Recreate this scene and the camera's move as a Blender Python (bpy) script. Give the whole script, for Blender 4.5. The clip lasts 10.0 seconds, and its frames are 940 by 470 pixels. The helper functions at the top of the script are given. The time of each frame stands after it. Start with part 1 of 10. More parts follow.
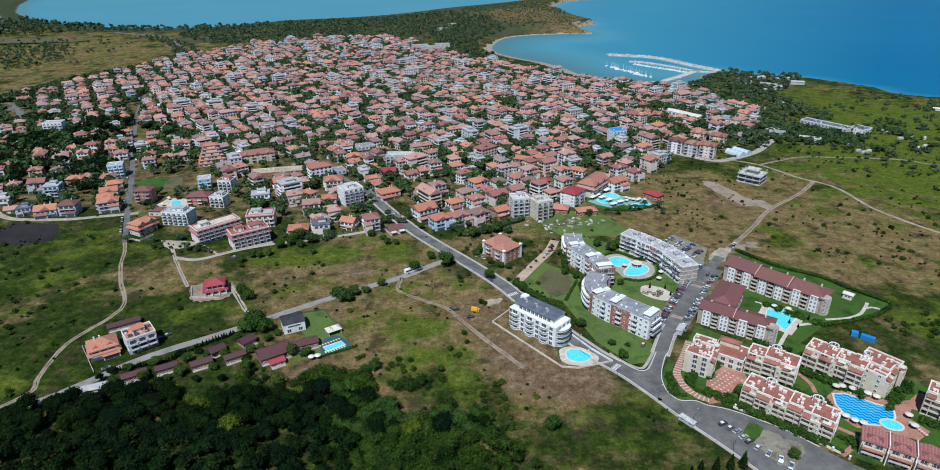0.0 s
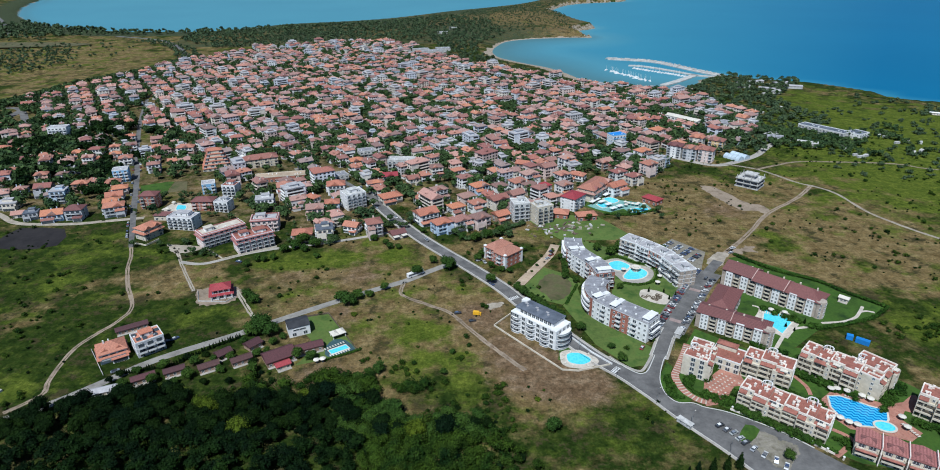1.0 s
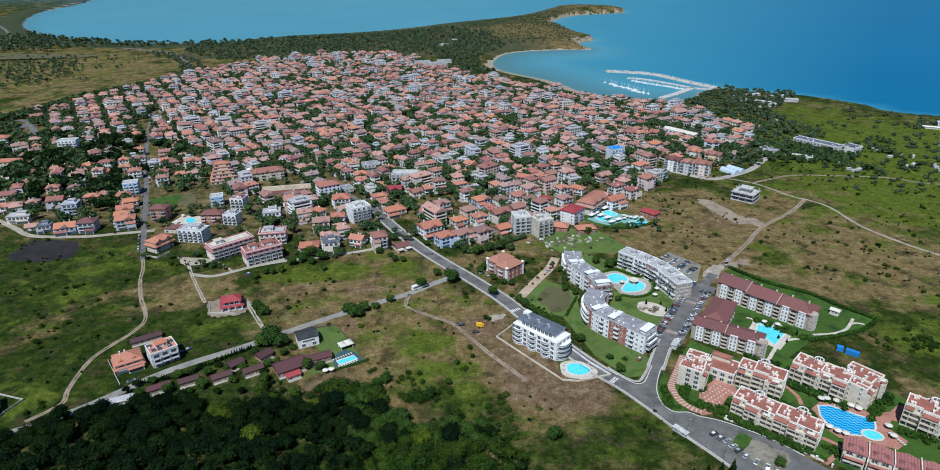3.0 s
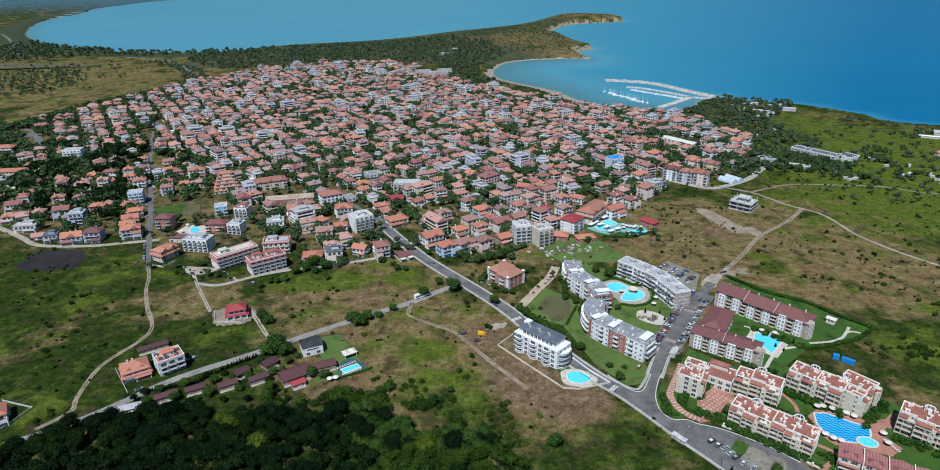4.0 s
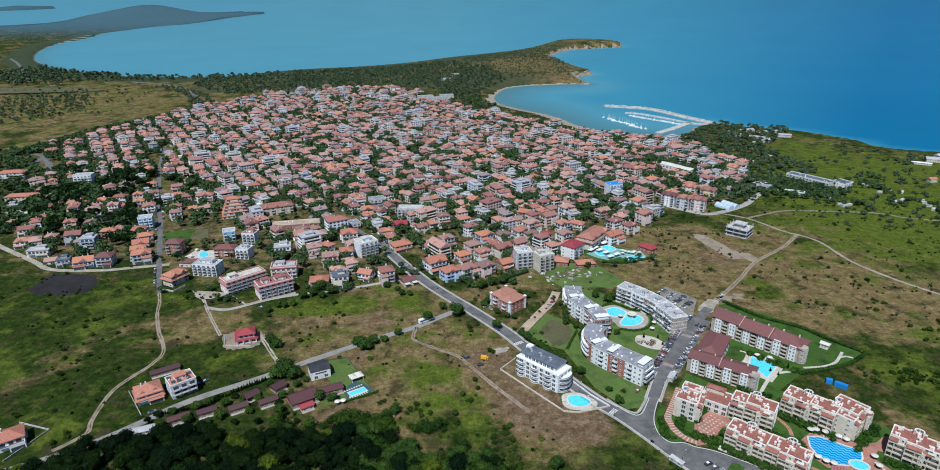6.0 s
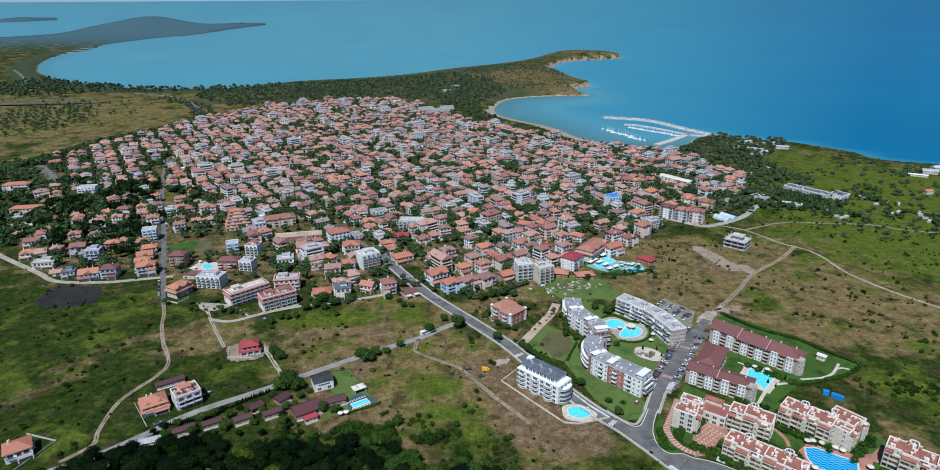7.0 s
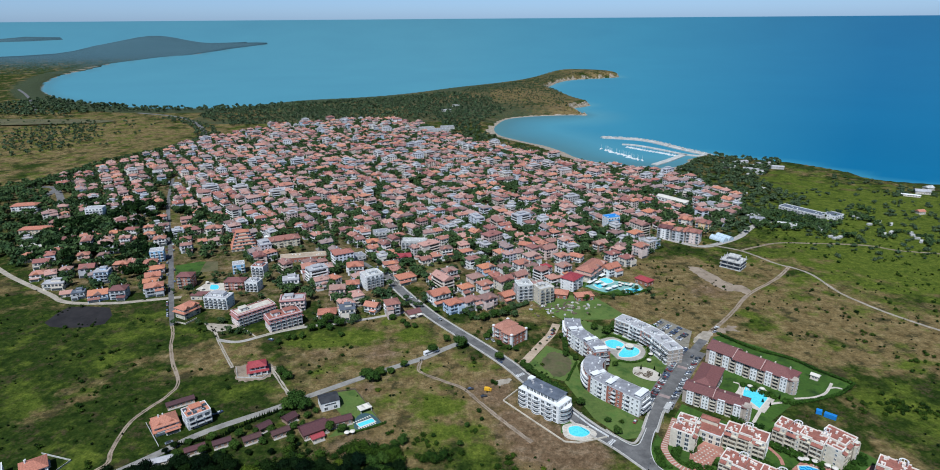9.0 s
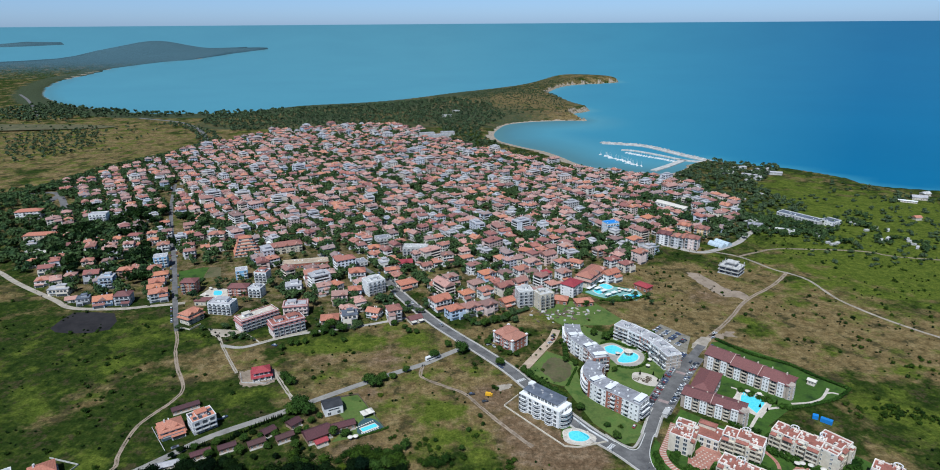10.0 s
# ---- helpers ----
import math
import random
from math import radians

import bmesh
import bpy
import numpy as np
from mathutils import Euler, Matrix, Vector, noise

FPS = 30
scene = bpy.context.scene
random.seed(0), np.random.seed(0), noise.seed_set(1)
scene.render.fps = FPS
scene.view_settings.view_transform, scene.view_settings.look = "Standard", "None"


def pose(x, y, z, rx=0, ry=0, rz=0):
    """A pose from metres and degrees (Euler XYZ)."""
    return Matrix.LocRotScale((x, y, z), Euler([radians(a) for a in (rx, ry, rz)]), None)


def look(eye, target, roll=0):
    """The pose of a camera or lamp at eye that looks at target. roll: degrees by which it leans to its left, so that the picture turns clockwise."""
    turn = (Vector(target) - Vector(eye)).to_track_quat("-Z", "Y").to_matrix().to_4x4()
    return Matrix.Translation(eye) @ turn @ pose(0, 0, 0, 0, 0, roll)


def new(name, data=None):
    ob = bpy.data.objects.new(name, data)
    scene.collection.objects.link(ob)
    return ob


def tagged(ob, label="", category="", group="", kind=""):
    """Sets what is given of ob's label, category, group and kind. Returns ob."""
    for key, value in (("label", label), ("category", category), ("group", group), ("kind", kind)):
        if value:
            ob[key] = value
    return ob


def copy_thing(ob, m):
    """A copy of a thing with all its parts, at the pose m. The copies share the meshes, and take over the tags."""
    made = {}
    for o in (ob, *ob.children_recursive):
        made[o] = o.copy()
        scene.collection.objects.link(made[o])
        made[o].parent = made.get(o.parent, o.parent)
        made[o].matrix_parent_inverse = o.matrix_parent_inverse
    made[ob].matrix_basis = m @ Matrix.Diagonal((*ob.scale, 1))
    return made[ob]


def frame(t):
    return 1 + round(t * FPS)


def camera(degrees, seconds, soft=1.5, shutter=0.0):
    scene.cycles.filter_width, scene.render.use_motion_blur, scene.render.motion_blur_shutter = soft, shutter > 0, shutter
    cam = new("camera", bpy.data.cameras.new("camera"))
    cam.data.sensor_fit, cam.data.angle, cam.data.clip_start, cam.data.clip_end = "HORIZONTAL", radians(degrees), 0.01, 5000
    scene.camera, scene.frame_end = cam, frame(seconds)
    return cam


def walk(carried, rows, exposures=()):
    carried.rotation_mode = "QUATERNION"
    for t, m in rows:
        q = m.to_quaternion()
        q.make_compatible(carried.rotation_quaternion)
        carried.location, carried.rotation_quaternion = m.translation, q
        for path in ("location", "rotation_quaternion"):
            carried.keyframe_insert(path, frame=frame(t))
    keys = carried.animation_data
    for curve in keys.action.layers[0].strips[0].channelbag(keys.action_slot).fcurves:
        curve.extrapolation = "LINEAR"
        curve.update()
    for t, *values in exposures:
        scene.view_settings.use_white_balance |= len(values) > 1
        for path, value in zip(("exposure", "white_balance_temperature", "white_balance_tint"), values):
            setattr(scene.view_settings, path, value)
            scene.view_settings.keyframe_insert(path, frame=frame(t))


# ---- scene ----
from collections import defaultdict

# ---- camera ----
cam = camera(74.4, 10.0, soft=0.95)
ROWS = [  # seconds, x, y, z, yaw, pitch, roll
    (0.0, 0.0, 0.0, 190.40, 0.00, -25.15, -0.55),
    (0.5, -0.52, -2.25, 192.65, -0.01, -25.11, -0.54),
    (1.0, -1.12, -4.88, 194.60, -0.01, -24.96, -0.57),
    (1.5, -1.58, -7.42, 196.67, -0.01, -24.82, -0.57),
    (2.0, -2.28, -9.90, 198.97, -0.04, -24.63, -0.53),
    (2.5, -2.80, -12.38, 201.10, -0.05, -24.44, -0.50),
    (4.0, -4.30, -19.89, 207.60, -0.06, -23.57, -0.52),
    (4.5, -4.84, -22.36, 209.67, -0.07, -23.17, -0.55),
    (5.0, -5.16, -24.99, 211.85, -0.04, -22.68, -0.55),
    (5.5, -5.81, -27.45, 213.92, -0.06, -22.17, -0.48),
    (6.0, -6.34, -30.29, 216.05, -0.06, -21.62, -0.42),
    (7.5, -7.71, -37.52, 222.64, -0.10, -20.34, -0.40),
    (8.0, -8.13, -40.24, 224.88, -0.11, -19.93, -0.39),
    (8.5, -8.64, -42.76, 227.08, -0.14, -19.59, -0.39),
    (9.0, -9.30, -45.29, 229.35, -0.17, -19.26, -0.43),
    (9.5, -9.89, -47.95, 231.17, -0.21, -19.02, -0.43),
    (10.0, -10.44, -50.38, 233.42, -0.21, -18.89, -0.41),
]
walk(cam, [(t, pose(x, y, z, 90 + pitch, 0, yaw) @ pose(0, 0, 0, 0, 0, roll)) for t, x, y, z, yaw, pitch, roll in ROWS],
     exposures=[(0.0, 0.08, 5660, 6), (10.0, 0.08, 5640, 7)])

# ---- daylight ----
SUN_EL, SUN_AZ = 57.0, -160.0  # the azimuth runs clockwise from +y
world = bpy.data.worlds.new("world")
scene.world = world
world.use_nodes = True
wn = world.node_tree.nodes
sky = wn.new("ShaderNodeTexSky")
sky.sky_type = "NISHITA"
sky.sun_disc = False
sky.sun_elevation, sky.sun_rotation = radians(SUN_EL), radians(SUN_AZ)
sky.altitude, sky.air_density, sky.dust_density, sky.ozone_density = 200, 1.0, 0.5, 3.0
wn["Background"].inputs["Strength"].default_value = 0.058
tint = wn.new("ShaderNodeMix")
tint.data_type, tint.blend_type = "RGBA", "MULTIPLY"
tint.inputs[0].default_value = 1.0
# summer haze: the sky's lowest degrees are a dull lavender blue
aim = wn.new("ShaderNodeTexCoord")
split = wn.new("ShaderNodeSeparateXYZ")
world.node_tree.links.new(aim.outputs["Generated"], split.inputs[0])
haze = wn.new("ShaderNodeValToRGB")
haze.color_ramp.elements[0].position, haze.color_ramp.elements[0].color = 0.0, (1.08, 1.42, 2.2, 1)
haze.color_ramp.elements[1].position, haze.color_ramp.elements[1].color = 0.22, (0.95, 0.98, 1.0, 1)
world.node_tree.links.new(split.outputs["Z"], haze.inputs[0])
world.node_tree.links.new(haze.outputs[0], tint.inputs[7])
world.node_tree.links.new(sky.outputs[0], tint.inputs[6])
world.node_tree.links.new(tint.outputs[2], wn["Background"].inputs["Color"])
sun = bpy.data.lights.new("sun", "SUN")
sun.energy, sun.angle, sun.color = 4.9, radians(0.8), (1.0, 0.965, 0.91)
toward = Vector((math.sin(radians(SUN_AZ)) * math.cos(radians(SUN_EL)), math.cos(radians(SUN_AZ)) * math.cos(radians(SUN_EL)), math.sin(radians(SUN_EL))))
new("sun", sun).matrix_world = look(toward * 400, (0, 0, 0))

# ---- materials ----
def nodes_of(name):
    m = bpy.data.materials.new(name)
    m.use_nodes = True
    return m, m.node_tree.nodes, m.node_tree.links, m.node_tree.nodes["Principled BSDF"]


def add(n, kind, **values):
    node = n.new(kind)
    for key, value in values.items():
        node.inputs[key.replace("_", " ")].default_value = value
    return node


def ramp(n, l, fac, stops, constant=False):
    r = n.new("ShaderNodeValToRGB")
    if constant:
        r.color_ramp.interpolation = "CONSTANT"
    el = r.color_ramp.elements
    while len(el) < len(stops):
        el.new(0.5)
    for e, (at, col) in zip(el, stops):
        e.position, e.color = at, (*col, 1)
    l.new(fac, r.inputs[0])
    return r.outputs[0]


def mixed(n, l, fac, a, b, mode="MIX"):
    m = n.new("ShaderNodeMix")
    m.data_type, m.blend_type = "RGBA", mode
    for socket, value in ((m.inputs[0], fac), (m.inputs[6], a), (m.inputs[7], b)):
        if isinstance(value, (int, float)):
            socket.default_value = value
        elif isinstance(value, tuple):
            socket.default_value = (*value, 1)
        else:
            l.new(value, socket)
    return m.outputs[2]


def noise_at(n, l, scale, detail=4, rough=0.6):
    geo = n.new("ShaderNodeNewGeometry")
    t = add(n, "ShaderNodeTexNoise", Scale=scale, Detail=detail, Roughness=rough)
    l.new(geo.outputs["Position"], t.inputs["Vector"])
    return t.outputs["Fac"]


def house_tone(n):
    """A number that all pieces of one far house share."""
    a = n.new("ShaderNodeAttribute")
    a.attribute_name = "tone"
    return a.outputs["Fac"]


def surface(name, colours, rough=0.7, by="noise", grain=0.6, stain=0.06, amount=0.25, bump=0.0, metal=0.0, spec=0.3):
    """Colours picked by noise, by object or by island, then broken up by a fine grain and a coarse stain."""
    m, n, l, b = nodes_of(name)
    b.inputs["Roughness"].default_value, b.inputs["Metallic"].default_value = rough, metal
    b.inputs["Specular IOR Level"].default_value = spec
    if by == "object":
        pick = n.new("ShaderNodeObjectInfo").outputs["Random"]
    elif by == "island":
        pick = n.new("ShaderNodeNewGeometry").outputs["Random Per Island"]
    elif by == "tone":
        pick = house_tone(n)
    else:
        pick = noise_at(n, l, stain * 2, 3)
    if len(colours) == 1:
        col = mixed(n, l, 0.0, tuple(colours[0]), tuple(colours[0]))
    else:
        step = 1.0 / (len(colours) - (0 if by in ("object", "island", "tone") else 1))
        stops = [(min(1, k * step), c) for k, c in enumerate(colours)]
        if by == "noise":
            stops = [(0.3 + 0.4 * at, c) for at, c in stops]
        col = ramp(n, l, pick, stops, constant=by in ("object", "island", "tone"))
    fine, coarse = noise_at(n, l, grain, 5, 0.7), noise_at(n, l, stain, 4, 0.6)
    lo, hi = 1 - amount, 1 + amount * 0.6
    col = mixed(n, l, 1.0, col, ramp(n, l, fine, [(0.25, (lo, lo, lo)), (0.75, (hi, hi, hi))]), "MULTIPLY")
    col = mixed(n, l, 1.0, col, ramp(n, l, coarse, [(0.3, (lo, lo, lo)), (0.7, (hi, hi, hi))]), "MULTIPLY")
    l.new(col, b.inputs["Base Color"])
    if bump:
        bp = add(n, "ShaderNodeBump", Strength=bump, Distance=0.3)
        l.new(fine, bp.inputs["Height"])
        l.new(bp.outputs[0], b.inputs["Normal"])
    return m


def roof_material(name, colours, by):
    """Clay tiles: courses down the slope, single faded and darker tiles, moss at a coarser scale."""
    m, n, l, b = nodes_of(name)
    b.inputs["Roughness"].default_value = 0.75
    src = n.new("ShaderNodeObjectInfo").outputs["Random"] if by == "object" else house_tone(n)
    col = ramp(n, l, src, [(k / len(colours), c) for k, c in enumerate(colours)], True)
    geo = n.new("ShaderNodeNewGeometry")
    wave = add(n, "ShaderNodeTexWave", Scale=1.1, Distortion=1.5, Detail=2)
    wave.bands_direction = "Z"
    l.new(geo.outputs["Position"], wave.inputs["Vector"])
    col = mixed(n, l, 1.0, col, ramp(n, l, wave.outputs["Fac"], [(0, (0.72, 0.70, 0.68)), (0.6, (1.06, 1.06, 1.06))]), "MULTIPLY")
    col = mixed(n, l, 1.0, col, ramp(n, l, noise_at(n, l, 1.4, 5, 0.8), [(0.3, (0.6, 0.6, 0.6)), (0.7, (1.3, 1.3, 1.3))]), "MULTIPLY")
    l.new(col, b.inputs["Base Color"])
    return m


def glass_material(name, colour=(0.05, 0.06, 0.07)):
    m, n, l, b = nodes_of(name)
    b.inputs["Base Color"].default_value = (*colour, 1)
    b.inputs["Roughness"].default_value = 0.12
    b.inputs["Specular IOR Level"].default_value = 0.6
    return m


def leaf_material(name, colours, by="object"):
    m, n, l, b = nodes_of(name)
    b.inputs["Roughness"].default_value, b.inputs["Specular IOR Level"].default_value = 0.7, 0.04
    src = n.new("ShaderNodeObjectInfo").outputs["Random"] if by == "object" else noise_at(n, l, 0.045, 2)
    stops = [(k / max(1, len(colours) - 1), c) for k, c in enumerate(colours)]
    if by != "object":
        stops = [(0.3 + 0.4 * at, c) for at, c in stops]
    col = ramp(n, l, src, stops)
    leaf = n.new("ShaderNodeNewGeometry").outputs["Random Per Island"]
    col = mixed(n, l, 1.0, col, ramp(n, l, leaf, [(0, (0.5, 0.55, 0.5)), (1, (1.45, 1.4, 1.2))]), "MULTIPLY")
    col = mixed(n, l, 1.0, col, ramp(n, l, noise_at(n, l, 0.5, 3), [(0.3, (0.7, 0.7, 0.7)), (0.7, (1.25, 1.25, 1.2))]), "MULTIPLY")
    l.new(col, b.inputs["Base Color"])
    return m


TERRACOTTA = [(0.34, 0.145, 0.100), (0.38, 0.175, 0.125), (0.28, 0.140, 0.112), (0.40, 0.215, 0.170), (0.26, 0.110, 0.085), (0.35, 0.200, 0.160), (0.33, 0.140, 0.095), (0.20, 0.115, 0.098), (0.37, 0.225, 0.185), (0.44, 0.175, 0.095), (0.29, 0.170, 0.140), (0.24, 0.090, 0.075)]
# far clay tones, greyed and paled: distance haze put into the roof colours
HAZED_CLAY = [(0.31, 0.155, 0.118), (0.36, 0.190, 0.145), (0.25, 0.140, 0.118), (0.39, 0.235, 0.195), (0.23, 0.120, 0.102), (0.33, 0.205, 0.172), (0.40, 0.190, 0.120), (0.19, 0.125, 0.112), (0.34, 0.225, 0.195), (0.29, 0.125, 0.095), (0.27, 0.175, 0.155), (0.22, 0.100, 0.088), (0.35, 0.165, 0.115), (0.24, 0.190, 0.178)]
PLASTER = [(0.70, 0.67, 0.60), (0.76, 0.75, 0.73), (0.60, 0.53, 0.45), (0.72, 0.64, 0.55), (0.78, 0.77, 0.75), (0.54, 0.52, 0.50), (0.68, 0.58, 0.52), (0.75, 0.73, 0.69), (0.52, 0.52, 0.55), (0.66, 0.68, 0.72), (0.76, 0.70, 0.60), (0.58, 0.45, 0.40), (0.74, 0.74, 0.74), (0.50, 0.58, 0.66)]
M = {
    "roof": roof_material("clay_roof", [tuple(1.04 * v for v in c) for c in TERRACOTTA], "object"),
    "roof_far": roof_material("clay_roof_far", [tuple(f * v for f, v in zip((1.14, 1.05, 1.03), c)) for c in HAZED_CLAY], "tone"),
    "maroon": roof_material("maroon_roof", [(0.17, 0.066, 0.060), (0.15, 0.060, 0.056)], "object"),
    "rose": roof_material("rose_roof", [(0.33, 0.135, 0.12), (0.30, 0.12, 0.11)], "object"),
    "wine": roof_material("wine_roof", [(0.082, 0.026, 0.030), (0.062, 0.022, 0.026), (0.072, 0.030, 0.028)], "object"),
    "rosewall": surface("pinkish_render", [(0.44, 0.31, 0.27), (0.48, 0.35, 0.31)], 0.85, grain=0.6, stain=0.15, amount=0.14),
    "parapet": surface("cream_coping", [(0.68, 0.60, 0.53), (0.74, 0.67, 0.59)], 0.85, grain=0.8, stain=0.2, amount=0.14),
    "redroof": roof_material("red_roof", [(0.27, 0.034, 0.045), (0.30, 0.040, 0.048)], "object"),
    "terrace": surface("terracotta_terrace", [(0.255, 0.095, 0.070), (0.31, 0.125, 0.092), (0.225, 0.080, 0.060)], 0.8, grain=1.2, stain=0.25, amount=0.28),
    "clay": roof_material("pale_clay_roof", [(0.36, 0.165, 0.115), (0.34, 0.150, 0.105)], "object"),
    "orange": roof_material("orange_roof", [(0.42, 0.162, 0.098), (0.39, 0.150, 0.095), (0.43, 0.180, 0.115)], "object"),
    "wall": surface("plaster", PLASTER, 0.85, "object", 0.5, 0.12, 0.16),
    "wall_far": surface("plaster_far", [tuple(0.98 * v for v in c) for c in PLASTER], 0.85, "tone", 0.5, 0.12, 0.2),
    "wall_white": surface("white_plaster", [(0.68, 0.67, 0.65), (0.74, 0.73, 0.71)], 0.85, grain=0.6, stain=0.12, amount=0.16),
    "wall_cream": surface("cream_plaster", [(0.62, 0.56, 0.47), (0.68, 0.61, 0.51)], 0.85, grain=0.6, stain=0.12, amount=0.16),
    "wall_pink": surface("rose_plaster", [(0.62, 0.49, 0.44), (0.68, 0.55, 0.50)], 0.85, grain=0.6, stain=0.12, amount=0.16),
    "wall_blue": surface("pale_blue_plaster", [(0.42, 0.52, 0.64), (0.50, 0.59, 0.69)], 0.85, grain=0.6, stain=0.12, amount=0.16),
    "wall_grey": surface("grey_plaster", [(0.40, 0.41, 0.43), (0.47, 0.47, 0.48)], 0.85, grain=0.6, stain=0.12, amount=0.16),
    "wall_brown": surface("brown_plaster", [(0.26, 0.17, 0.12), (0.34, 0.24, 0.18)], 0.85, grain=0.6, stain=0.12, amount=0.2),
    "white": surface("white_render", [(0.70, 0.695, 0.68)], 0.8, grain=0.7, stain=0.2, amount=0.14),
    "cream": surface("cream_render", [(0.52, 0.46, 0.365), (0.57, 0.515, 0.415)], 0.85, grain=0.6, stain=0.15, amount=0.14),
    "pink": surface("pink_render", [(0.66, 0.53, 0.49), (0.72, 0.60, 0.56)], 0.85, grain=0.6, stain=0.15, amount=0.14),
    "stone": surface("stone_facing", [(0.36, 0.30, 0.25), (0.42, 0.36, 0.30)], 0.85, grain=1.5, stain=0.2, amount=0.3, bump=0.2),
    "brick": surface("brick_facing", [(0.30, 0.115, 0.080), (0.34, 0.14, 0.10)], 0.85, grain=1.8, stain=0.2, amount=0.25),
    "slate": surface("grey_membrane", [(0.095, 0.11, 0.14), (0.125, 0.14, 0.17)], 0.7, grain=0.5, stain=0.15, amount=0.25),
    "grey": surface("grey_gravel_roof", [(0.34, 0.33, 0.34), (0.40, 0.39, 0.40)], 0.9, grain=0.9, stain=0.2, amount=0.22),
    "concrete": surface("concrete", [(0.42, 0.41, 0.39), (0.50, 0.49, 0.47)], 0.9, grain=0.6, stain=0.15, amount=0.25),
    "metal": surface("painted_rail", [(0.30, 0.31, 0.33)], 0.45, metal=0.6, amount=0.1),
    "railglass": glass_material("tinted_rail_glass", (0.20, 0.22, 0.24)),
    "glass": glass_material("window_glass"),
    "frame": surface("window_frame", [(0.70, 0.70, 0.68)], 0.6, amount=0.08),
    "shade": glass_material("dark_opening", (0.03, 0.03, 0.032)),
    "blue": surface("blue_paint", [(0.03, 0.20, 0.55)], 0.5, amount=0.15),
    "ochre": surface("ochre_render", [(0.62, 0.42, 0.20), (0.66, 0.47, 0.25)], 0.85, grain=0.6, stain=0.15, amount=0.14),
    "film": surface("milky_film", [(0.42, 0.50, 0.56), (0.48, 0.56, 0.62)], 0.35, grain=0.6, stain=0.2, amount=0.14),
    "skyblue": surface("blue_wall", [(0.22, 0.42, 0.62)], 0.8, amount=0.12),
    "yellow": surface("yellow_paint", [(0.70, 0.38, 0.02)], 0.5, amount=0.1),
    "canvas": surface("white_canvas", [(0.58, 0.54, 0.47)], 0.9, amount=0.15),
    "asphalt": surface("asphalt", [(0.095, 0.092, 0.090), (0.128, 0.123, 0.119), (0.152, 0.146, 0.140)], 0.9, grain=0.8, stain=0.07, amount=0.2),
    "yard": surface("yard_paving", [(0.20, 0.18, 0.155), (0.28, 0.26, 0.235), (0.23, 0.215, 0.20)], 0.9, grain=0.8, stain=0.12, amount=0.28),
    "lane": surface("worn_lane", [(0.20, 0.187, 0.165), (0.25, 0.235, 0.21), (0.225, 0.21, 0.185)], 0.9, grain=0.9, stain=0.1, amount=0.2),
    "charcoal": surface("charcoal_sheet", [(0.030, 0.031, 0.035), (0.042, 0.043, 0.047)], 0.7, grain=0.5, stain=0.15, amount=0.25),
    "aquadeck": surface("turquoise_tiles", [(0.16, 0.33, 0.30), (0.22, 0.38, 0.35)], 0.8, grain=1.0, stain=0.15, amount=0.2),
    "tealdeck": surface("dark_teal_decking", [(0.035, 0.075, 0.085), (0.05, 0.095, 0.105)], 0.8, grain=1.2, stain=0.2, amount=0.2),
    "gravel": surface("grey_felt_roof", [(0.22, 0.22, 0.24), (0.28, 0.28, 0.30)], 0.9, grain=0.9, stain=0.2, amount=0.25),
    "tanpave": surface("tan_slabs", [(0.36, 0.27, 0.19), (0.42, 0.33, 0.24)], 0.9, grain=1.2, stain=0.12, amount=0.2),
    "pave": surface("pavement_slabs", [(0.31, 0.285, 0.25), (0.37, 0.34, 0.30)], 0.9, grain=1.2, stain=0.1, amount=0.18),
    "kerb": surface("kerb_stone", [(0.50, 0.49, 0.46)], 0.9, amount=0.15),
    "dirt": surface("dirt_track", [(0.20, 0.150, 0.105), (0.285, 0.225, 0.165), (0.23, 0.175, 0.125)], 0.95, grain=0.8, stain=0.08, amount=0.28),
    "sandy": surface("sandy_gravel", [(0.30, 0.255, 0.195), (0.37, 0.325, 0.265)], 0.95, grain=1.0, stain=0.12, amount=0.25),
    "trodden": surface("trodden_gravel", [(0.150, 0.135, 0.098), (0.230, 0.208, 0.168), (0.175, 0.16, 0.115)], 0.95, grain=0.8, stain=0.14, amount=0.3),
    "redpave": surface("red_paving", [(0.33, 0.14, 0.10), (0.38, 0.19, 0.14), (0.30, 0.12, 0.085)], 0.9, grain=0.8, stain=0.2, amount=0.25),
    "pinkpave": surface("pink_paving", [(0.27, 0.20, 0.185), (0.32, 0.25, 0.23)], 0.9, grain=1.0, stain=0.15, amount=0.2),
    "tilepave": surface("light_paving", [(0.46, 0.41, 0.34), (0.52, 0.47, 0.40)], 0.9, grain=1.0, stain=0.15, amount=0.2),
    "drylawn": surface("dry_lawn", [(0.06, 0.078, 0.022), (0.105, 0.09, 0.045), (0.075, 0.085, 0.03)], 0.95, grain=0.5, stain=0.04, amount=0.28),
    "lawn": surface("mown_lawn", [(0.021, 0.058, 0.006), (0.047, 0.098, 0.010), (0.031, 0.074, 0.008)], 0.95, grain=0.7, stain=0.06, amount=0.32),
    "openlawn": surface("open_lawn", [(0.046, 0.102, 0.016), (0.098, 0.140, 0.030), (0.066, 0.120, 0.022)], 0.95, grain=0.7, stain=0.05, amount=0.28),
    "plough": surface("ploughed_soil", [(0.017, 0.015, 0.016), (0.024, 0.021, 0.021)], 0.95, grain=0.4, stain=0.06, amount=0.3),
    "bark": surface("bark", [(0.10, 0.075, 0.05), (0.14, 0.11, 0.08)], 0.95, grain=3, stain=0.5),
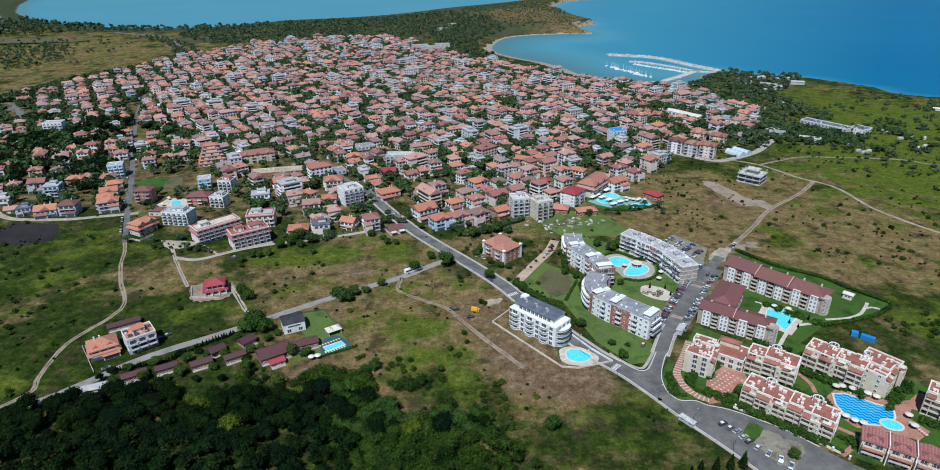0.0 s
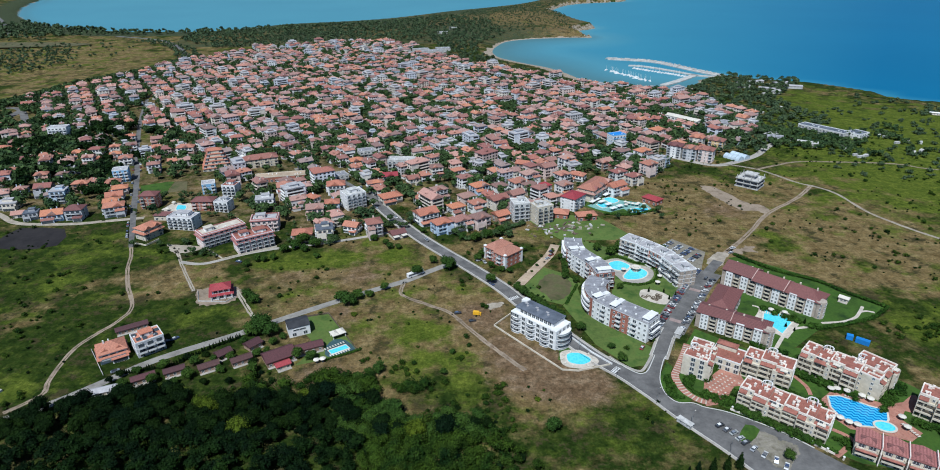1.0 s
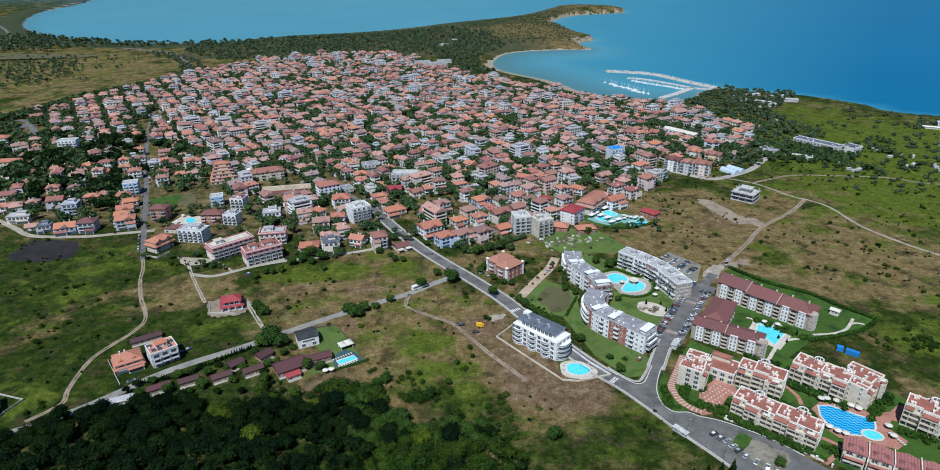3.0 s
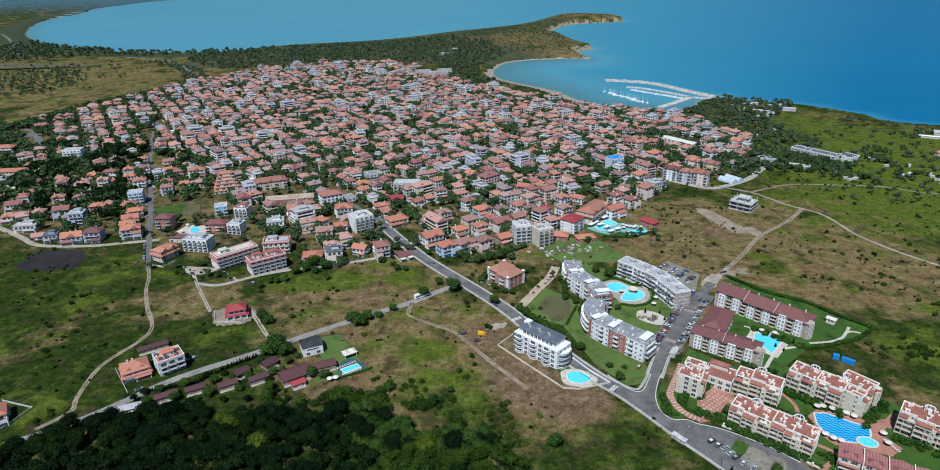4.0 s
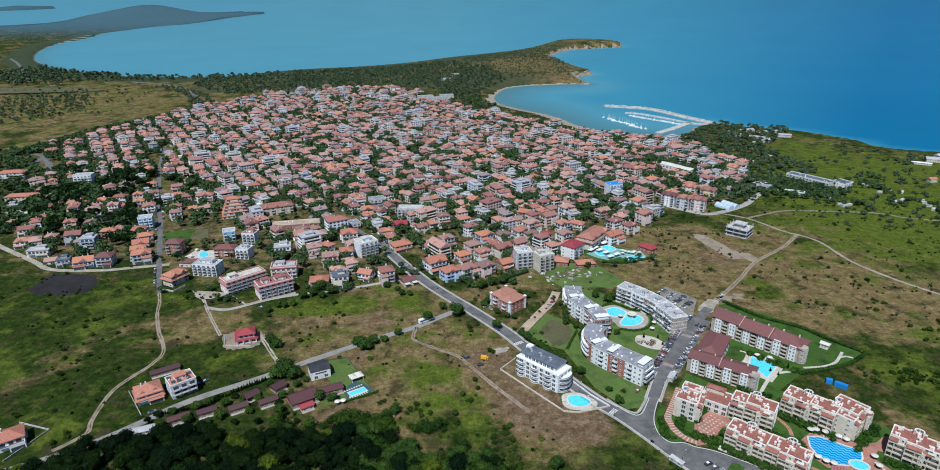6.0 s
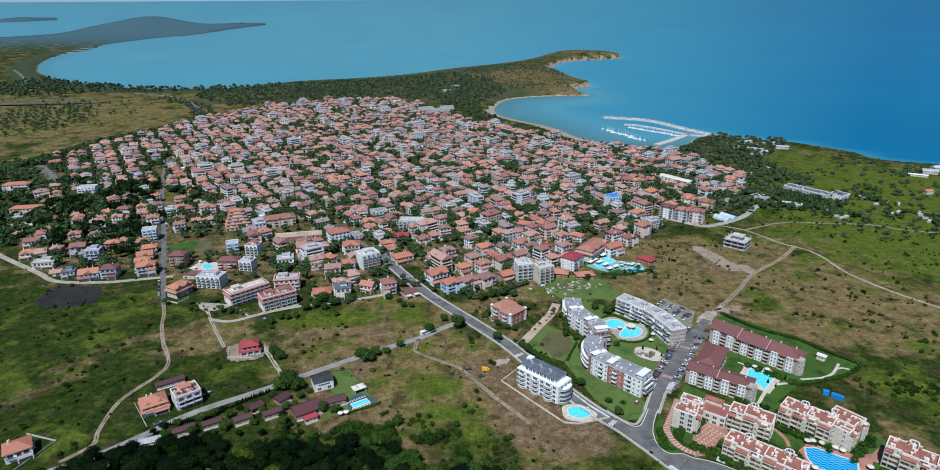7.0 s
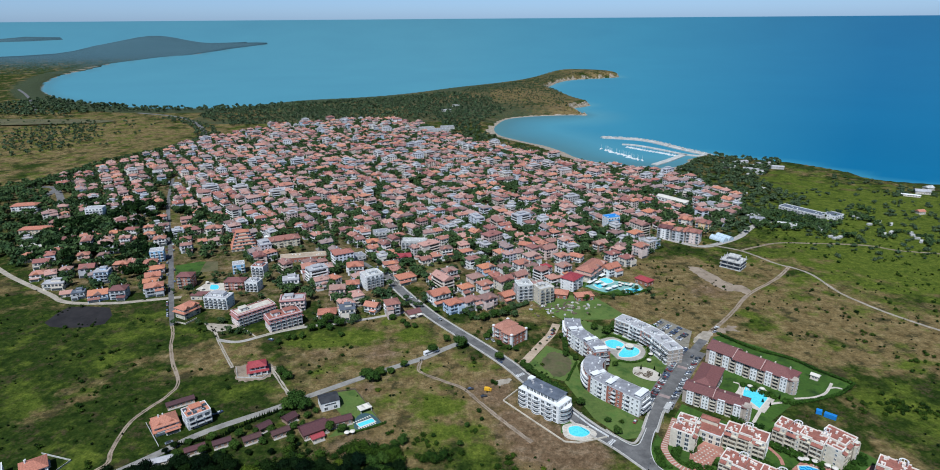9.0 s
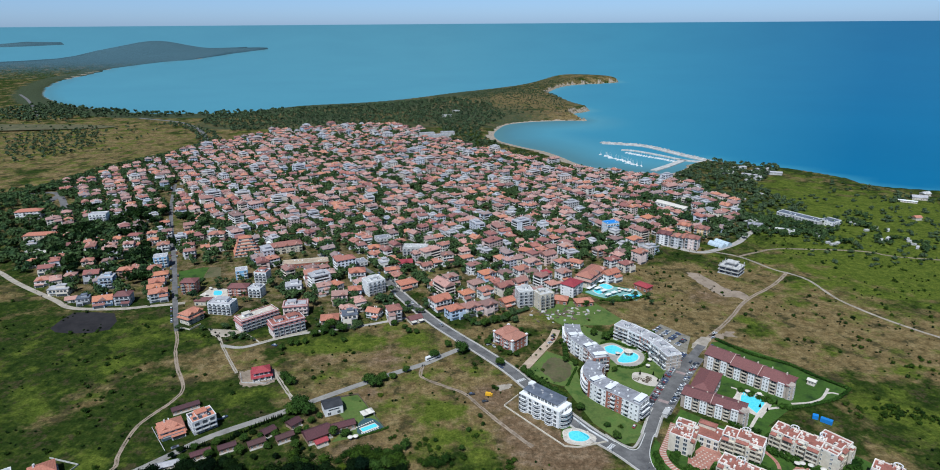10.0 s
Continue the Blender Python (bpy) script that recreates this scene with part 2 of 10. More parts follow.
    "rubber": surface("tyre", [(0.02, 0.02, 0.02)], 0.8, amount=0.1),
    "car": surface("car_paint", [(0.03, 0.03, 0.035), (0.60, 0.60, 0.60), (0.22, 0.03, 0.03), (0.05, 0.07, 0.14), (0.70, 0.70, 0.70), (0.10, 0.10, 0.11), (0.42, 0.43, 0.45), (0.18, 0.20, 0.24), (0.02, 0.022, 0.03), (0.07, 0.10, 0.18), (0.52, 0.52, 0.52), (0.30, 0.31, 0.33), (0.13, 0.13, 0.14), (0.36, 0.37, 0.36)], 0.3, "object", amount=0.05, spec=0.5),
    "rock": surface("breakwater_rock", [(0.40, 0.39, 0.365), (0.50, 0.49, 0.465)], 0.95, grain=0.5, stain=0.1, amount=0.25),
    # woodland green well below its own tone: cloud shade partly put into the colour
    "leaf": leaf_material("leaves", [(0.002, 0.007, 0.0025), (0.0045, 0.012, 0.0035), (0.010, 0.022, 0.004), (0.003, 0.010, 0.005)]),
    "leaf_yellow": leaf_material("yellow_leaves", [(0.060, 0.085, 0.009), (0.050, 0.075, 0.009)]),
    # lighter green of town trees, raised further by haze put into the colour
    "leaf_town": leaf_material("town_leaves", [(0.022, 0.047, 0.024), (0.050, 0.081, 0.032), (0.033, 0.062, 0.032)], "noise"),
    # leaves of far trees, paled and blued: distance haze put into the colour
    "leaf_haze": leaf_material("hazy_leaves", [(0.034, 0.058, 0.036), (0.060, 0.086, 0.046), (0.042, 0.070, 0.047)], "noise"),
    "leaf_light": leaf_material("light_leaves", [(0.026, 0.056, 0.013), (0.040, 0.074, 0.015)]),
    "leaf_thicket": leaf_material("thicket_leaves", [(0.006, 0.018, 0.005), (0.032, 0.058, 0.008), (0.012, 0.030, 0.006), (0.044, 0.068, 0.010)], "noise"),
    "leaf_garden": leaf_material("garden_leaves", [(0.012, 0.036, 0.007), (0.034, 0.072, 0.012), (0.020, 0.052, 0.010)], "noise"),
    # the same darkened green spread by noise, with the wood's cloud shade painted in
    "leaf_shaded": leaf_material("leaves_shaded", [(0.0015, 0.006, 0.0025), (0.009, 0.022, 0.005), (0.003, 0.009, 0.004), (0.013, 0.030, 0.006)], "noise"),
}
# pool water: pale tiled basin seen through clear water
m_, n_, l_, b_ = nodes_of("pool_water")
cells = add(n_, "ShaderNodeTexVoronoi", Scale=0.9)
l_.new(n_.new("ShaderNodeNewGeometry").outputs["Position"], cells.inputs["Vector"])
l_.new(ramp(n_, l_, cells.outputs["Distance"], [(0, (0.08, 0.50, 0.62)), (0.7, (0.14, 0.62, 0.72))]), b_.inputs["Base Color"])
b_.inputs["Roughness"].default_value = 0.08
M["pool"] = m_
m_, n_, l_, b_ = nodes_of("deep_pool_water")


def maths(op, a, b):
    node = n_.new("ShaderNodeMath")
    node.operation = op
    for socket, value in zip(node.inputs, (a, b)):
        if isinstance(value, (int, float)):
            socket.default_value = value
        else:
            l_.new(value, socket)
    return node.outputs[0]


xyz = n_.new("ShaderNodeSeparateXYZ")  # rows of waved mosaic along the basin
l_.new(n_.new("ShaderNodeNewGeometry").outputs["Position"], xyz.inputs[0])
along = maths("ADD", maths("MULTIPLY", xyz.outputs[0], 0.77), maths("MULTIPLY", xyz.outputs[1], -0.64))
athwart = maths("ADD", maths("MULTIPLY", xyz.outputs[0], 0.64), maths("MULTIPLY", xyz.outputs[1], 0.77))
row_ = maths("SINE", maths("ADD", maths("MULTIPLY", athwart, 3.1), maths("MULTIPLY", maths("SINE", maths("MULTIPLY", along, 2.4), 0), 1.25)), 0)
l_.new(ramp(n_, l_, maths("ADD", maths("MULTIPLY", row_, 0.5), 0.5), [(0.40, (0.012, 0.16, 0.42)), (0.62, (0.075, 0.43, 0.68))]), b_.inputs["Base Color"])
b_.inputs["Roughness"].default_value = 0.08
M["deep_pool"] = m_

# the ground: meadow, dry grass, bare soil, sand and scrub, mixed by what grows where
m_, n_, l_, b_ = nodes_of("meadow")
b_.inputs["Roughness"].default_value, b_.inputs["Specular IOR Level"].default_value = 0.95, 0.02


def field(name):
    a = n_.new("ShaderNodeAttribute")
    a.attribute_name = name
    return a.outputs["Fac"]


def threshold(value, wobble, lo, hi):
    s = n_.new("ShaderNodeMath")
    s.operation = "ADD"
    l_.new(value, s.inputs[0])
    l_.new(wobble, s.inputs[1])
    r = n_.new("ShaderNodeMapRange")
    r.inputs["From Min"].default_value, r.inputs["From Max"].default_value = lo, hi
    l_.new(s.outputs[0], r.inputs["Value"])
    return r.outputs[0]

def spread_out(value, lo=0.34, hi=0.66):
    r = n_.new("ShaderNodeMapRange")
    r.inputs["From Min"].default_value, r.inputs["From Max"].default_value = lo, hi
    l_.new(value, r.inputs["Value"])
    return r.outputs[0]


n_big, n_mid, n_fine = spread_out(noise_at(n_, l_, 0.024, 6, 0.7)), noise_at(n_, l_, 0.13, 5, 0.72), noise_at(n_, l_, 0.8, 5, 0.78)
n_patch, n_heath, n_tuft = spread_out(noise_at(n_, l_, 0.047, 5, 0.68)), spread_out(noise_at(n_, l_, 0.061, 6, 0.75)), noise_at(n_, l_, 0.33, 4, 0.7)
green = ramp(n_, l_, n_mid, [(0.32, (0.012, 0.023, 0.005)), (0.5, (0.026, 0.043, 0.008)), (0.68, (0.060, 0.074, 0.015))])
dry = ramp(n_, l_, n_mid, [(0.30, (0.092, 0.061, 0.026)), (0.5, (0.188, 0.130, 0.060)), (0.7, (0.282, 0.206, 0.108))])
bare = ramp(n_, l_, n_mid, [(0.3, (0.104, 0.063, 0.036)), (0.5, (0.168, 0.107, 0.065)), (0.7, (0.29, 0.202, 0.136))])
lush = ramp(n_, l_, n_mid, [(0.3, (0.044, 0.070, 0.010)), (0.7, (0.140, 0.158, 0.025))])
col = mixed(n_, l_, threshold(field("dry"), n_big, 0.88, 1.26), green, dry)
col = mixed(n_, l_, threshold(n_heath, n_tuft, 1.10, 1.36), col, (0.054, 0.046, 0.022))
col = mixed(n_, l_, threshold(field("lush"), n_patch, 0.78, 1.28), col, lush)
col = mixed(n_, l_, threshold(field("bare"), n_mid, 0.85, 1.2), col, bare)
col = mixed(n_, l_, threshold(field("scrub"), n_mid, 0.85, 1.15), col, (0.058, 0.070, 0.040))
# blue-green wash on the farthest land: distance haze put into the ground colour
col = mixed(n_, l_, threshold(field("far_haze"), n_mid, 0.85, 1.15), col, (0.068, 0.120, 0.155))
col = mixed(n_, l_, threshold(field("sand"), n_mid, 0.9, 1.1), col, (0.37, 0.295, 0.245))
col = mixed(n_, l_, 1.0, col, ramp(n_, l_, n_tuft, [(0.3, (0.58, 0.62, 0.6)), (0.7, (1.36, 1.34, 1.3))]), "MULTIPLY")
col = mixed(n_, l_, 1.0, col, ramp(n_, l_, n_fine, [(0.28, (0.40, 0.42, 0.40)), (0.72, (1.18, 1.22, 1.18))]), "MULTIPLY")
l_.new(col, b_.inputs["Base Color"])
bp = add(n_, "ShaderNodeBump", Strength=0.5, Distance=0.6)
l_.new(n_fine, bp.inputs["Height"])
l_.new(bp.outputs[0], b_.inputs["Normal"])
M["ground"] = m_

# the sea: teal by the beach; polarised glare and lens falloff painted bluer eastward
m_, n_, l_, b_ = nodes_of("sea_water")
sea_tone = n_.new("ShaderNodeAttribute")
sea_tone.attribute_name = "sea_tone"
wob = noise_at(n_, l_, 0.003, 4)
col = ramp(n_, l_, sea_tone.outputs["Fac"], [(0.0, (0.082, 0.172, 0.165)), (0.12, (0.070, 0.170, 0.198)), (0.4, (0.072, 0.226, 0.290)), (0.7, (0.040, 0.192, 0.280)), (1.0, (0.009, 0.118, 0.234))])
col = mixed(n_, l_, 1.0, col, ramp(n_, l_, wob, [(0.3, (0.94, 0.95, 0.96)), (0.7, (1.04, 1.03, 1.02))]), "MULTIPLY")
l_.new(col, b_.inputs["Base Color"])
ripple = add(n_, "ShaderNodeBump", Strength=0.3, Distance=1.0)
l_.new(noise_at(n_, l_, 0.08, 6, 0.7), ripple.inputs["Height"])
body = n_.new("ShaderNodeBsdfDiffuse")
l_.new(col, body.inputs["Color"])
l_.new(ripple.outputs[0], body.inputs["Normal"])
gleam = add(n_, "ShaderNodeBsdfGlossy", Roughness=0.35)
l_.new(ripple.outputs[0], gleam.inputs["Normal"])
both = add(n_, "ShaderNodeMixShader", Fac=0.05)
gloss = add(n_, "ShaderNodeFresnel", IOR=1.33)  # rough water mirrors the low sky at a flat angle
weak = n_.new("ShaderNodeMath")
weak.operation = "MULTIPLY"
weak.inputs[1].default_value = 0.24
l_.new(gloss.outputs[0], weak.inputs[0])
l_.new(weak.outputs[0], both.inputs[0])
l_.new(body.outputs[0], both.inputs[1])
l_.new(gleam.outputs[0], both.inputs[2])
l_.new(both.outputs[0], n_["Material Output"].inputs["Surface"])
M["sea"] = m_

# ---- building blocks ----
def mesh_of(bm, *mats, smooth=False):
    me = bpy.data.meshes.new("mesh")
    if smooth:
        for f in bm.faces:
            f.smooth = True
    bm.to_mesh(me)
    bm.free()
    for m in mats:
        me.materials.append(M[m])
    return me


def thing(name, label, category, m=Matrix(), group="", kind=""):
    ob = new(name)
    ob.matrix_world = m
    return tagged(ob, label, category, group, kind)


def part(name, data, parent, label="", m=None):
    """One mesh object under a thing or under a part; data is a mesh that alike parts share."""
    ob = new(name, data)
    ob.parent = parent
    if m is not None:
        ob.matrix_basis = m
    return tagged(ob, label)


def box(bm, x0, y0, z0, x1, y1, z1, mat=0, taper=0.0):
    vs = [bm.verts.new(v) for v in ((x0, y0, z0), (x1, y0, z0), (x1, y1, z0), (x0, y1, z0),
          (x0 + taper, y0 + taper, z1), (x1 - taper, y0 + taper, z1), (x1 - taper, y1 - taper, z1), (x0 + taper, y1 - taper, z1))]
    for q in ((3, 2, 1, 0), (4, 5, 6, 7), (0, 1, 5, 4), (1, 2, 6, 5), (2, 3, 7, 6), (3, 0, 4, 7)):
        bm.faces.new([vs[i] for i in q]).material_index = mat


def prism(bm, pts, z0, z1, mat=0, top=None):
    lo, hi = [bm.verts.new((x, y, z0)) for x, y in pts], [bm.verts.new((x, y, z1)) for x, y in pts]
    k = len(pts)
    bm.faces.new(hi).material_index = mat if top is None else top
    bm.faces.new(lo[::-1]).material_index = mat
    for i in range(k):
        bm.faces.new((lo[i], lo[(i + 1) % k], hi[(i + 1) % k], hi[i])).material_index = mat


def hip(bm, L, W, z, h, over=0.5, mat=0, gable=False, cx=0.0, cy=0.0):
    """A hipped or gabled roof with eaves of some thickness over a plan L by W."""
    a, b = L / 2 + over, W / 2 + over
    if W > L:
        r = [(0, -(b - a) if not gable else -b), (0, (b - a) if not gable else b)]
    else:
        r = [(-(a - b) if not gable else -a, 0), ((a - b) if not gable else a, 0)]
    lo = [bm.verts.new((cx + x, cy + y, z - 0.22)) for x, y in ((-a, -b), (a, -b), (a, b), (-a, b))]
    ev = [bm.verts.new((cx + x, cy + y, z)) for x, y in ((-a, -b), (a, -b), (a, b), (-a, b))]
    rd = [bm.verts.new((cx + x, cy + y, z + h)) for x, y in r]
    faces = [lo[::-1]] + [(lo[i], lo[(i + 1) % 4], ev[(i + 1) % 4], ev[i]) for i in range(4)]
    if W > L:
        faces += [(ev[0], ev[1], rd[0]), (ev[1], ev[2], rd[1], rd[0]), (ev[2], ev[3], rd[1]), (ev[3], ev[0], rd[0], rd[1])]
    else:
        faces += [(ev[0], ev[1], rd[1], rd[0]), (ev[1], ev[2], rd[1]), (ev[2], ev[3], rd[0], rd[1]), (ev[3], ev[0], rd[0])]
    for f in faces:
        bm.faces.new(f).material_index = mat


def catmull(pts, n=6):
    out = []
    P = [pts[0], *pts, pts[-1]]
    for i in range(len(pts) - 1):
        p0, p1, p2, p3 = (np.array(P[i + k], float) for k in range(4))
        for s in range(n):
            t = s / n
            out.append(0.5 * (2 * p1 + (p2 - p0) * t + (2 * p0 - 5 * p1 + 4 * p2 - p3) * t * t + (3 * p1 - p0 - 3 * p2 + p3) * t ** 3))
    out.append(np.array(pts[-1], float))
    return np.array(out)


def inside(poly, x, y):
    x, y = np.asarray(x, float), np.asarray(y, float)
    hit = np.zeros(x.shape, bool)
    j = len(poly) - 1
    for i in range(len(poly)):
        (xi, yi), (xj, yj) = poly[i], poly[j]
        hit ^= ((yi > y) != (yj > y)) & (x < (xj - xi) * (y - yi) / ((yj - yi) or 1e-9) + xi)
        j = i
    return hit


def away(line, x, y):
    """Distance from points to a polyline."""
    x, y = np.asarray(x, float), np.asarray(y, float)
    best = np.full(x.shape, 1e12)
    for (ax, ay), (bx, by) in zip(line[:-1], line[1:]):
        dx, dy = bx - ax, by - ay
        t = np.clip(((x - ax) * dx + (y - ay) * dy) / (dx * dx + dy * dy + 1e-9), 0, 1)
        best = np.minimum(best, (x - ax - t * dx) ** 2 + (y - ay - t * dy) ** 2)
    return np.sqrt(best)


# ---- lie of the land ----
SEA = -11.0
COAST_EAST = [(1500, 640), (1000, 730), (691, 836), (614, 870), (604, 912), (547, 991), (490, 1026), (449, 1058), (433, 1074), (385, 1045), (328, 985), (254, 1012), (219, 1036),
              (194, 1072), (178, 1122), (151, 1180), (122, 1216), (93, 1258), (68, 1303), (60, 1375), (74, 1456), (97, 1520), (146, 1557), (226, 1577), (305, 1580),
              (291, 1635), (287, 1705), (351, 1777), (321, 1861), (298, 2017), (275, 2199), (303, 2320), (364, 2477), (440, 2573), (549, 2618), (648, 2666)]
COAST_NORTH = [(638, 2792), (576, 2900), (500, 2950), (330, 2720), (134, 2426), (-71, 2185), (-189, 2065), (-355, 1977), (-528, 1896), (-616, 1800), (-700, 1760), (-830, 1760),
               (-936, 1766), (-1085, 1832), (-1219, 1938), (-1379, 2074), (-1569, 2308), (-1755, 2620), (-1913, 2983), (-2008, 3403), (-2140, 3898), (-2150, 4466),
               (-2045, 4833), (-2120, 6109), (-2083, 6995)]
LAND_END = [(-2500, 7300), (-3221, 7216), (-3392, 6056), (-3183, 4988), (-3330, 4538), (-12000, 4300), (-12000, -6000), (6000, -6000), (6000, 0)]
coast = np.concatenate([catmull(COAST_EAST, 4), catmull(COAST_NORTH, 4), np.array(LAND_END, float)])
shore_only = coast[: -len(LAND_END) + 4]
BEACH = catmull([(328, 985), (254, 1012), (194, 1072), (151, 1180), (68, 1303), (60, 1375), (97, 1520), (226, 1577)], 4)
BEACH_FAR = catmull([(-1219, 1938), (-1569, 2308), (-1913, 2983), (-2140, 3898), (-2045, 4833), (-2120, 6109)], 3)


def land_height(x, y):
    x, y = np.asarray(x, float), np.asarray(y, float)
    d = away(shore_only, x, y)
    isle = np.hypot((x + 6100) / 420, (y - 9000) / 1300)
    land = inside(coast, x, y) | (isle < 1)
    beach = np.minimum(away(BEACH, x, y), away(BEACH_FAR, x, y) * 1.6)
    rise = np.where(beach < 70, 55.0, 16.0)
    base = -5.0 * np.clip((y - 520) / 500, 0, 1) + 1.6 * np.sin(x / 90 + 1) * np.sin(y / 130) * np.clip((y - 640) / 200, 0, 1)
    for hx, hy, h, r in ((150, 1850, 15, 190), (470, 2740, 20, 150), (120, 2150, 8, 200), (-2720, 5650, 92, 270), (-2420, 6500, 16, 420), (-3050, 5600, 26, 420), (-6100, 9000, 40, 420)):
        base = base + h * np.exp(-((x - hx) ** 2 + (y - hy) ** 2) / (2 * r * r))
    up = np.clip(d / rise, 0, 1)
    up = up * up * (3 - 2 * up)
    return np.where(land, SEA - 0.4 + (base - SEA + 0.4) * up, SEA - 0.4 - np.clip(d * 0.1, 0, 12) - 0.04 * np.maximum(np.hypot(x, y) - 2600, 0)), land, d, beach


EYE_MID = np.array([-4.0, -40.0, 230.0])


def draw_in(p):
    """Lays what is farther than 2.8 km into the 2.1 km beyond, along the line of sight, so that the horizon stays within reach."""
    v = p - EYE_MID
    d = np.hypot(v[:, 0], v[:, 1])
    near = np.where(d > 2800, 2800 + 2050 * (1 - 1 / (1 + (d - 2800) / 2050)), d)
    return EYE_MID + v * (near / np.maximum(d, 1))[:, None]


def sheet(name, xs, ys, zf, mat, label, category, attributes):
    X, Y = np.meshgrid(xs, ys)
    if name == "water":  # rings round the bay: angles and distances
        X, Y = EYE_MID[0] + Y * np.sin(X), EYE_MID[1] + Y * np.cos(X)
    x, y = X.ravel(), Y.ravel()
    z = zf(x, y)
    nx, ny = len(xs), len(ys)
    i = (np.arange(ny - 1)[:, None] * nx + np.arange(nx - 1)).ravel()
    me = bpy.data.meshes.new(name)
    me.from_pydata(draw_in(np.stack([x, y, z], 1)), [], np.stack([i, i + 1, i + 1 + nx, i + nx], 1))
    me.materials.append(M[mat])
    me.polygons.foreach_set("use_smooth", np.ones(len(me.polygons), bool))
    if mat == "sea":
        me.normals_split_custom_set_from_vertices([(0, 0, 1)] * len(x))
    for key, values in attributes(x, y).items():
        me.attributes.new(key, "FLOAT", "POINT").data.foreach_set("value", np.asarray(values, np.float32))
    return tagged(new(name, me), label, category, kind="structure")


def steps(lo, hi, step, end_lo, end_hi):
    mid = list(np.arange(lo, hi + 0.1, step))
    s, v = step, hi
    while v < end_hi:
        s *= 1.02 if s < 42 else 1.13
        v += s
        mid.append(v)
    s, v = step, lo
    while v > end_lo:
        s *= 1.02 if s < 42 else 1.13
        v -= s
        mid.insert(0, v)
    return np.array(mid)


TOWN = [(-654, 890), (-613, 1007), (-544, 1230), (-450, 1400), (-334, 1465), (-217, 1470), (-107, 1380), (-40, 1242), (30, 1150), (105, 1065), (165, 990), (290, 925), (338, 844), (352, 738),
        (328, 673), (262, 604), (206, 590), (177, 556), (118, 512), (60, 452), (15, 448), (-30, 440), (-70, 488), (-83, 428), (-120, 418), (-150, 440), (-215, 440), (-262, 440), (-270, 462), (-320, 456), (-378, 470), (-484, 556), (-552, 640), (-700, 860)]
# what grows where: x, y, reach, dry, lush, bare
WEST_FIELDS = [(-300, 330, 120, 0.0, 0.05, 0), (-330, 330, 40, 0.3, 0.1, 0), (-250, 310, 30, 0.5, 0, 0), (-275, 385, 26, -0.2, 0.5, 0), (-225, 388, 14, -0.2, 0.6, 0), (-210, 335, 30, 0.75, 0, 0.2), (-180, 300, 40, -0.15, 0, 0),
        (-229, 266, 16, -0.5, 0.0, 0), (-227, 238, 14, -0.4, 0.55, 0), (-210, 262, 12, -0.5, 0.1, 0), (-204, 304, 12, 0.5, 0, 0.2), (-168, 302, 16, -0.4, 0.35, 0), (-300, 300, 16, -0.1, 0.5, 0), (-330, 270, 22, 0.1, 0.55, 0), (-270, 345, 14, 0, 0.45, 0), (-235, 350, 16, 0.85, 0, 0.25), (-285, 405, 20, 0.75, 0, 0.1), (-350, 380, 30, -0.3, 0.1, 0), (-190, 355, 26, 0.75, 0, 0.2)]
WEST_FIELDS_a = [(-900, 1250, 460, 0.78, 0.28, 0), (-770, 1005, 26, 0.1, -0.2, 0), (-765, 1134, 30, 0.2, -0.2, 0), (-700, 1330, 40, 0.9, 0.1, 0.1)]
MIDDLE_FIELDS = [(-120, 374, 18, -0.4, 0.7, 0), (-110, 345, 50, 0.55, 0.12, 0.16), (-80, 370, 40, 0.65, 0.1, 0.12), (-60, 345, 40, 0.7, 0.12, 0.15), (-92, 376, 12, -0.3, 0.6, 0), (-70, 352, 14, 0.6, 0, 0.4), (-120, 350, 14, 0.6, 0, 0.35), (-20, 330, 34, 0.95, 0.15, 0), (-55, 305, 38, 0.95, 0.15, 0.05), (-30, 262, 40, 0.60, 0.10, 0), (-26, 287, 11, 0.2, 0.42, 0), (-18, 262, 13, 0.2, 0.5, 0), (-3, 242, 10, 0.2, 0.4, 0), (-38, 250, 10, 0.2, 0.4, 0), (-60, 298, 12, 0.3, 0.3, 0), (-78, 308, 12, 0.9, 0, 0.5), (-70, 290, 12, 0.7, 0, 0.3), (-74, 247, 16, 0.8, 0, 0.55),
        (-40, 285, 14, -0.2, 0.4, 0), (-50, 384, 16, -0.1, 0.45, 0), (-122, 239, 16, 0.2, 0, 0.3), (-96, 243, 14, 0.2, 0, 0.3), (-62, 252, 20, 0.4, 0.1, 0.2), (-8, 246, 16, 0.3, 0.45, 0), (20, 268, 24, 0.7, 0, 0.45)]
MIDDLE_FIELDS_a = [(5, 303, 18, 0.4, 0, 0.95), (44, 242, 24, 0.85, 0, 0.5), (58, 238, 16, 0.4, 0, 0.6), (33, 253, 14, 0.5, 0, 0.5), (17, 271, 10, 0.5, 0, 0.4), (30, 218, 26, 0.3, 0.2, 0), (75, 212, 26, 0.1, 0.25, 0), (20, 240, 22, 0.5, 0, 0.3)]
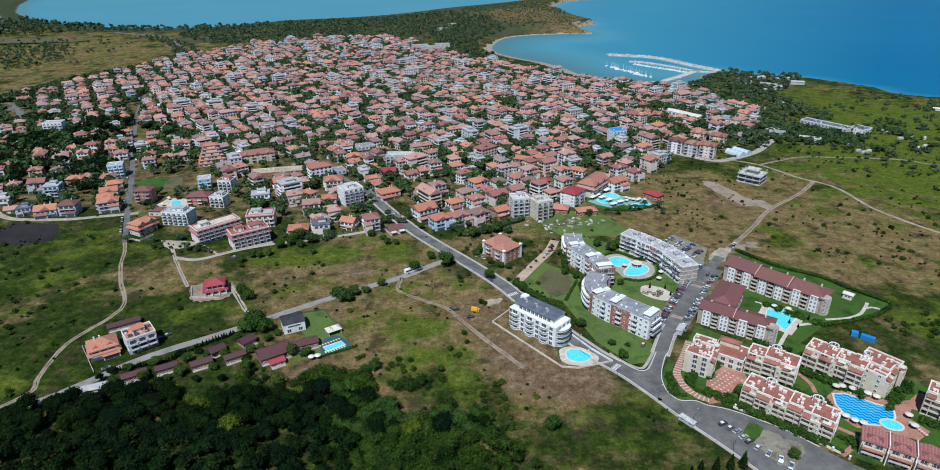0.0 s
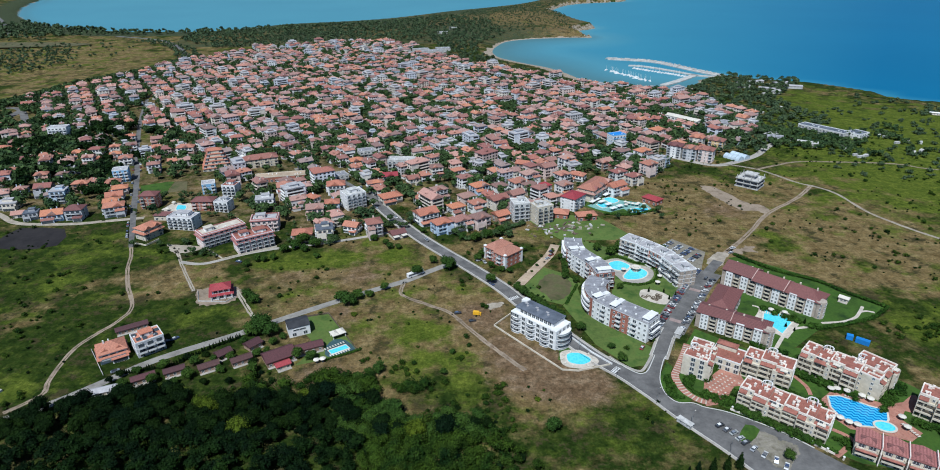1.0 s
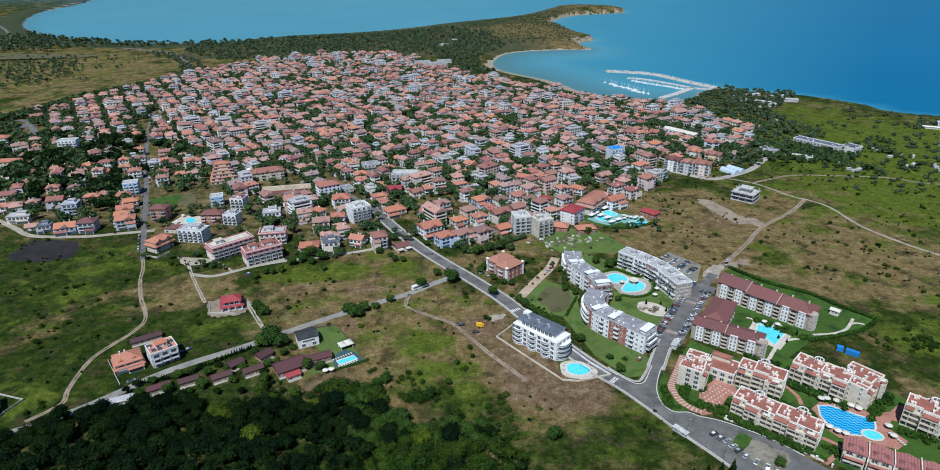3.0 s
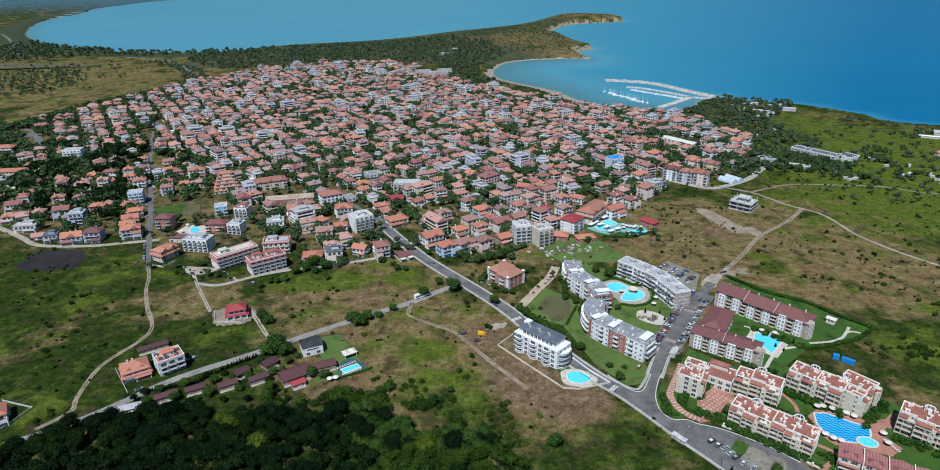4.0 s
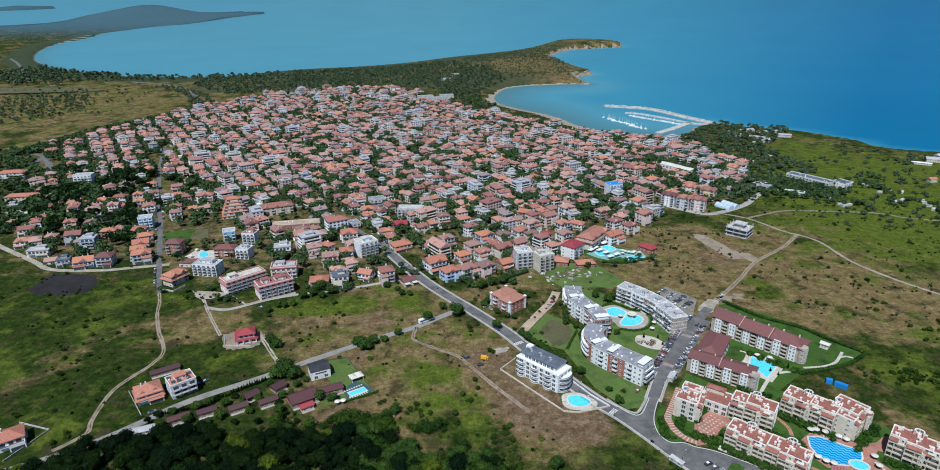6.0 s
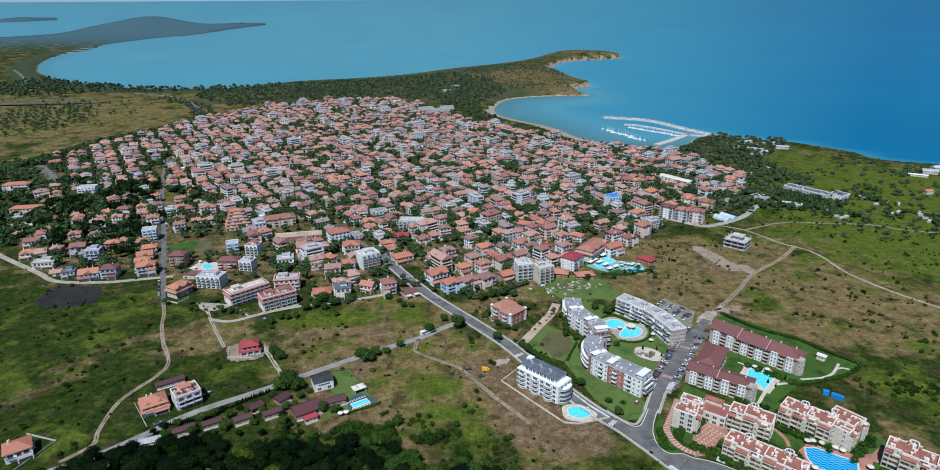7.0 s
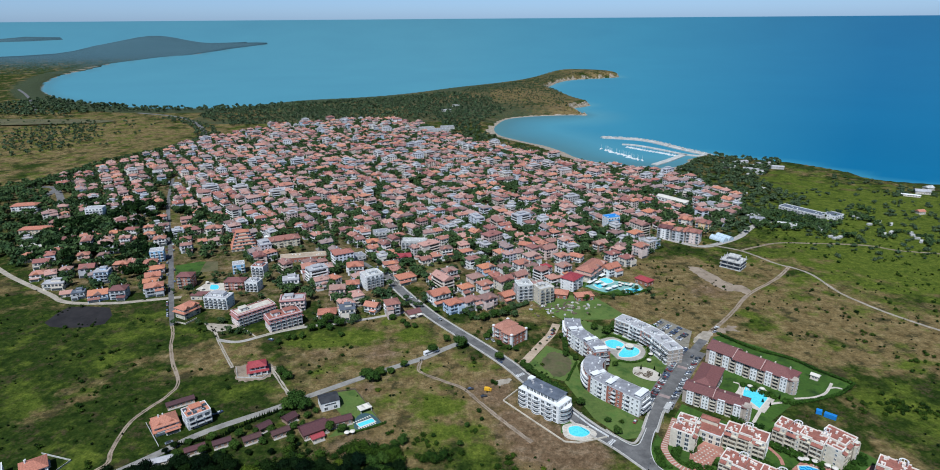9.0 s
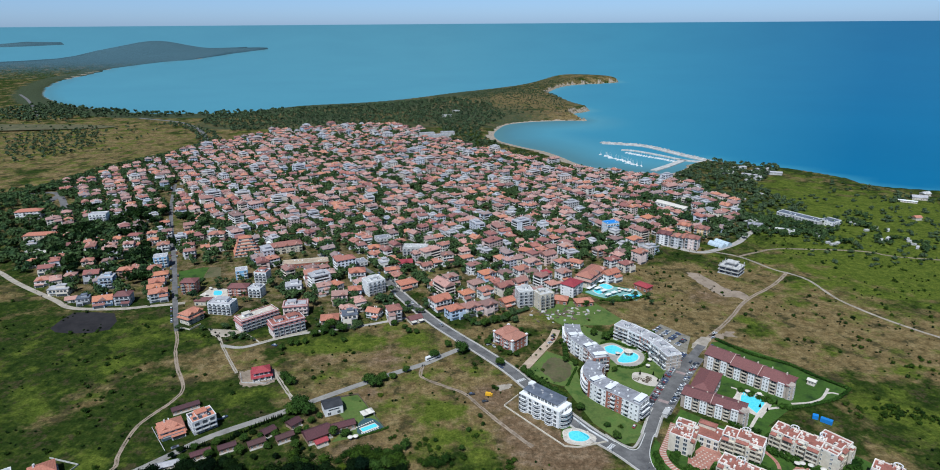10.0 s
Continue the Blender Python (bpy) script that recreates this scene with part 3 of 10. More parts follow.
EAST_FIELDS = [(190, 430, 80, 0.95, 0, 0.15), (270, 390, 90, 1.0, 0, 0.12), (205, 458, 22, 0.5, 0, 0.5), (222, 404, 16, -0.4, 0.2, 0), (250, 455, 10, -0.2, 0.5, 0), (228, 262, 22, 0.35, 0, 0.12), (400, 510, 90, 0.25, 0.85, 0), (221, 392, 18, -0.5, 0.55, 0), (262, 364, 10, -0.4, 0.6, 0), (274, 439, 9, -0.3, 0.7, 0), (290, 470, 16, 0.6, 0.35, 0), (340, 410, 12, 0.2, 0.5, 0),
        (440, 640, 120, 0.25, 0.85, 0), (350, 330, 60, 0.95, 0, 0.15), (262, 274, 22, -0.4, 0.7, 0), (285, 265, 18, -0.4, 0.3, 0), (300, 330, 14, -0.2, 0.5, 0), (330, 500, 30, 0.5, 0, 0.1), (360, 545, 30, 0.8, 0, 0.1)]
EAST_FIELDS_b = [(250, 300, 34, -0.1, 0.1, 0), (290, 285, 40, -0.2, 0.25, 0), (225, 250, 30, 0.3, 0, 0.15), (-60, 1780, 90, 0.9, 0, 0.5), (180, 1880, 120, 0.9, 0, 0.35), (230, 1640, 50, 0.9, 0, 0.5), (-330, 1650, 80, 0.9, 0.2, 0.3), (30, 425, 26, 0.8, 0, 0.1), (5, 396, 18, 0.6, 0, 0), (60, 418, 22, 0.5, 0.3, 0), (150, 500, 40, 0.7, 0.15, 0.1), (120, 415, 26, 0.6, 0.2, 0), (-60, 398, 24, 0.5, 0.3, 0)]
EAST_FIELDS_a = [(500, 760, 70, 0.2, 0.3, 0), (420, 600, 70, 0.1, 0.2, 0), (470, 850, 90, 0.35, 0.6, 0), (540, 640, 80, 0.3, 0.8, 0), (600, 720, 80, 0.3, 0.8, 0), (380, 700, 40, 0.2, 0.3, 0), (300, 545, 20, 0.4, 0.2, 0),
        (255, 535, 26, 0.2, 0.35, 0), (470, 480, 50, 0.3, 0.3, 0)]
PATCHES = WEST_FIELDS + WEST_FIELDS_a + MIDDLE_FIELDS + MIDDLE_FIELDS_a + EAST_FIELDS + EAST_FIELDS_a + EAST_FIELDS_b


def growth(x, y):
    dry, lush, bare = np.full(x.shape, 0.40), np.full(x.shape, 0.10), np.zeros(x.shape)
    for px, py, r, a, b, c in PATCHES:
        w = np.exp(-((x - px) ** 2 + (y - py) ** 2) / (2 * (r * 0.7) ** 2))
        dry, lush, bare = dry + w * (a - 0.3), lush + w * b, bare + w * c
    h, land, d, beach = land_height(x, y)
    town = inside(TOWN, x, y)
    shore = inside(coast, x, y)
    sand = np.where((beach < np.where(y < 1260, 36, np.where(y < 1420, 24, 15))) & shore, 0.8, np.where((d < 14) & (np.hypot(x, y) < 3500) & (y > 1000), 0.55, 0.0))
    cape = (y > 1450) & (y < 3000) & (x > -700)
    scrub = np.where(cape, 0.46 + 0.14 * np.sin(x / 70) * np.sin(y / 110) - 0.1 * np.clip((x - 100) / 150, 0, 1), 0.0)
    scrub = np.where(cape & (x < 60), 0.55 + 0.15 * np.sin(x / 60 + 2) * np.sin(y / 80), scrub)
    scrub = np.where((y > 1500) & (x < -250) & (d < 110), 0.9, scrub)
    # where the painted haze tint sets in, growing with distance
    far_haze = np.where((y > 3000) & shore, 0.35 + 0.4 * np.clip((y - 3200) / 1500, 0, 1), np.where(y > 7500, 0.8, 0.0))
    scrub = np.where((x > 260) & (y > 600) & (y < 1050), 0.26, scrub)
    bare = np.where(town, 0.46, bare)
    scrub = np.where(town, 0.22, scrub)
    lush = np.where(town, 0.30, lush)
    dry = np.where(town, 0.55, dry) + np.where(cape, 0.22, 0)
    return dict(dry=dry, lush=lush, bare=bare, sand=sand, scrub=scrub, far_haze=far_haze)


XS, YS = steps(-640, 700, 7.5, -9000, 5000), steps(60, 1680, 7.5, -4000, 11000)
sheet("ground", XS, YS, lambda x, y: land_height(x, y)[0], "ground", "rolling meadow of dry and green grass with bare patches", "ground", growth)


def sea_tone_at(x, y):
    d = away(shore_only, x, y)
    # by bearing, not water depth: the view's darkening is put into the colour
    east = np.clip((np.arctan2(x, np.maximum(y, 1)) + 0.04) / 0.62, 0, 1)
    return dict(sea_tone=np.clip(np.clip(0.55 + d / 90, 0, 1) * np.clip(0.25 + away(BEACH, x, y) / 260, 0, 1) * (0.4 + 0.6 * east), 0, 1))


sheet("water", np.radians(np.arange(-100, 100.1, 0.5)), np.r_[np.linspace(500, 3000, 70), np.geomspace(3080, 900000, 70)],
      lambda x, y: np.full(x.shape, SEA), "sea", "calm blue-green sea darkening towards the east", "sea", sea_tone_at)


# ---- roads, tracks, paved and planted areas ----
def strip(bm, line, width, z=0.06, mat=0, ragged=0.0, thick=0.0, seed=1):
    """A ribbon along a smooth line, laid on the land, with ragged edges for tracks."""
    rng = np.random.default_rng(seed)
    p = np.asarray(line, float)
    t = np.gradient(p, axis=0)
    t /= np.linalg.norm(t, axis=1)[:, None] + 1e-9
    nrm = np.stack([-t[:, 1], t[:, 0]], 1)
    w = np.broadcast_to(np.asarray(width, float), (len(p),)) / 2
    a, b = p + nrm * (w + ragged * rng.normal(size=len(p)))[:, None], p - nrm * (w + ragged * rng.normal(size=len(p)))[:, None]
    za, zb = land_height(a[:, 0], a[:, 1])[0] + z, land_height(b[:, 0], b[:, 1])[0] + z
    va = [bm.verts.new((*q, h)) for q, h in zip(a, za)]
    vb = [bm.verts.new((*q, h)) for q, h in zip(b, zb)]
    for i in range(len(p) - 1):
        bm.faces.new((vb[i], vb[i + 1], va[i + 1], va[i])).material_index = mat
    if thick:
        for row, s in ((va, 1), (vb, -1)):
            low = [bm.verts.new((v.co.x, v.co.y, v.co.z - thick)) for v in row]
            for i in range(len(row) - 1):
                bm.faces.new((row[i], row[i + 1], low[i + 1], low[i]) if s > 0 else (row[i + 1], row[i], low[i], low[i + 1])).material_index = mat


def road(name, pts, width, mat, label, kerbs=False, z=0.06, ragged=0.0, n=6, category="road", kept=None):
    line = catmull(pts, n)
    bm = bmesh.new()
    if name == "track":  # two worn ruts with grass between them
        tt = np.gradient(line, axis=0)
        tt /= np.linalg.norm(tt, axis=1)[:, None]
        for s in (-1, 1):
            strip(bm, line + s * np.stack([-tt[:, 1], tt[:, 0]], 1) * np.max(width) * 0.27, np.max(width) * 0.42, z, 0, ragged * 0.6, seed=len(pts) * 7 + s)
    else:
        strip(bm, line, width, z, 0, ragged, seed=len(pts) * 7)
    ob = tagged(new(name, mesh_of(bm, mat)), label, category, kind="structure")
    if kerbs:
        t = np.gradient(line, axis=0)
        t /= np.linalg.norm(t, axis=1)[:, None]
        nrm = np.stack([-t[:, 1], t[:, 0]], 1)
        whole, whole_n = line, nrm
        for s in (-1, 1):
            keep_it = np.array([kept is None or kept(s, *q) for q in whole])
            line, nrm = whole[keep_it], whole_n[keep_it]
            bm = bmesh.new()
            strip(bm, line + s * nrm * (np.asarray(width) / 2 + 0.15), 0.3, 0.2, thick=0.3)
            part("kerb", mesh_of(bm, "kerb"), ob)
            bm = bmesh.new()
            strip(bm, line + s * nrm * (np.asarray(width) / 2 + 0.95), 1.3, 0.16, thick=0.25)
            part("footway", mesh_of(bm, "pave"), ob, "pale slab footway")
    return ob


def area(name, pts, mat, label, z=0.05, smooth=0, category="paving", thick=0.04, kind="structure", ragged=0.0):
    """A flat paved, gravelled or planted area with a low edge."""
    if smooth:
        pts = [tuple(q) for q in catmull(list(pts) + [pts[0]], smooth)[:-1]]
    if ragged:
        rr = random.Random(len(pts))
        pts = [(x + rr.gauss(0, ragged), y + rr.gauss(0, ragged)) for x, y in pts]
    x, y = np.array(pts).T
    g = float(land_height(x, y)[0].max())
    bm = bmesh.new()
    prism(bm, pts, g - thick, g + z)
    if sum(pts[i - 1][0] * pts[i][1] - pts[i][0] * pts[i - 1][1] for i in range(len(pts))) < 0:
        bmesh.ops.reverse_faces(bm, faces=bm.faces)
    return tagged(new(name, mesh_of(bm, mat)), label, category, kind=kind)


def oval(cx, cy, a, b, yaw=0.0, n=24, wob=0.0):
    c, s = math.cos(radians(yaw)), math.sin(radians(yaw))
    out = []
    for k in range(n):
        t = 2 * math.pi * k / n
        r = 1 + wob * math.sin(3 * t + 1) + wob * 0.6 * math.sin(5 * t)
        x, y = a * r * math.cos(t), b * r * math.sin(t)
        out.append((cx + x * c - y * s, cy + x * s + y * c))
    return out


def rect(cx, cy, L, W, yaw):
    c, s = math.cos(radians(yaw)), math.sin(radians(yaw))
    return [(cx + x * c - y * s, cy + x * s + y * c) for x, y in ((-L / 2, -W / 2), (L / 2, -W / 2), (L / 2, W / 2), (-L / 2, W / 2))]


road("road", [(-165, 595), (-123, 541), (-92, 500)], 5.0, "asphalt", "narrow grey asphalt town street", False, 0.07)
road("road", [(-92, 500), (-82, 487), (-69, 460), (-41, 414), (-18, 383), (-6, 368), (17, 337), (30, 315), (47, 286), (63, 261.5), (75.6, 247), (82.6, 237.3), (88.1, 229.1), (94.8, 218.2), (101.3, 208.6), (108.5, 198.6), (116, 187), (124, 174)], 8.0, "asphalt",
     "grey asphalt main road with pale kerbs", True, 0.07, kept=lambda s, x, y: y > 251 or (s < 0 and y > 178))
road("road", [(84.5, 238), (90.5, 248.3), (97.6, 262.2), (105.8, 278.6), (114.7, 293), (128.3, 313.5), (141, 333), (155, 352), (161, 360), (167, 367.5)], 6.6, "asphalt", "grey asphalt side road between parked cars", True, 0.075, kept=lambda s, x, y: 259 < y < 286)
road("road", [(-9, 372), (-29, 356), (-43, 344), (-71, 327), (-105, 304), (-133, 284), (-158, 268), (-172, 257), (-185, 243), (-202, 227), (-225, 212), (-260, 195)], 5.2, "lane", "narrow worn beige-grey lane", False, 0.06)
area("forecourt", [(78.6, 239.8), (85.4, 227.6), (92, 216.7), (98.5, 207), (105.2, 198), (112.6, 186.5), (124, 168), (140, 160), (165, 160), (165, 176), (152, 186), (144.5, 194.4), (134.7, 204.6), (124.7, 212.1), (115.3, 217.8), (107.1, 220.8), (102.7, 223.7), (95.4, 224.3), (91.6, 229.9), (90.8, 237), (92.5, 244.9), (97.2, 256), (92.6, 257), (88, 248.3), (83.6, 246.2), (79.4, 249)], "asphalt", "wide grey asphalt car park and road", 0.065, category="car park")
area("gravel_patch", [(118, 198), (126, 205), (133, 200), (138, 195), (133, 188), (126, 182), (122, 189)], "trodden", "grey-brown trodden gravel patch beside parked cars", 0.09, 9, ragged=0.5)
area("lawn", [(114.5, 201), (121, 209.5), (126, 206), (118, 198)], "lawn", "small green traffic island", 0.2, 2, "lawn")
area("yard", [(163, 358), (158, 364), (166, 376), (173, 381), (178, 378), (172, 369), (168, 362)], "sandy", "worn gravel apron at the road end", 0.068, 8, "bare ground", ragged=0.4)
road("track", [(168, 370), (177, 380), (203, 408), (235, 447), (272, 478), (296, 503), (301, 510)], [3.6] * 36 + [3.6], "dirt", "pale dirt track over the fields", False, 0.05, 0.3)
road("track", [(245, 575), (274, 555), (293, 518), (303, 508), (313, 490), (316, 451), (324, 427), (337, 402), (360, 370)], 2.8, "sandy", "pale gravel track over the green field", False, 0.06, 0.25)
road("track", [(272, 555), (319, 577), (360, 576), (413, 568), (440, 550), (520, 530)], 3.2, "dirt", "worn dirt track above the coast", False, 0.06, 0.3)
road("track", [(-219, 222), (-209, 235), (-212, 246), (-215, 271), (-211, 286), (-205, 301), (-205, 316), (-220, 341), (-232, 365), (-239, 384), (-246, 398)], 2.6, "dirt", "brown dirt track through the meadow", False, 0.06, 0.25)
road("road", [(-246, 398), (-258, 424), (-280, 472), (-320, 560), (-360, 643), (-420, 775), (-470, 900)], np.r_[np.linspace(3.2, 4.8, 13), np.full(24, 4.8)], "asphalt", "grey town street with a worn surface", False, 0.07)
road("road", [(-262, 452), (-290, 446), (-314, 441), (-356, 443), (-384, 461), (-442, 499), (-479, 527), (-540, 570)], 5.0, "sandy", "pale unsurfaced street at the edge of town", False, 0.06)
road("track", [(-211, 392), (-205, 383), (-199, 372), (-184, 348), (-175, 334)], 2.4, "sandy", "pale rutted track to a house", False, 0.06, 0.25)
road("road", [(-200, 374), (-183, 371), (-160, 385), (-138, 394), (-109, 401), (-81, 411), (-50, 424)], 3.6, "pave", "pale concrete lane below the hotels", False, 0.065)
road("track", [(-148, 334), (-136, 315), (-126, 300)], 2.8, "sandy", "pale rutted track to a house", False, 0.06, 0.3)
road("track", [(-43, 343), (-44.5, 334), (-42, 325), (-26, 314), (-14, 306), (-5, 293), (5, 278), (17, 262), (26, 250)], 2.6, "dirt", "brown dirt track curving over the meadow", False, 0.06, 0.3)
road("lane", [(28, 335), (44, 362), (54, 379), (60, 395)], 6.6, "tanpave", "pale paved lane beside a lawn", False, 0.07)
road("road", [(206, 596), (236, 570), (262, 579), (292, 601), (324, 638), (363, 660)], 7, "pave", "pale concrete street at the edge of town", False, 0.06)
road("highway", [(-900, 1650), (-760, 1570), (-665, 1460), (-600, 1345), (-570, 1245), (-578, 1192), (-594, 1098), (-604, 984), (-620, 900), (-600, 780), (-560, 700)], 11, "asphalt", "grey highway curving behind the town", False, 0.1)
road("highway", [(-720, 820), (-655, 850), (-620, 845), (-560, 765)], 9, "asphalt", "grey slip road among trees", False, 0.12)
road("highway", [(-1950, 2620), (-1640, 2270), (-1430, 2005), (-1200, 1690)], 9, "asphalt", "distant grey highway", False, 0.2)
area("plough_land", [(-350, 434), (-314, 432), (-302, 402), (-331, 396), (-352, 405)], "plough", "dark ploughed field", 0.07, 2, "field")
area("stubble_field", [(-1500, 1560), (-980, 1530), (-900, 1470), (-1400, 1440)], "drylawn", "distant dull field strip", 0.6, 2, "field")

# lawns and paving of the building plots
area("lawn", [(31, 333), (48, 361), (60, 352), (69, 338), (62, 326), (54, 313), (44, 318)], "openlawn", "rough green lawn with a dry middle", 0.05, 0, "lawn")
area("lawn", [(40, 334), (50, 352), (62, 343), (60, 327), (50, 318)], "drylawn", "dry brown patch of a lawn", 0.058, 9, "lawn", ragged=0.5)
area("lawn", [(54, 312), (66, 333), (66, 318), (66, 305), (74, 294), (96, 268), (92, 254), (80, 252), (66, 272)], "openlawn", "green lawn strip below curved flats", 0.055, 0, "lawn")
area("lawn", [(62, 396), (80, 404), (106, 382), (128, 345), (136, 330), (122, 308), (104, 284), (96, 290), (84, 306), (86, 326), (92, 345), (84, 366)], "openlawn", "green garden lawn between flats", 0.05, 0, "lawn")
area("lawn", [(44, 440), (52, 452), (100, 446), (118, 410), (104, 402), (66, 402), (60, 412)], "openlawn", "green lawn at the edge of town", 0.045, 0, "lawn")
area("car_park", [(131, 385), (146, 403), (163, 381), (156, 366), (150, 352), (140, 356), (138, 372)], "trodden", "greyish gravel car park", 0.06, 0, "car park")
area("lawn", [(99, 246), (108, 262), (124, 286), (150, 262), (132, 262), (112, 262), (104, 248)], "lawn", "green verge beside the side road", 0.059, 0, "lawn")
area("lawn", [(150, 300), (176, 372), (184, 374), (222, 340), (244, 306), (229, 294.5), (209, 287.5), (191, 283), (172, 268), (158, 262)], "lawn", "green hotel garden inside a hedge", 0.05, 0, "lawn")
area("lawn", [(152, 258), (165, 268), (182, 266), (210, 238), (232, 205), (205, 176), (160, 186), (118, 220), (104, 230), (100, 240), (112, 262)], "lawn", "green resort garden", 0.042, 0, "lawn")
area("forecourt", [(109, 229.5), (113.6, 240.5), (126.3, 251), (133, 246), (133, 236.5), (126.5, 236), (121, 229), (115.3, 223.5), (108, 222)], "redpave", "red paved courtyard with pale diamond slabs", 0.1, 0, "paving")
court = bpy.data.objects["forecourt.001"]
for i in range(9):
    for j in range(7):
        u, v = 2.3 * (i - 4), 2.3 * (j - 3)
        x, y = 119.5 + u * 0.80 + v * 0.6, 236.5 + u * 0.6 - v * 0.80
        if inside([(110.5, 230), (114.6, 240), (126, 249), (131.5, 245), (131.5, 238), (125.5, 237), (115.3, 225.5)], np.array([x]), np.array([y]))[0]:
            bm = bmesh.new()
            prism(bm, [(x - 0.6, y), (x, y - 0.6), (x + 0.6, y), (x, y + 0.6)], 0.09, 0.108)
            part("slab", mesh_of(bm, "tilepave"), court, "pale diamond slab")
walkway = road("walkway", [(115, 271.3), (109.1, 260.2), (103.5, 250.6), (100.4, 244.8), (100.2, 237.5), (102.3, 230.6), (106, 226.4), (111, 224)], 3.8, "redpave", "curved red walkway with pale cross stripes", z=0.115, category="path")
way = catmull([(115, 271.3), (109.1, 260.2), (103.5, 250.6), (100.4, 244.8), (100.2, 237.5), (102.3, 230.6), (106, 226.4), (111, 224)], 8)
way_s = np.r_[0, np.cumsum(np.linalg.norm(np.diff(way, axis=0), axis=1))]
for s_ in np.arange(1.5, way_s[-1] - 1, 2.0):
    q0, q1 = [np.array([np.interp(v, way_s, way[:, k]) for k in (0, 1)]) for v in (s_, s_ + 0.55)]
    d_ = (q1 - q0) / np.linalg.norm(q1 - q0)
    n0 = np.array([-d_[1], d_[0]]) * 1.75
    bm = bmesh.new()
    prism(bm, [tuple(q) for q in (q0 - n0, q1 - n0, q1 + n0, q0 + n0)], 0.1, 0.125)
    part("stripe", mesh_of(bm, "tilepave"), walkway, "pale cross stripe")
area("lawn", [(92.6, 244.1), (91.4, 236.8), (92.4, 230.5), (95.8, 225.2), (101.0, 225), (103.2, 226.7), (99.6, 231.3), (97.6, 238.3), (97.6, 244.8), (101.1, 251.5), (99.5, 256)], "lawn", "planted verge beside the junction", 0.16, 0, "lawn")
for pts_ in ([(71.5, 259.5), (76, 253.4), (80, 248.9), (83.6, 246.6), (87.6, 248.6), (92.4, 257), (95, 262)], [(101, 261.5), (97.9, 256.8), (92.9, 244.9), (91.4, 237), (92, 230.2), (95.6, 224.9), (102.7, 224.2), (107.1, 221.3), (115.3, 218.3), (124.7, 212.6), (134.7, 205.1), (144.5, 194.9)]):
    bm = bmesh.new()
    strip(bm, catmull(pts_, 6), 0.45, 0.2, thick=0.3)
    tagged(new("kerb", mesh_of(bm, "kerb")), "pale kerb rounding the road junction", "kerb", kind="structure")
bm = bmesh.new()
strip(bm, catmull([(70.8, 261.2), (75.4, 255.1), (79.6, 250.8), (83.4, 248.6), (86.2, 250.2), (91.2, 258), (94, 263)], 6), 1.5, 0.17, thick=0.25)
tagged(new("pavement", mesh_of(bm, "pave")), "pale slab footway round the corner", "pavement", kind="structure")
side_road = bpy.data.objects["road.002"]
axis_ = catmull([(97.6, 262.2), (105.8, 278.6), (114.7, 293), (128.3, 313.5), (141, 333), (155, 352)], 8)
axis_s = np.r_[0, np.cumsum(np.linalg.norm(np.diff(axis_, axis=0), axis=1))]


def across(s0, s1, w0, w1, z, mat, name, owner, label=""):
    """A painted or paved piece lying on the side road between two distances along it."""
    q0, q1 = [np.array([np.interp(v, axis_s, axis_[:, k]) for k in (0, 1)]) for v in (s0, s1)]
    d = (q1 - q0) / np.linalg.norm(q1 - q0)
    nn = np.array([-d[1], d[0]])
    bm = bmesh.new()
    prism(bm, [tuple(q) for q in (q0 + nn * w0, q1 + nn * w0, q1 + nn * w1, q0 + nn * w1)][::-1], z - 0.03, z)
    return part(name, mesh_of(bm, mat), owner, label)


for s_ in (35.5, 76.5):
    across(s_, s_ + 3.2, -3.3, 3.3, 0.1, "pinkpave", "crossing", side_road, "pinkish paved crossing")
area("pool_terrace", [(158, 222), (170, 231), (180, 229), (192, 222), (204, 224), (192, 212), (196, 203), (188, 198), (178, 203), (166, 206)], "redpave", "red paved pool terrace", 0.09, 0, "paving")
area("garden_path", [(196, 220), (207, 228), (209, 226), (200, 216)], "redpave", "red paved garden path", 0.12, 2, "path")
road("garden_path", [(158, 246), (161, 236), (160, 229)], 2.0, "redpave", "red paved garden path", z=0.13, category="path")
road("garden_path", [(158, 206), (163, 200), (157, 194), (151, 190)], 2.2, "redpave", "red paved garden path", z=0.13, category="path")
area("pool_terrace", [(160.5, 291), (169.5, 308.5), (183.5, 301), (184, 289.5), (171, 275.5), (166, 281)], "tilepave", "pale paved pool terrace", 0.08, 0, "paving")
road("garden_path", [(157, 262), (168, 276), (176, 284), (190, 287)], 2.0, "tilepave", "pale garden path", z=0.12, category="path")
road("garden_path", [(197, 290.5), (204, 291), (211, 292), (219.2, 295.8), (225, 301.5), (230.1, 307.5)], 1.8, "tilepave", "pale garden path", z=0.12, category="path")
road("garden_path", [(225, 301.5), (229.5, 302.5), (233.3, 300.8)], 1.6, "tilepave", "short pale garden path", z=0.128, category="path")
area("lawn", rect(160, 303.5, 14, 15, -40), "lawn", "small square lawn between two wings", 0.07, 0, "lawn")
road("garden_path", [(166, 310), (169.5, 306), (160.5, 294.5)], 1.4, "tilepave", "pale path beside a square lawn", z=0.11, category="path", n=2)
area("playground", oval(112, 321, 11, 7.5, -40, 24, 0.04), "tilepave", "round sandy playground with low beds", 0.09, 0, "playground")
area("yard", [(-174, 335), (-166, 318), (-148, 320), (-144, 334), (-160, 340)], "dirt", "bare brown house yard", 0.05, 9, "yard", ragged=0.6)
area("yard", [(-222, 402), (-199, 399), (-192, 396), (-202, 388), (-212, 389)], "sandy", "sandy turning place", 0.06, 8, "yard", ragged=0.35)
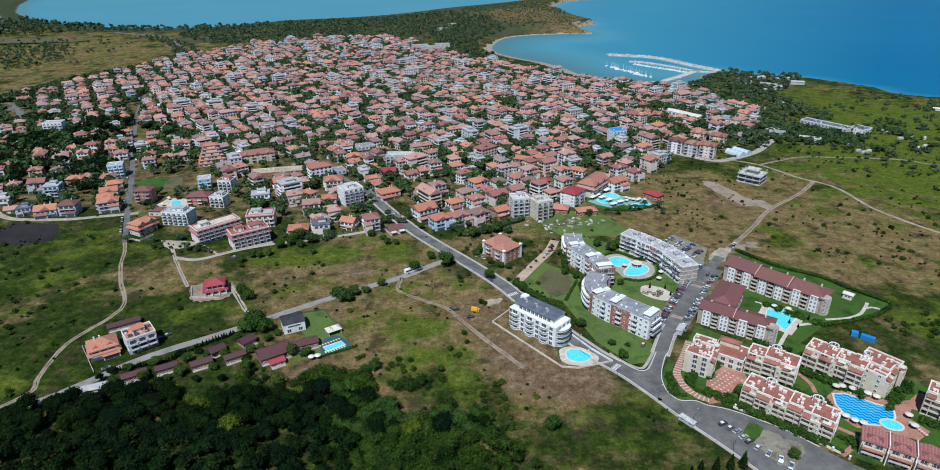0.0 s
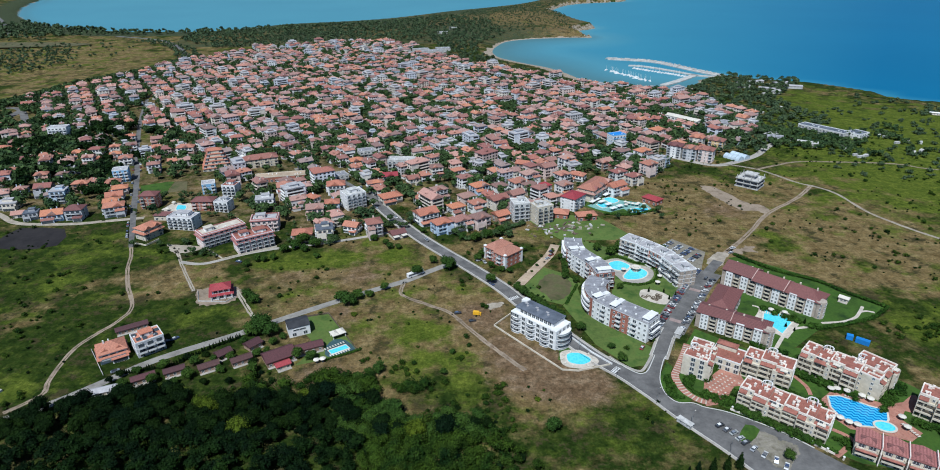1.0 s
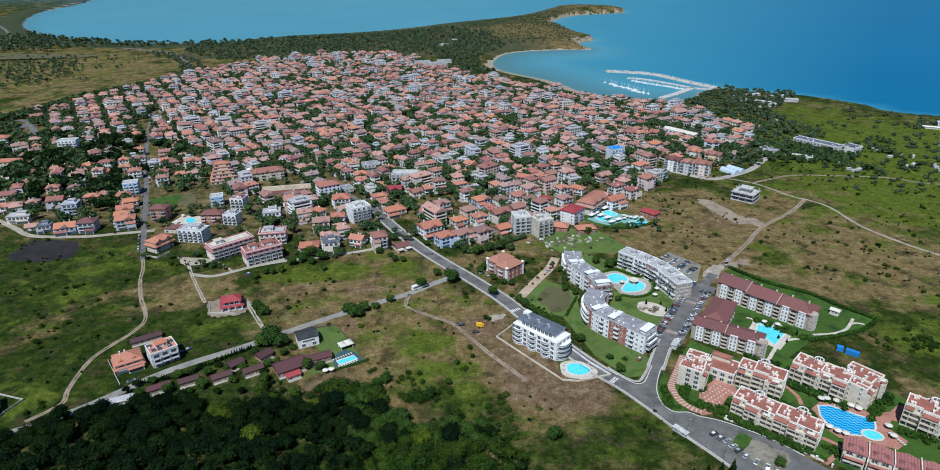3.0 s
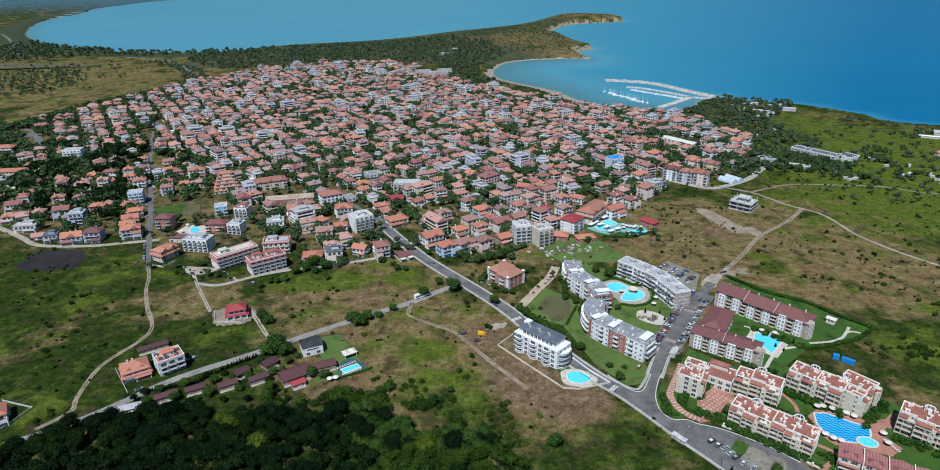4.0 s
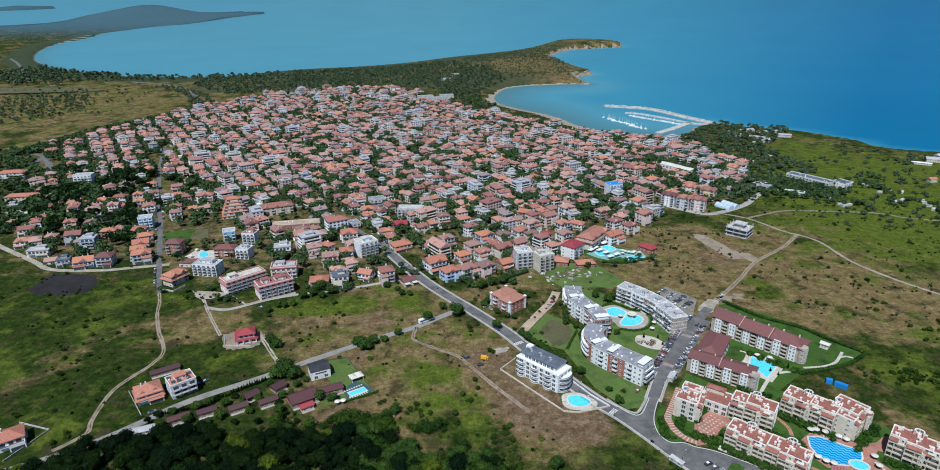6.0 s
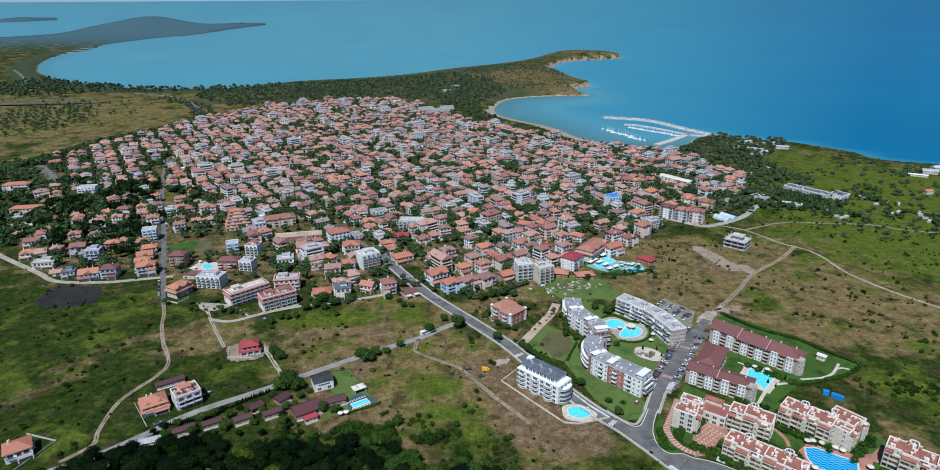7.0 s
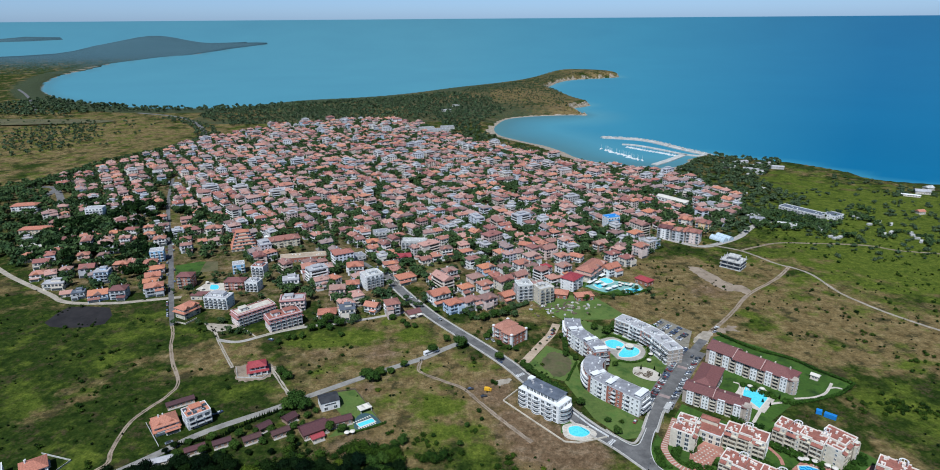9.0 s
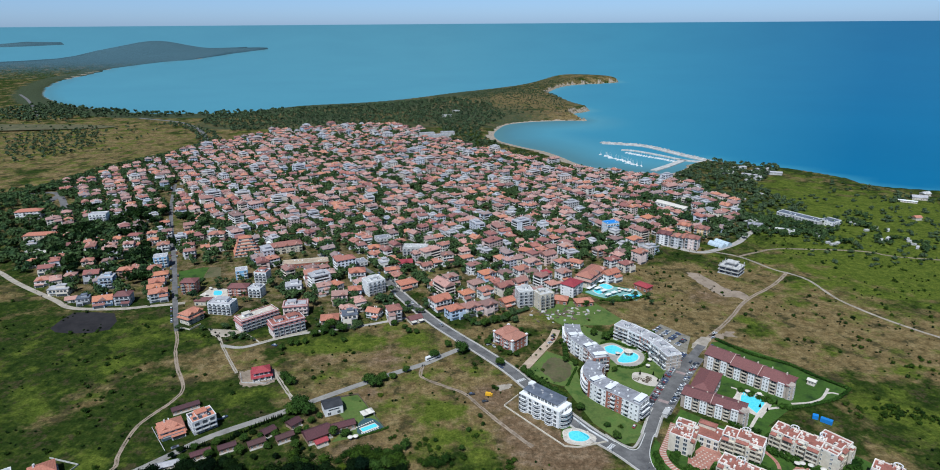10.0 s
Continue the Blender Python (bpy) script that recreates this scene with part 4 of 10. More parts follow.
area("garden", [(-104, 300), (-85, 306), (-62, 269), (-77, 261), (-92, 256), (-84, 272)], "openlawn", "green fenced garden lawn", 0.045, 0, "lawn")
area("lawn", [(-290, 503), (-300, 526), (-280, 537), (-274, 537), (-269, 508)], "lawn", "green town lawn", 0.05, 0, "lawn")
area("lawn", [(-268.5, 508), (-273.5, 537), (-262, 537), (-253, 513)], "drylawn", "dry town lawn", 0.05, 0, "lawn")
area("sand_scar", [(205, 513), (213, 510), (221, 493), (227, 475), (237, 466), (241, 455), (235, 448), (229, 454), (218, 456), (212, 471), (207, 485), (204, 501)], "dirt", "bare sandy scar in the field", 0.045, 4, "bare ground", ragged=0.8)
area("sand_scar", [(178, 383), (184, 387), (189, 386), (195, 390), (201, 389), (197, 384), (199, 379), (191, 381), (186, 377)], "dirt", "bare sandy bank", 0.05, 5, "bare ground", ragged=0.6)
area("sand_scar", oval(13, 313, 6, 3.2, 20, 12, 0.15), "sandy", "pale spoil heap of sandy soil", 0.12, 4, "bare ground", ragged=0.35)
for off, wide in ((6.45, 6.2), (-5.75, 4.8)):
    line = catmull([(109, 284), (114.7, 293), (128.3, 313.5), (141, 333), (155, 352)], 6)
    t_ = np.gradient(line, axis=0)
    t_ /= np.linalg.norm(t_, axis=1)[:, None]
    bm = bmesh.new()
    strip(bm, line + np.stack([-t_[:, 1], t_[:, 0]], 1) * off, wide, 0.12, thick=0.3)
    tagged(new("parking_bay", mesh_of(bm, "asphalt")), "asphalt parking bays along the side road", "parking", kind="structure")


# ---- kit of building parts ----
def window_mesh(w, h, glass="glass", frame_mat="frame"):
    """A two-leaf window in one piece: a frame that stands proud of the wall, with sunk panes."""
    bm, t = bmesh.new(), 0.09
    xs, zs = (-w / 2, -w / 2 + t, -t / 2, t / 2, w / 2 - t, w / 2), (0, t, h - t, h)
    g = [[bm.verts.new((x, -0.10, z)) for x in xs] for z in zs]
    for j in range(3):
        for i in range(5):
            q = [g[j][i], g[j][i + 1], g[j + 1][i + 1], g[j + 1][i]]
            if j == 1 and i in (1, 3):
                sunk = [bm.verts.new((v.co.x, -0.03, v.co.z)) for v in q]
                bm.faces.new(sunk).material_index = 1
                for k in range(4):
                    bm.faces.new((q[k], q[(k + 1) % 4], sunk[(k + 1) % 4], sunk[k]))
            else:
                bm.faces.new(q)
    rim = g[0] + [r[-1] for r in g[1:]] + g[-1][-2::-1] + [r[0] for r in g[-2:0:-1]]
    back = [bm.verts.new((v.co.x, 0.03, v.co.z)) for v in rim]
    for k in range(len(rim)):
        bm.faces.new((rim[k - 1], back[k - 1], back[k], rim[k]))
    return mesh_of(bm, frame_mat, glass)


WIN = {k: window_mesh(*k) for k in ((1.3, 1.4), (1.0, 1.5), (2.2, 2.1), (1.6, 2.2), (3.2, 2.2))}


def balcony_mesh(w, d, rail="solid", mat="white", curved=False):
    """A slab with a parapet or a railing; the slab's back edge lies on the wall."""
    bm = bmesh.new()
    if curved:
        pts = [(-w / 2, 0)] + [(-w / 2 * math.cos(a), -d * math.sin(a)) for a in np.linspace(0.12, math.pi - 0.12, 9)] + [(w / 2, 0)]
    else:
        pts = [(-w / 2, 0), (-w / 2, -d), (w / 2, -d), (w / 2, 0)]
        leaves = max(1, round(w / 3.4))
        for k in range(leaves):  # the glazed doors behind it
            u = -w / 2 + (k + 0.5) * w / leaves
            box(bm, u - w / leaves * 0.34, -0.022, 0.05, u + w / leaves * 0.34, 0.02, 2.15, 2)
    prism(bm, pts, -0.16, 0.0)
    for (x0, y0), (x1, y1) in zip(pts[:-1], pts[1:]):
        v = Vector((x1 - x0, y1 - y0, 0))
        nn = Vector((v.y, -v.x, 0)).normalized() * -0.1
        if rail == "solid":
            prism(bm, [(x0, y0), (x1, y1), (x1 + nn.x, y1 + nn.y), (x0 + nn.x, y0 + nn.y)], 0.0, 0.85)
        else:
            prism(bm, [(x0, y0), (x1, y1), (x1 + nn.x * 0.5, y1 + nn.y * 0.5), (x0 + nn.x * 0.5, y0 + nn.y * 0.5)], 0.0, 0.28, 0)
            prism(bm, [(x0, y0), (x1, y1), (x1 + nn.x * 0.4, y1 + nn.y * 0.4), (x0 + nn.x * 0.4, y0 + nn.y * 0.4)], 0.28, 0.9, 1)
    bmesh.ops.remove_doubles(bm, verts=bm.verts, dist=0.002)
    bmesh.ops.recalc_face_normals(bm, faces=bm.faces)
    return mesh_of(bm, mat, "railglass", "glass")


BALC = {}


def balcony(w, d, rail="solid", mat="white", curved=False):
    key = (round(w, 1), d, rail, mat, curved)
    if key not in BALC:
        BALC[key] = balcony_mesh(*key)
    return BALC[key]


SIDES = {"front": 0, "right": 90, "back": 180, "left": 270}


def on_side(L, W, side, u, z, out=0.0):
    """A pose on a wall of a plan L by W: u along the wall from its middle, facing outward along -y."""
    a = SIDES[side]
    half = (W if side in ("front", "back") else L) / 2
    return pose(0, 0, 0, 0, 0, a) @ pose(u, -half - out, z)


def put_windows(parent, L, W, side, us, zs, size, door=False):
    for z in zs:
        for u in us:
            part("window", WIN[size], parent, m=on_side(L, W, side, u, z))


def spread(width, n, edge=1.6):
    return [0.0] if n == 1 else [(-width / 2 + edge) + k * (width - 2 * edge) / (n - 1) for k in range(n)]


# ---- town houses ----
ROOF_OF = {"r": ("roof", "red clay-tile roof"), "o": ("orange", "orange tiled roof"), "m": ("maroon", "maroon tiled roof"), "g": ("grey", "grey flat roof"), "s": ("slate", "slate-blue metal roof"), "x": ("redroof", "crimson tiled roof")}
WALL_OF = {"w": ("wall_white", "white"), "c": ("wall_cream", "cream"), "b": ("wall_blue", "pale blue"), "p": ("wall_pink", "rose-pink"), "n": ("wall_brown", "brown"), "g": ("wall_grey", "grey")}


def town_house(L, W, floors, seed, roof="roof", wall="wall", gable=False, label="", wing=True):
    """A plastered house: main body, a lower wing, tiled roofs with a cross gable, balconies, windows on all sides."""
    rng = random.Random(seed)
    fh = 2.8
    H = floors * fh + 0.2
    ob = thing("house", label, "house", group="town houses")
    flat = roof in ("grey", "slate")
    bm = bmesh.new()
    prism(bm, [(-L / 2, -W / 2), (L / 2, -W / 2), (L / 2, W / 2), (-L / 2, W / 2)], -1.5, H)
    part("wall", mesh_of(bm, wall), ob)
    rise = min(L, W) * rng.uniform(0.22, 0.29)
    bm = bmesh.new()
    if flat:
        box(bm, -L / 2 - 0.4, -W / 2 - 0.4, H + 0.004, L / 2 + 0.4, W / 2 + 0.4, H + 0.3)
        box(bm, -L * 0.15, -W * 0.1, H + 0.3, L * 0.3, W * 0.35, H + 2.3, 1)
        box(bm, -L * 0.15 - 0.3, -W * 0.1 - 0.3, H + 2.3, L * 0.3 + 0.3, W * 0.35 + 0.3, H + 2.5)
        part("roof", mesh_of(bm, roof, wall), ob)
    else:
        hip(bm, L, W, H + 0.1, rise, 0.65, gable=gable)
        part("roof", mesh_of(bm, roof), ob)
        if rng.random() < 0.6 and floors > 1:  # a cross gable over the front
            gl, gx = L * rng.uniform(0.28, 0.4), L * rng.uniform(-0.22, 0.22)
            bm = bmesh.new()
            box(bm, gx - gl / 2, -W / 2 - 0.25, H - 0.3, gx + gl / 2, 0, H + 0.35)
            hip(bm, gl, W * 0.5 + 0.5, H + 0.55, gl * 0.3, 0.35, 1, True, gx, -W / 4 - 0.2)
            part("dormer", mesh_of(bm, wall, roof), ob)
    if wing:
        wl, wd, wh = L * rng.uniform(0.42, 0.6), rng.uniform(2.2, 3.6), max(2.6, H - fh * rng.choice((1, 1, 2)))
        wx = (L - wl) / 2 * rng.choice((-1, 1))
        bm = bmesh.new()
        prism(bm, [(wx - wl / 2, -W / 2 - wd), (wx + wl / 2, -W / 2 - wd), (wx + wl / 2, -W / 2 + 0.02), (wx - wl / 2, -W / 2 + 0.02)], -1.5, wh)
        box(bm, wx - wl / 2 + 0.5, -W / 2 - wd - 0.02, 0.1, wx + wl / 2 - 0.5, -W / 2 - wd + 0.1, 2.2, 1)
        part("wing_wall", mesh_of(bm, wall, "glass"), ob)
        bm = bmesh.new()
        if flat or rng.random() < 0.4:  # a roof terrace inside a breastwork
            for x0, y0, x1, y1 in ((wx - wl / 2, -W / 2 - wd, wx + wl / 2, -W / 2 - wd + 0.2), (wx - wl / 2, -W / 2 - wd + 0.2, wx - wl / 2 + 0.2, -W / 2), (wx + wl / 2 - 0.2, -W / 2 - wd + 0.2, wx + wl / 2, -W / 2)):
                box(bm, x0, y0, wh, x1, y1, wh + 0.9)
            box(bm, wx - wl / 2 + 0.2, -W / 2 - wd + 0.2, wh + 0.004, wx + wl / 2 - 0.2, -W / 2, wh + 0.05, 1)
            part("roof_terrace", mesh_of(bm, wall, "terrace"), ob)
        else:
            a, b = wl / 2 + 0.4, wd + 0.5
            v = [bm.verts.new(q) for q in ((wx - a, -W / 2, wh + 0.9), (wx + a, -W / 2, wh + 0.9), (wx + a, -W / 2 - b, wh), (wx - a, -W / 2 - b, wh))]
            w = [bm.verts.new((q.co.x, q.co.y, q.co.z - 0.2)) for q in v]
            bm.faces.new(v[::-1])
            bm.faces.new(w)
            for i in range(4):
                bm.faces.new((v[i], v[(i + 1) % 4], w[(i + 1) % 4], w[i]))
            bmesh.ops.recalc_face_normals(bm, faces=bm.faces)
            part("wing_roof", mesh_of(bm, roof), ob)
    for _ in range(rng.choice((1, 2))):
        cx, cy = L * rng.uniform(-0.3, 0.3), W * rng.uniform(0.02, 0.2)
        bm = bmesh.new()
        box(bm, cx - 0.35, cy, H + 0.3, cx + 0.35, cy + 0.7, H + rise + 0.7)
        part("chimney", mesh_of(bm, wall), ob)
    trim = "white" if rng.random() < 0.6 else wall
    for k in range(floors):
        if k:
            part("balcony", balcony(round(L * 0.86, 1), 1.4, "rail" if seed % 3 else "solid", trim), ob, m=pose(0, -W / 2, k * fh))
            for sd in ("left", "right"):
                if rng.random() < 0.6:
                    part("balcony", balcony(round(W * 0.6, 1), 1.3, "rail" if seed % 2 else "solid", trim), ob, m=on_side(L, W, sd, 0.4, k * fh))
                else:
                    part("window", WIN[(2.2, 2.1)], ob, m=on_side(L, W, sd, -1.6, k * fh + 0.2))
                    part("window", WIN[(1.3, 1.4)], ob, m=on_side(L, W, sd, 1.8, k * fh + 0.8))
        else:
            for sd in ("left", "right"):
                part("window", WIN[(2.2, 2.1)], ob, m=on_side(L, W, sd, -1.2, 0.2))
            if not wing:
                part("window", WIN[(3.2, 2.2)], ob, m=pose(L * 0.15, -W / 2 - 0.01, 0.15))
        part("window", WIN[(1.3, 1.4)], ob, m=on_side(L, W, "back", 1.5 * (-1) ** k, k * fh + 0.9))
    return ob


def heap(list_of, x, y, yaw, scale=(1, 1, 1), z=None):
    g = float(land_height(np.array([x]), np.array([y]))[0][0]) if z is None else z
    return Matrix.Translation((x, y, g)) @ Matrix.Rotation(radians(yaw), 4, "Z") @ Matrix.Diagonal((*scale, 1))


class Soup:
    """Many small solids joined into one mesh."""
    def __init__(self):
        self.v, self.f, self.m, self.t, self.n, self.tone = [], [], [], [], 0, 0.0

    def put(self, verts, faces, mats):
        self.v.append(np.asarray(verts, float))
        self.t.append(np.full(len(verts), self.tone))
        self.f += [[i + self.n for i in f] for f in faces]
        self.m += mats
        self.n += len(verts)

    def finish(self, name, mats, label, category, kind="stuff", warp=False):
        me = bpy.data.meshes.new(name)
        v = np.concatenate(self.v)
        me.from_pydata(draw_in(v) if warp else v, [], self.f)
        for m in mats:
            me.materials.append(M[m])
        me.polygons.foreach_set("material_index", np.array(self.m, np.int32))
        me.attributes.new("tone", "FLOAT", "POINT").data.foreach_set("value", np.concatenate(self.t).astype(np.float32))
        return tagged(new(name, me), label, category, kind=kind)


CUBE = [(3, 2, 1, 0), (4, 5, 6, 7), (0, 1, 5, 4), (1, 2, 6, 5), (2, 3, 7, 6), (3, 0, 4, 7)]


def solid(x0, y0, z0, x1, y1, z1):
    return np.array([(x0, y0, z0), (x1, y0, z0), (x1, y1, z0), (x0, y1, z0), (x0, y0, z1), (x1, y0, z1), (x1, y1, z1), (x0, y1, z1)], float)


def turned(v, x, y, z, yaw):
    c, s = math.cos(yaw), math.sin(yaw)
    v = np.asarray(v, float)
    return np.stack([x + v[:, 0] * c - v[:, 1] * s, y + v[:, 0] * s + v[:, 1] * c, z + v[:, 2]], 1)


def soup_house(soup, x, y, z, yaw, L, W, H, rng, flat=False):
    """A far house: plastered body, balconies and openings on every side, a cross wing, tiled roofs, an annex and a paved yard."""
    soup.tone = rng.random()

    def block(x0, y0, z0, x1, y1, z1, mat):
        soup.put(turned(solid(x0, y0, z0, x1, y1, z1), x, y, z, yaw), CUBE, [mat] * 6)

    def hipped(cx, cy, l, w, h0, rise, over, gabled):
        along = l >= w
        a, b = (l / 2 + over, w / 2 + over)
        r = (a if gabled else max(0.3, a - b)) if along else (b if gabled else max(0.3, b - a))
        ridge = [(-r, 0), (r, 0)] if along else [(0, -r), (0, r)]
        v = [(cx + p, cy + q, h0 - 0.18) for p, q in ((-a, -b), (a, -b), (a, b), (-a, b))] + [(cx + p, cy + q, h0 + 0.06) for p, q in ((-a, -b), (a, -b), (a, b), (-a, b))]
        v += [(cx + p, cy + q, h0 + rise) for p, q in ridge]
        tops = [(4, 5, 9, 8), (5, 6, 9), (6, 7, 8, 9), (7, 4, 8)] if along else [(4, 5, 8), (5, 6, 9, 8), (6, 7, 9), (7, 4, 8, 9)]
        soup.put(turned(v, x, y, z, yaw), [(3, 2, 1, 0), (0, 1, 5, 4), (1, 2, 6, 5), (2, 3, 7, 6), (3, 0, 4, 7)] + tops, [1] * 9)

    block(-L / 2, -W / 2, -2, L / 2, W / 2, H, 0)
    floors = max(1, int(H / 2.8))
    trim = rng.choice((0, 0, 4))
    kinds = [rng.random() for _ in range(4)]
    for side, kd in enumerate(kinds):
        wide, deep = (L, W) if side % 2 == 0 else (W, L)
        for k in range(floors):
            z0 = k * 2.8

            def on(u0, u1, d0, d1, h0, h1, mat):
                p, q = (u0, u1) if side in (0, 1) else (-u1, -u0)
                e0, e1 = deep / 2 + d0, deep / 2 + d1
                if side == 0:
                    block(p, -e1, h0, q, -e0, h1, mat)
                elif side == 2:
                    block(p, e0, h0, q, e1, h1, mat)
                elif side == 1:
                    block(e0, p, h0, e1, q, h1, mat)
                else:
                    block(-e1, p, h0, -e0, q, h1, mat)

            if kd < 0.62 and k:  # a long balcony before dark glazed doors
                span = wide * (0.44 if kd < 0.35 else 0.3)
                off = 0.0 if kd < 0.35 else wide * 0.14 * (1 if kd < 0.5 else -1)
                on(off - span * 0.9, off + span * 0.9, -0.06, 0.04, z0 + 0.05, z0 + 2.2, 2)
                on(off - span, off + span, 0.05, 1.35, z0 - 0.18, z0 + 0.02, trim)
                on(off - span, off + span, 1.2, 1.35, z0 + 0.02, z0 + 0.85, trim)
            else:
                n = max(2, round(wide / 3.6))
                for i in range(n):
                    u = (i + 0.5) / n * wide - wide / 2
                    w = 0.75 if (i + k) % 2 else 1.0
                    on(u - w, u + w, -0.06, 0.05, z0 + (0.75 if k else 0.3), z0 + 2.25, 2)
    if flat:
        block(-L / 2 - 0.3, -W / 2 - 0.3, H + 0.01, L / 2 + 0.3, W / 2 + 0.3, H + 0.45, 3)
        block(-L * 0.2, -W * 0.2, H + 0.46, L * 0.24, W * 0.3, H + 2.4, 0)
        block(-L * 0.24, -W * 0.24, H + 2.41, L * 0.28, W * 0.34, H + 2.6, 3)
    else:
        rise = min(L, W) * rng.uniform(0.22, 0.30)
        hipped(0, 0, L, W, H, rise, 0.6, rng.random() < 0.3)
        pick = rng.random()
        if pick < 0.6:  # a cross wing, up to the eaves or one storey lower
            wl, wh, wd = L * rng.uniform(0.38, 0.52), H - rng.choice((0.0, 0.3, 2.8)), rng.uniform(1.6, 4)
            wx, sg = (L - wl) / 2 * rng.choice((-1, 0.3, 1)), rng.choice((-1, 1))
            ya, yb = sorted((sg * W * 0.2, sg * (W / 2 + wd)))
            block(wx - wl / 2, ya, -2, wx + wl / 2, yb, wh, 0)
            for k in range(max(1, int(wh / 2.8))):
                yo = yb if sg > 0 else ya
                block(wx - wl * 0.32, yo - 0.05, k * 2.8 + 0.4, wx + wl * 0.32, yo + 0.05, k * 2.8 + 2.2, 2)
            hipped(wx, (ya + yb) / 2, wl, yb - ya, wh, wl * 0.26, 0.4, True)
        if pick > 0.45:  # dormers in the roof
            for sg in (-1, 1):
                dx = L * rng.uniform(-0.2, 0.2)
                block(dx - 1.1, min(0, sg * W * 0.36), H - 0.2, dx + 1.1, max(0, sg * W * 0.36), H + rise * 0.55, 0)
                block(dx - 0.7, min(sg * W * 0.365, sg * W * 0.35), H + rise * 0.12, dx + 0.7, max(sg * W * 0.365, sg * W * 0.35), H + rise * 0.5, 2)
                hipped(dx, sg * W * 0.18, 2.2, W * 0.4, H + rise * 0.58, 0.7, 0.25, True)
        for _ in range(rng.choice((1, 2))):
            cx, cy = rng.uniform(-0.32, 0.32) * L, W * rng.uniform(-0.2, 0.2)
            block(cx - 0.35, cy - 0.35, H + 0.2, cx + 0.35, cy + 0.35, H + rise + 0.7, 0)
    if rng.random() < 0.55:  # a low annex or shed
        al, aw, ah = rng.uniform(4, 7), rng.uniform(3, 4.5), rng.uniform(2.4, 3.2)
        ax, ay = rng.uniform(-0.3, 0.3) * L, rng.choice((-1, 1)) * (W / 2 + aw / 2 - 0.1)
        block(ax - al / 2, ay - aw / 2, -2, ax + al / 2, ay + aw / 2, ah, rng.choice((0, 4)))
        if rng.random() < 0.55:
            hipped(ax, ay, al, aw, ah, 0.8, 0.3, True)
        else:
            block(ax - al / 2 - 0.2, ay - aw / 2 - 0.2, ah + 0.01, ax + al / 2 + 0.2, ay + aw / 2 + 0.2, ah + 0.2, rng.choice((3, 3, 4)))
    if rng.random() < 0.6:
        block(-L / 2 - rng.uniform(1, 4), -W / 2 - rng.uniform(1, 5), -2.5, L / 2 + rng.uniform(1, 4), W / 2 + rng.uniform(1, 3), 0.1, 5)


g_ = (1 + 5 ** 0.5) / 2
ICO_V = np.array([(-1, g_, 0), (1, g_, 0), (-1, -g_, 0), (1, -g_, 0), (0, -1, g_), (0, 1, g_), (0, -1, -g_), (0, 1, -g_), (g_, 0, -1), (g_, 0, 1), (-g_, 0, -1), (-g_, 0, 1)]) / (1 + g_ * g_) ** 0.5
ICO_F = np.array([(0, 11, 5), (0, 5, 1), (0, 1, 7), (0, 7, 10), (0, 10, 11), (1, 5, 9), (5, 11, 4), (11, 10, 2), (10, 7, 6), (7, 1, 8), (3, 9, 4), (3, 4, 2), (3, 2, 6), (3, 6, 8), (3, 8, 9), (4, 9, 5), (2, 4, 11), (6, 2, 10), (8, 6, 7), (9, 8, 1)])


def low_lobes(rng, h, r, n):
    """A bush: a broad dome that reaches the ground."""
    out = [(0, 0, h * 0.42, r * 0.80)]
    for k in range(n):
        a = 2 * math.pi * (k + rng.uniform(-0.35, 0.35)) / n
        q = r * rng.uniform(0.42, 0.68)
        out.append((q * math.cos(a), q * math.sin(a), h * rng.uniform(0.22, 0.5), r * rng.uniform(0.40, 0.56)))
    return out


def leaf_cloud(rng, lobes, cards, size, cores=1):
    """Leaf clumps as small bent cards near the skin of several lobes: x, y, z, radius."""
    lobes = np.array(lobes, float)
    pick = rng.choice(len(lobes), cards, p=lobes[:, 3] ** 2 / (lobes[:, 3] ** 2).sum())
    d = rng.normal(size=(cards, 3))
    d /= np.linalg.norm(d, axis=1)[:, None]
    d[:, 2] = np.where(d[:, 2] < -0.35, -d[:, 2], d[:, 2])
    c = lobes[pick, :3] + d * (lobes[pick, 3] * rng.uniform(0.45, 1.15, cards) ** 0.6)[:, None] * [1, 1, 0.85]
    nrm = d + [0, 0, 0.35] + rng.normal(scale=0.45, size=(cards, 3))
    nrm /= np.linalg.norm(nrm, axis=1)[:, None]
    t = np.cross(nrm, rng.normal(size=(cards, 3)))
    t /= np.linalg.norm(t, axis=1)[:, None]
    b = np.cross(nrm, t)
    s = (size * rng.uniform(0.6, 1.4, cards))[:, None]
    v = np.stack([c - t * s, c - b * s * 0.7 - nrm * s * 0.2, c + t * s, c + b * s * 0.7 + nrm * s * 0.15], 1).reshape(-1, 3)
    i = np.arange(cards)[:, None] * 4
    f = np.concatenate([i + [0, 1, 2], i + [0, 2, 3]], 0)
    for x, y, z, r in lobes[:cores]:  # a shadowy inner mass of twigs
        c = np.array([x, y, z])
        f = np.concatenate([f, ICO_F + len(v)], 0)
        v = np.concatenate([v, c + ICO_V * (r * 0.74 * rng.uniform(0.8, 1.12, len(ICO_V)))[:, None] * [1, 1, 0.9]], 0)
    return v, f


def crown_lobes(rng, h, r, n):
    out = [(0, 0, h * 0.60, r * 0.72)]
    for k in range(n):
        a = 2 * math.pi * (k + rng.uniform(-0.3, 0.3)) / n
        q = r * rng.uniform(0.38, 0.6)
        out.append((q * math.cos(a), q * math.sin(a), h * rng.uniform(0.40, 0.76), r * rng.uniform(0.42, 0.6)))
    return out


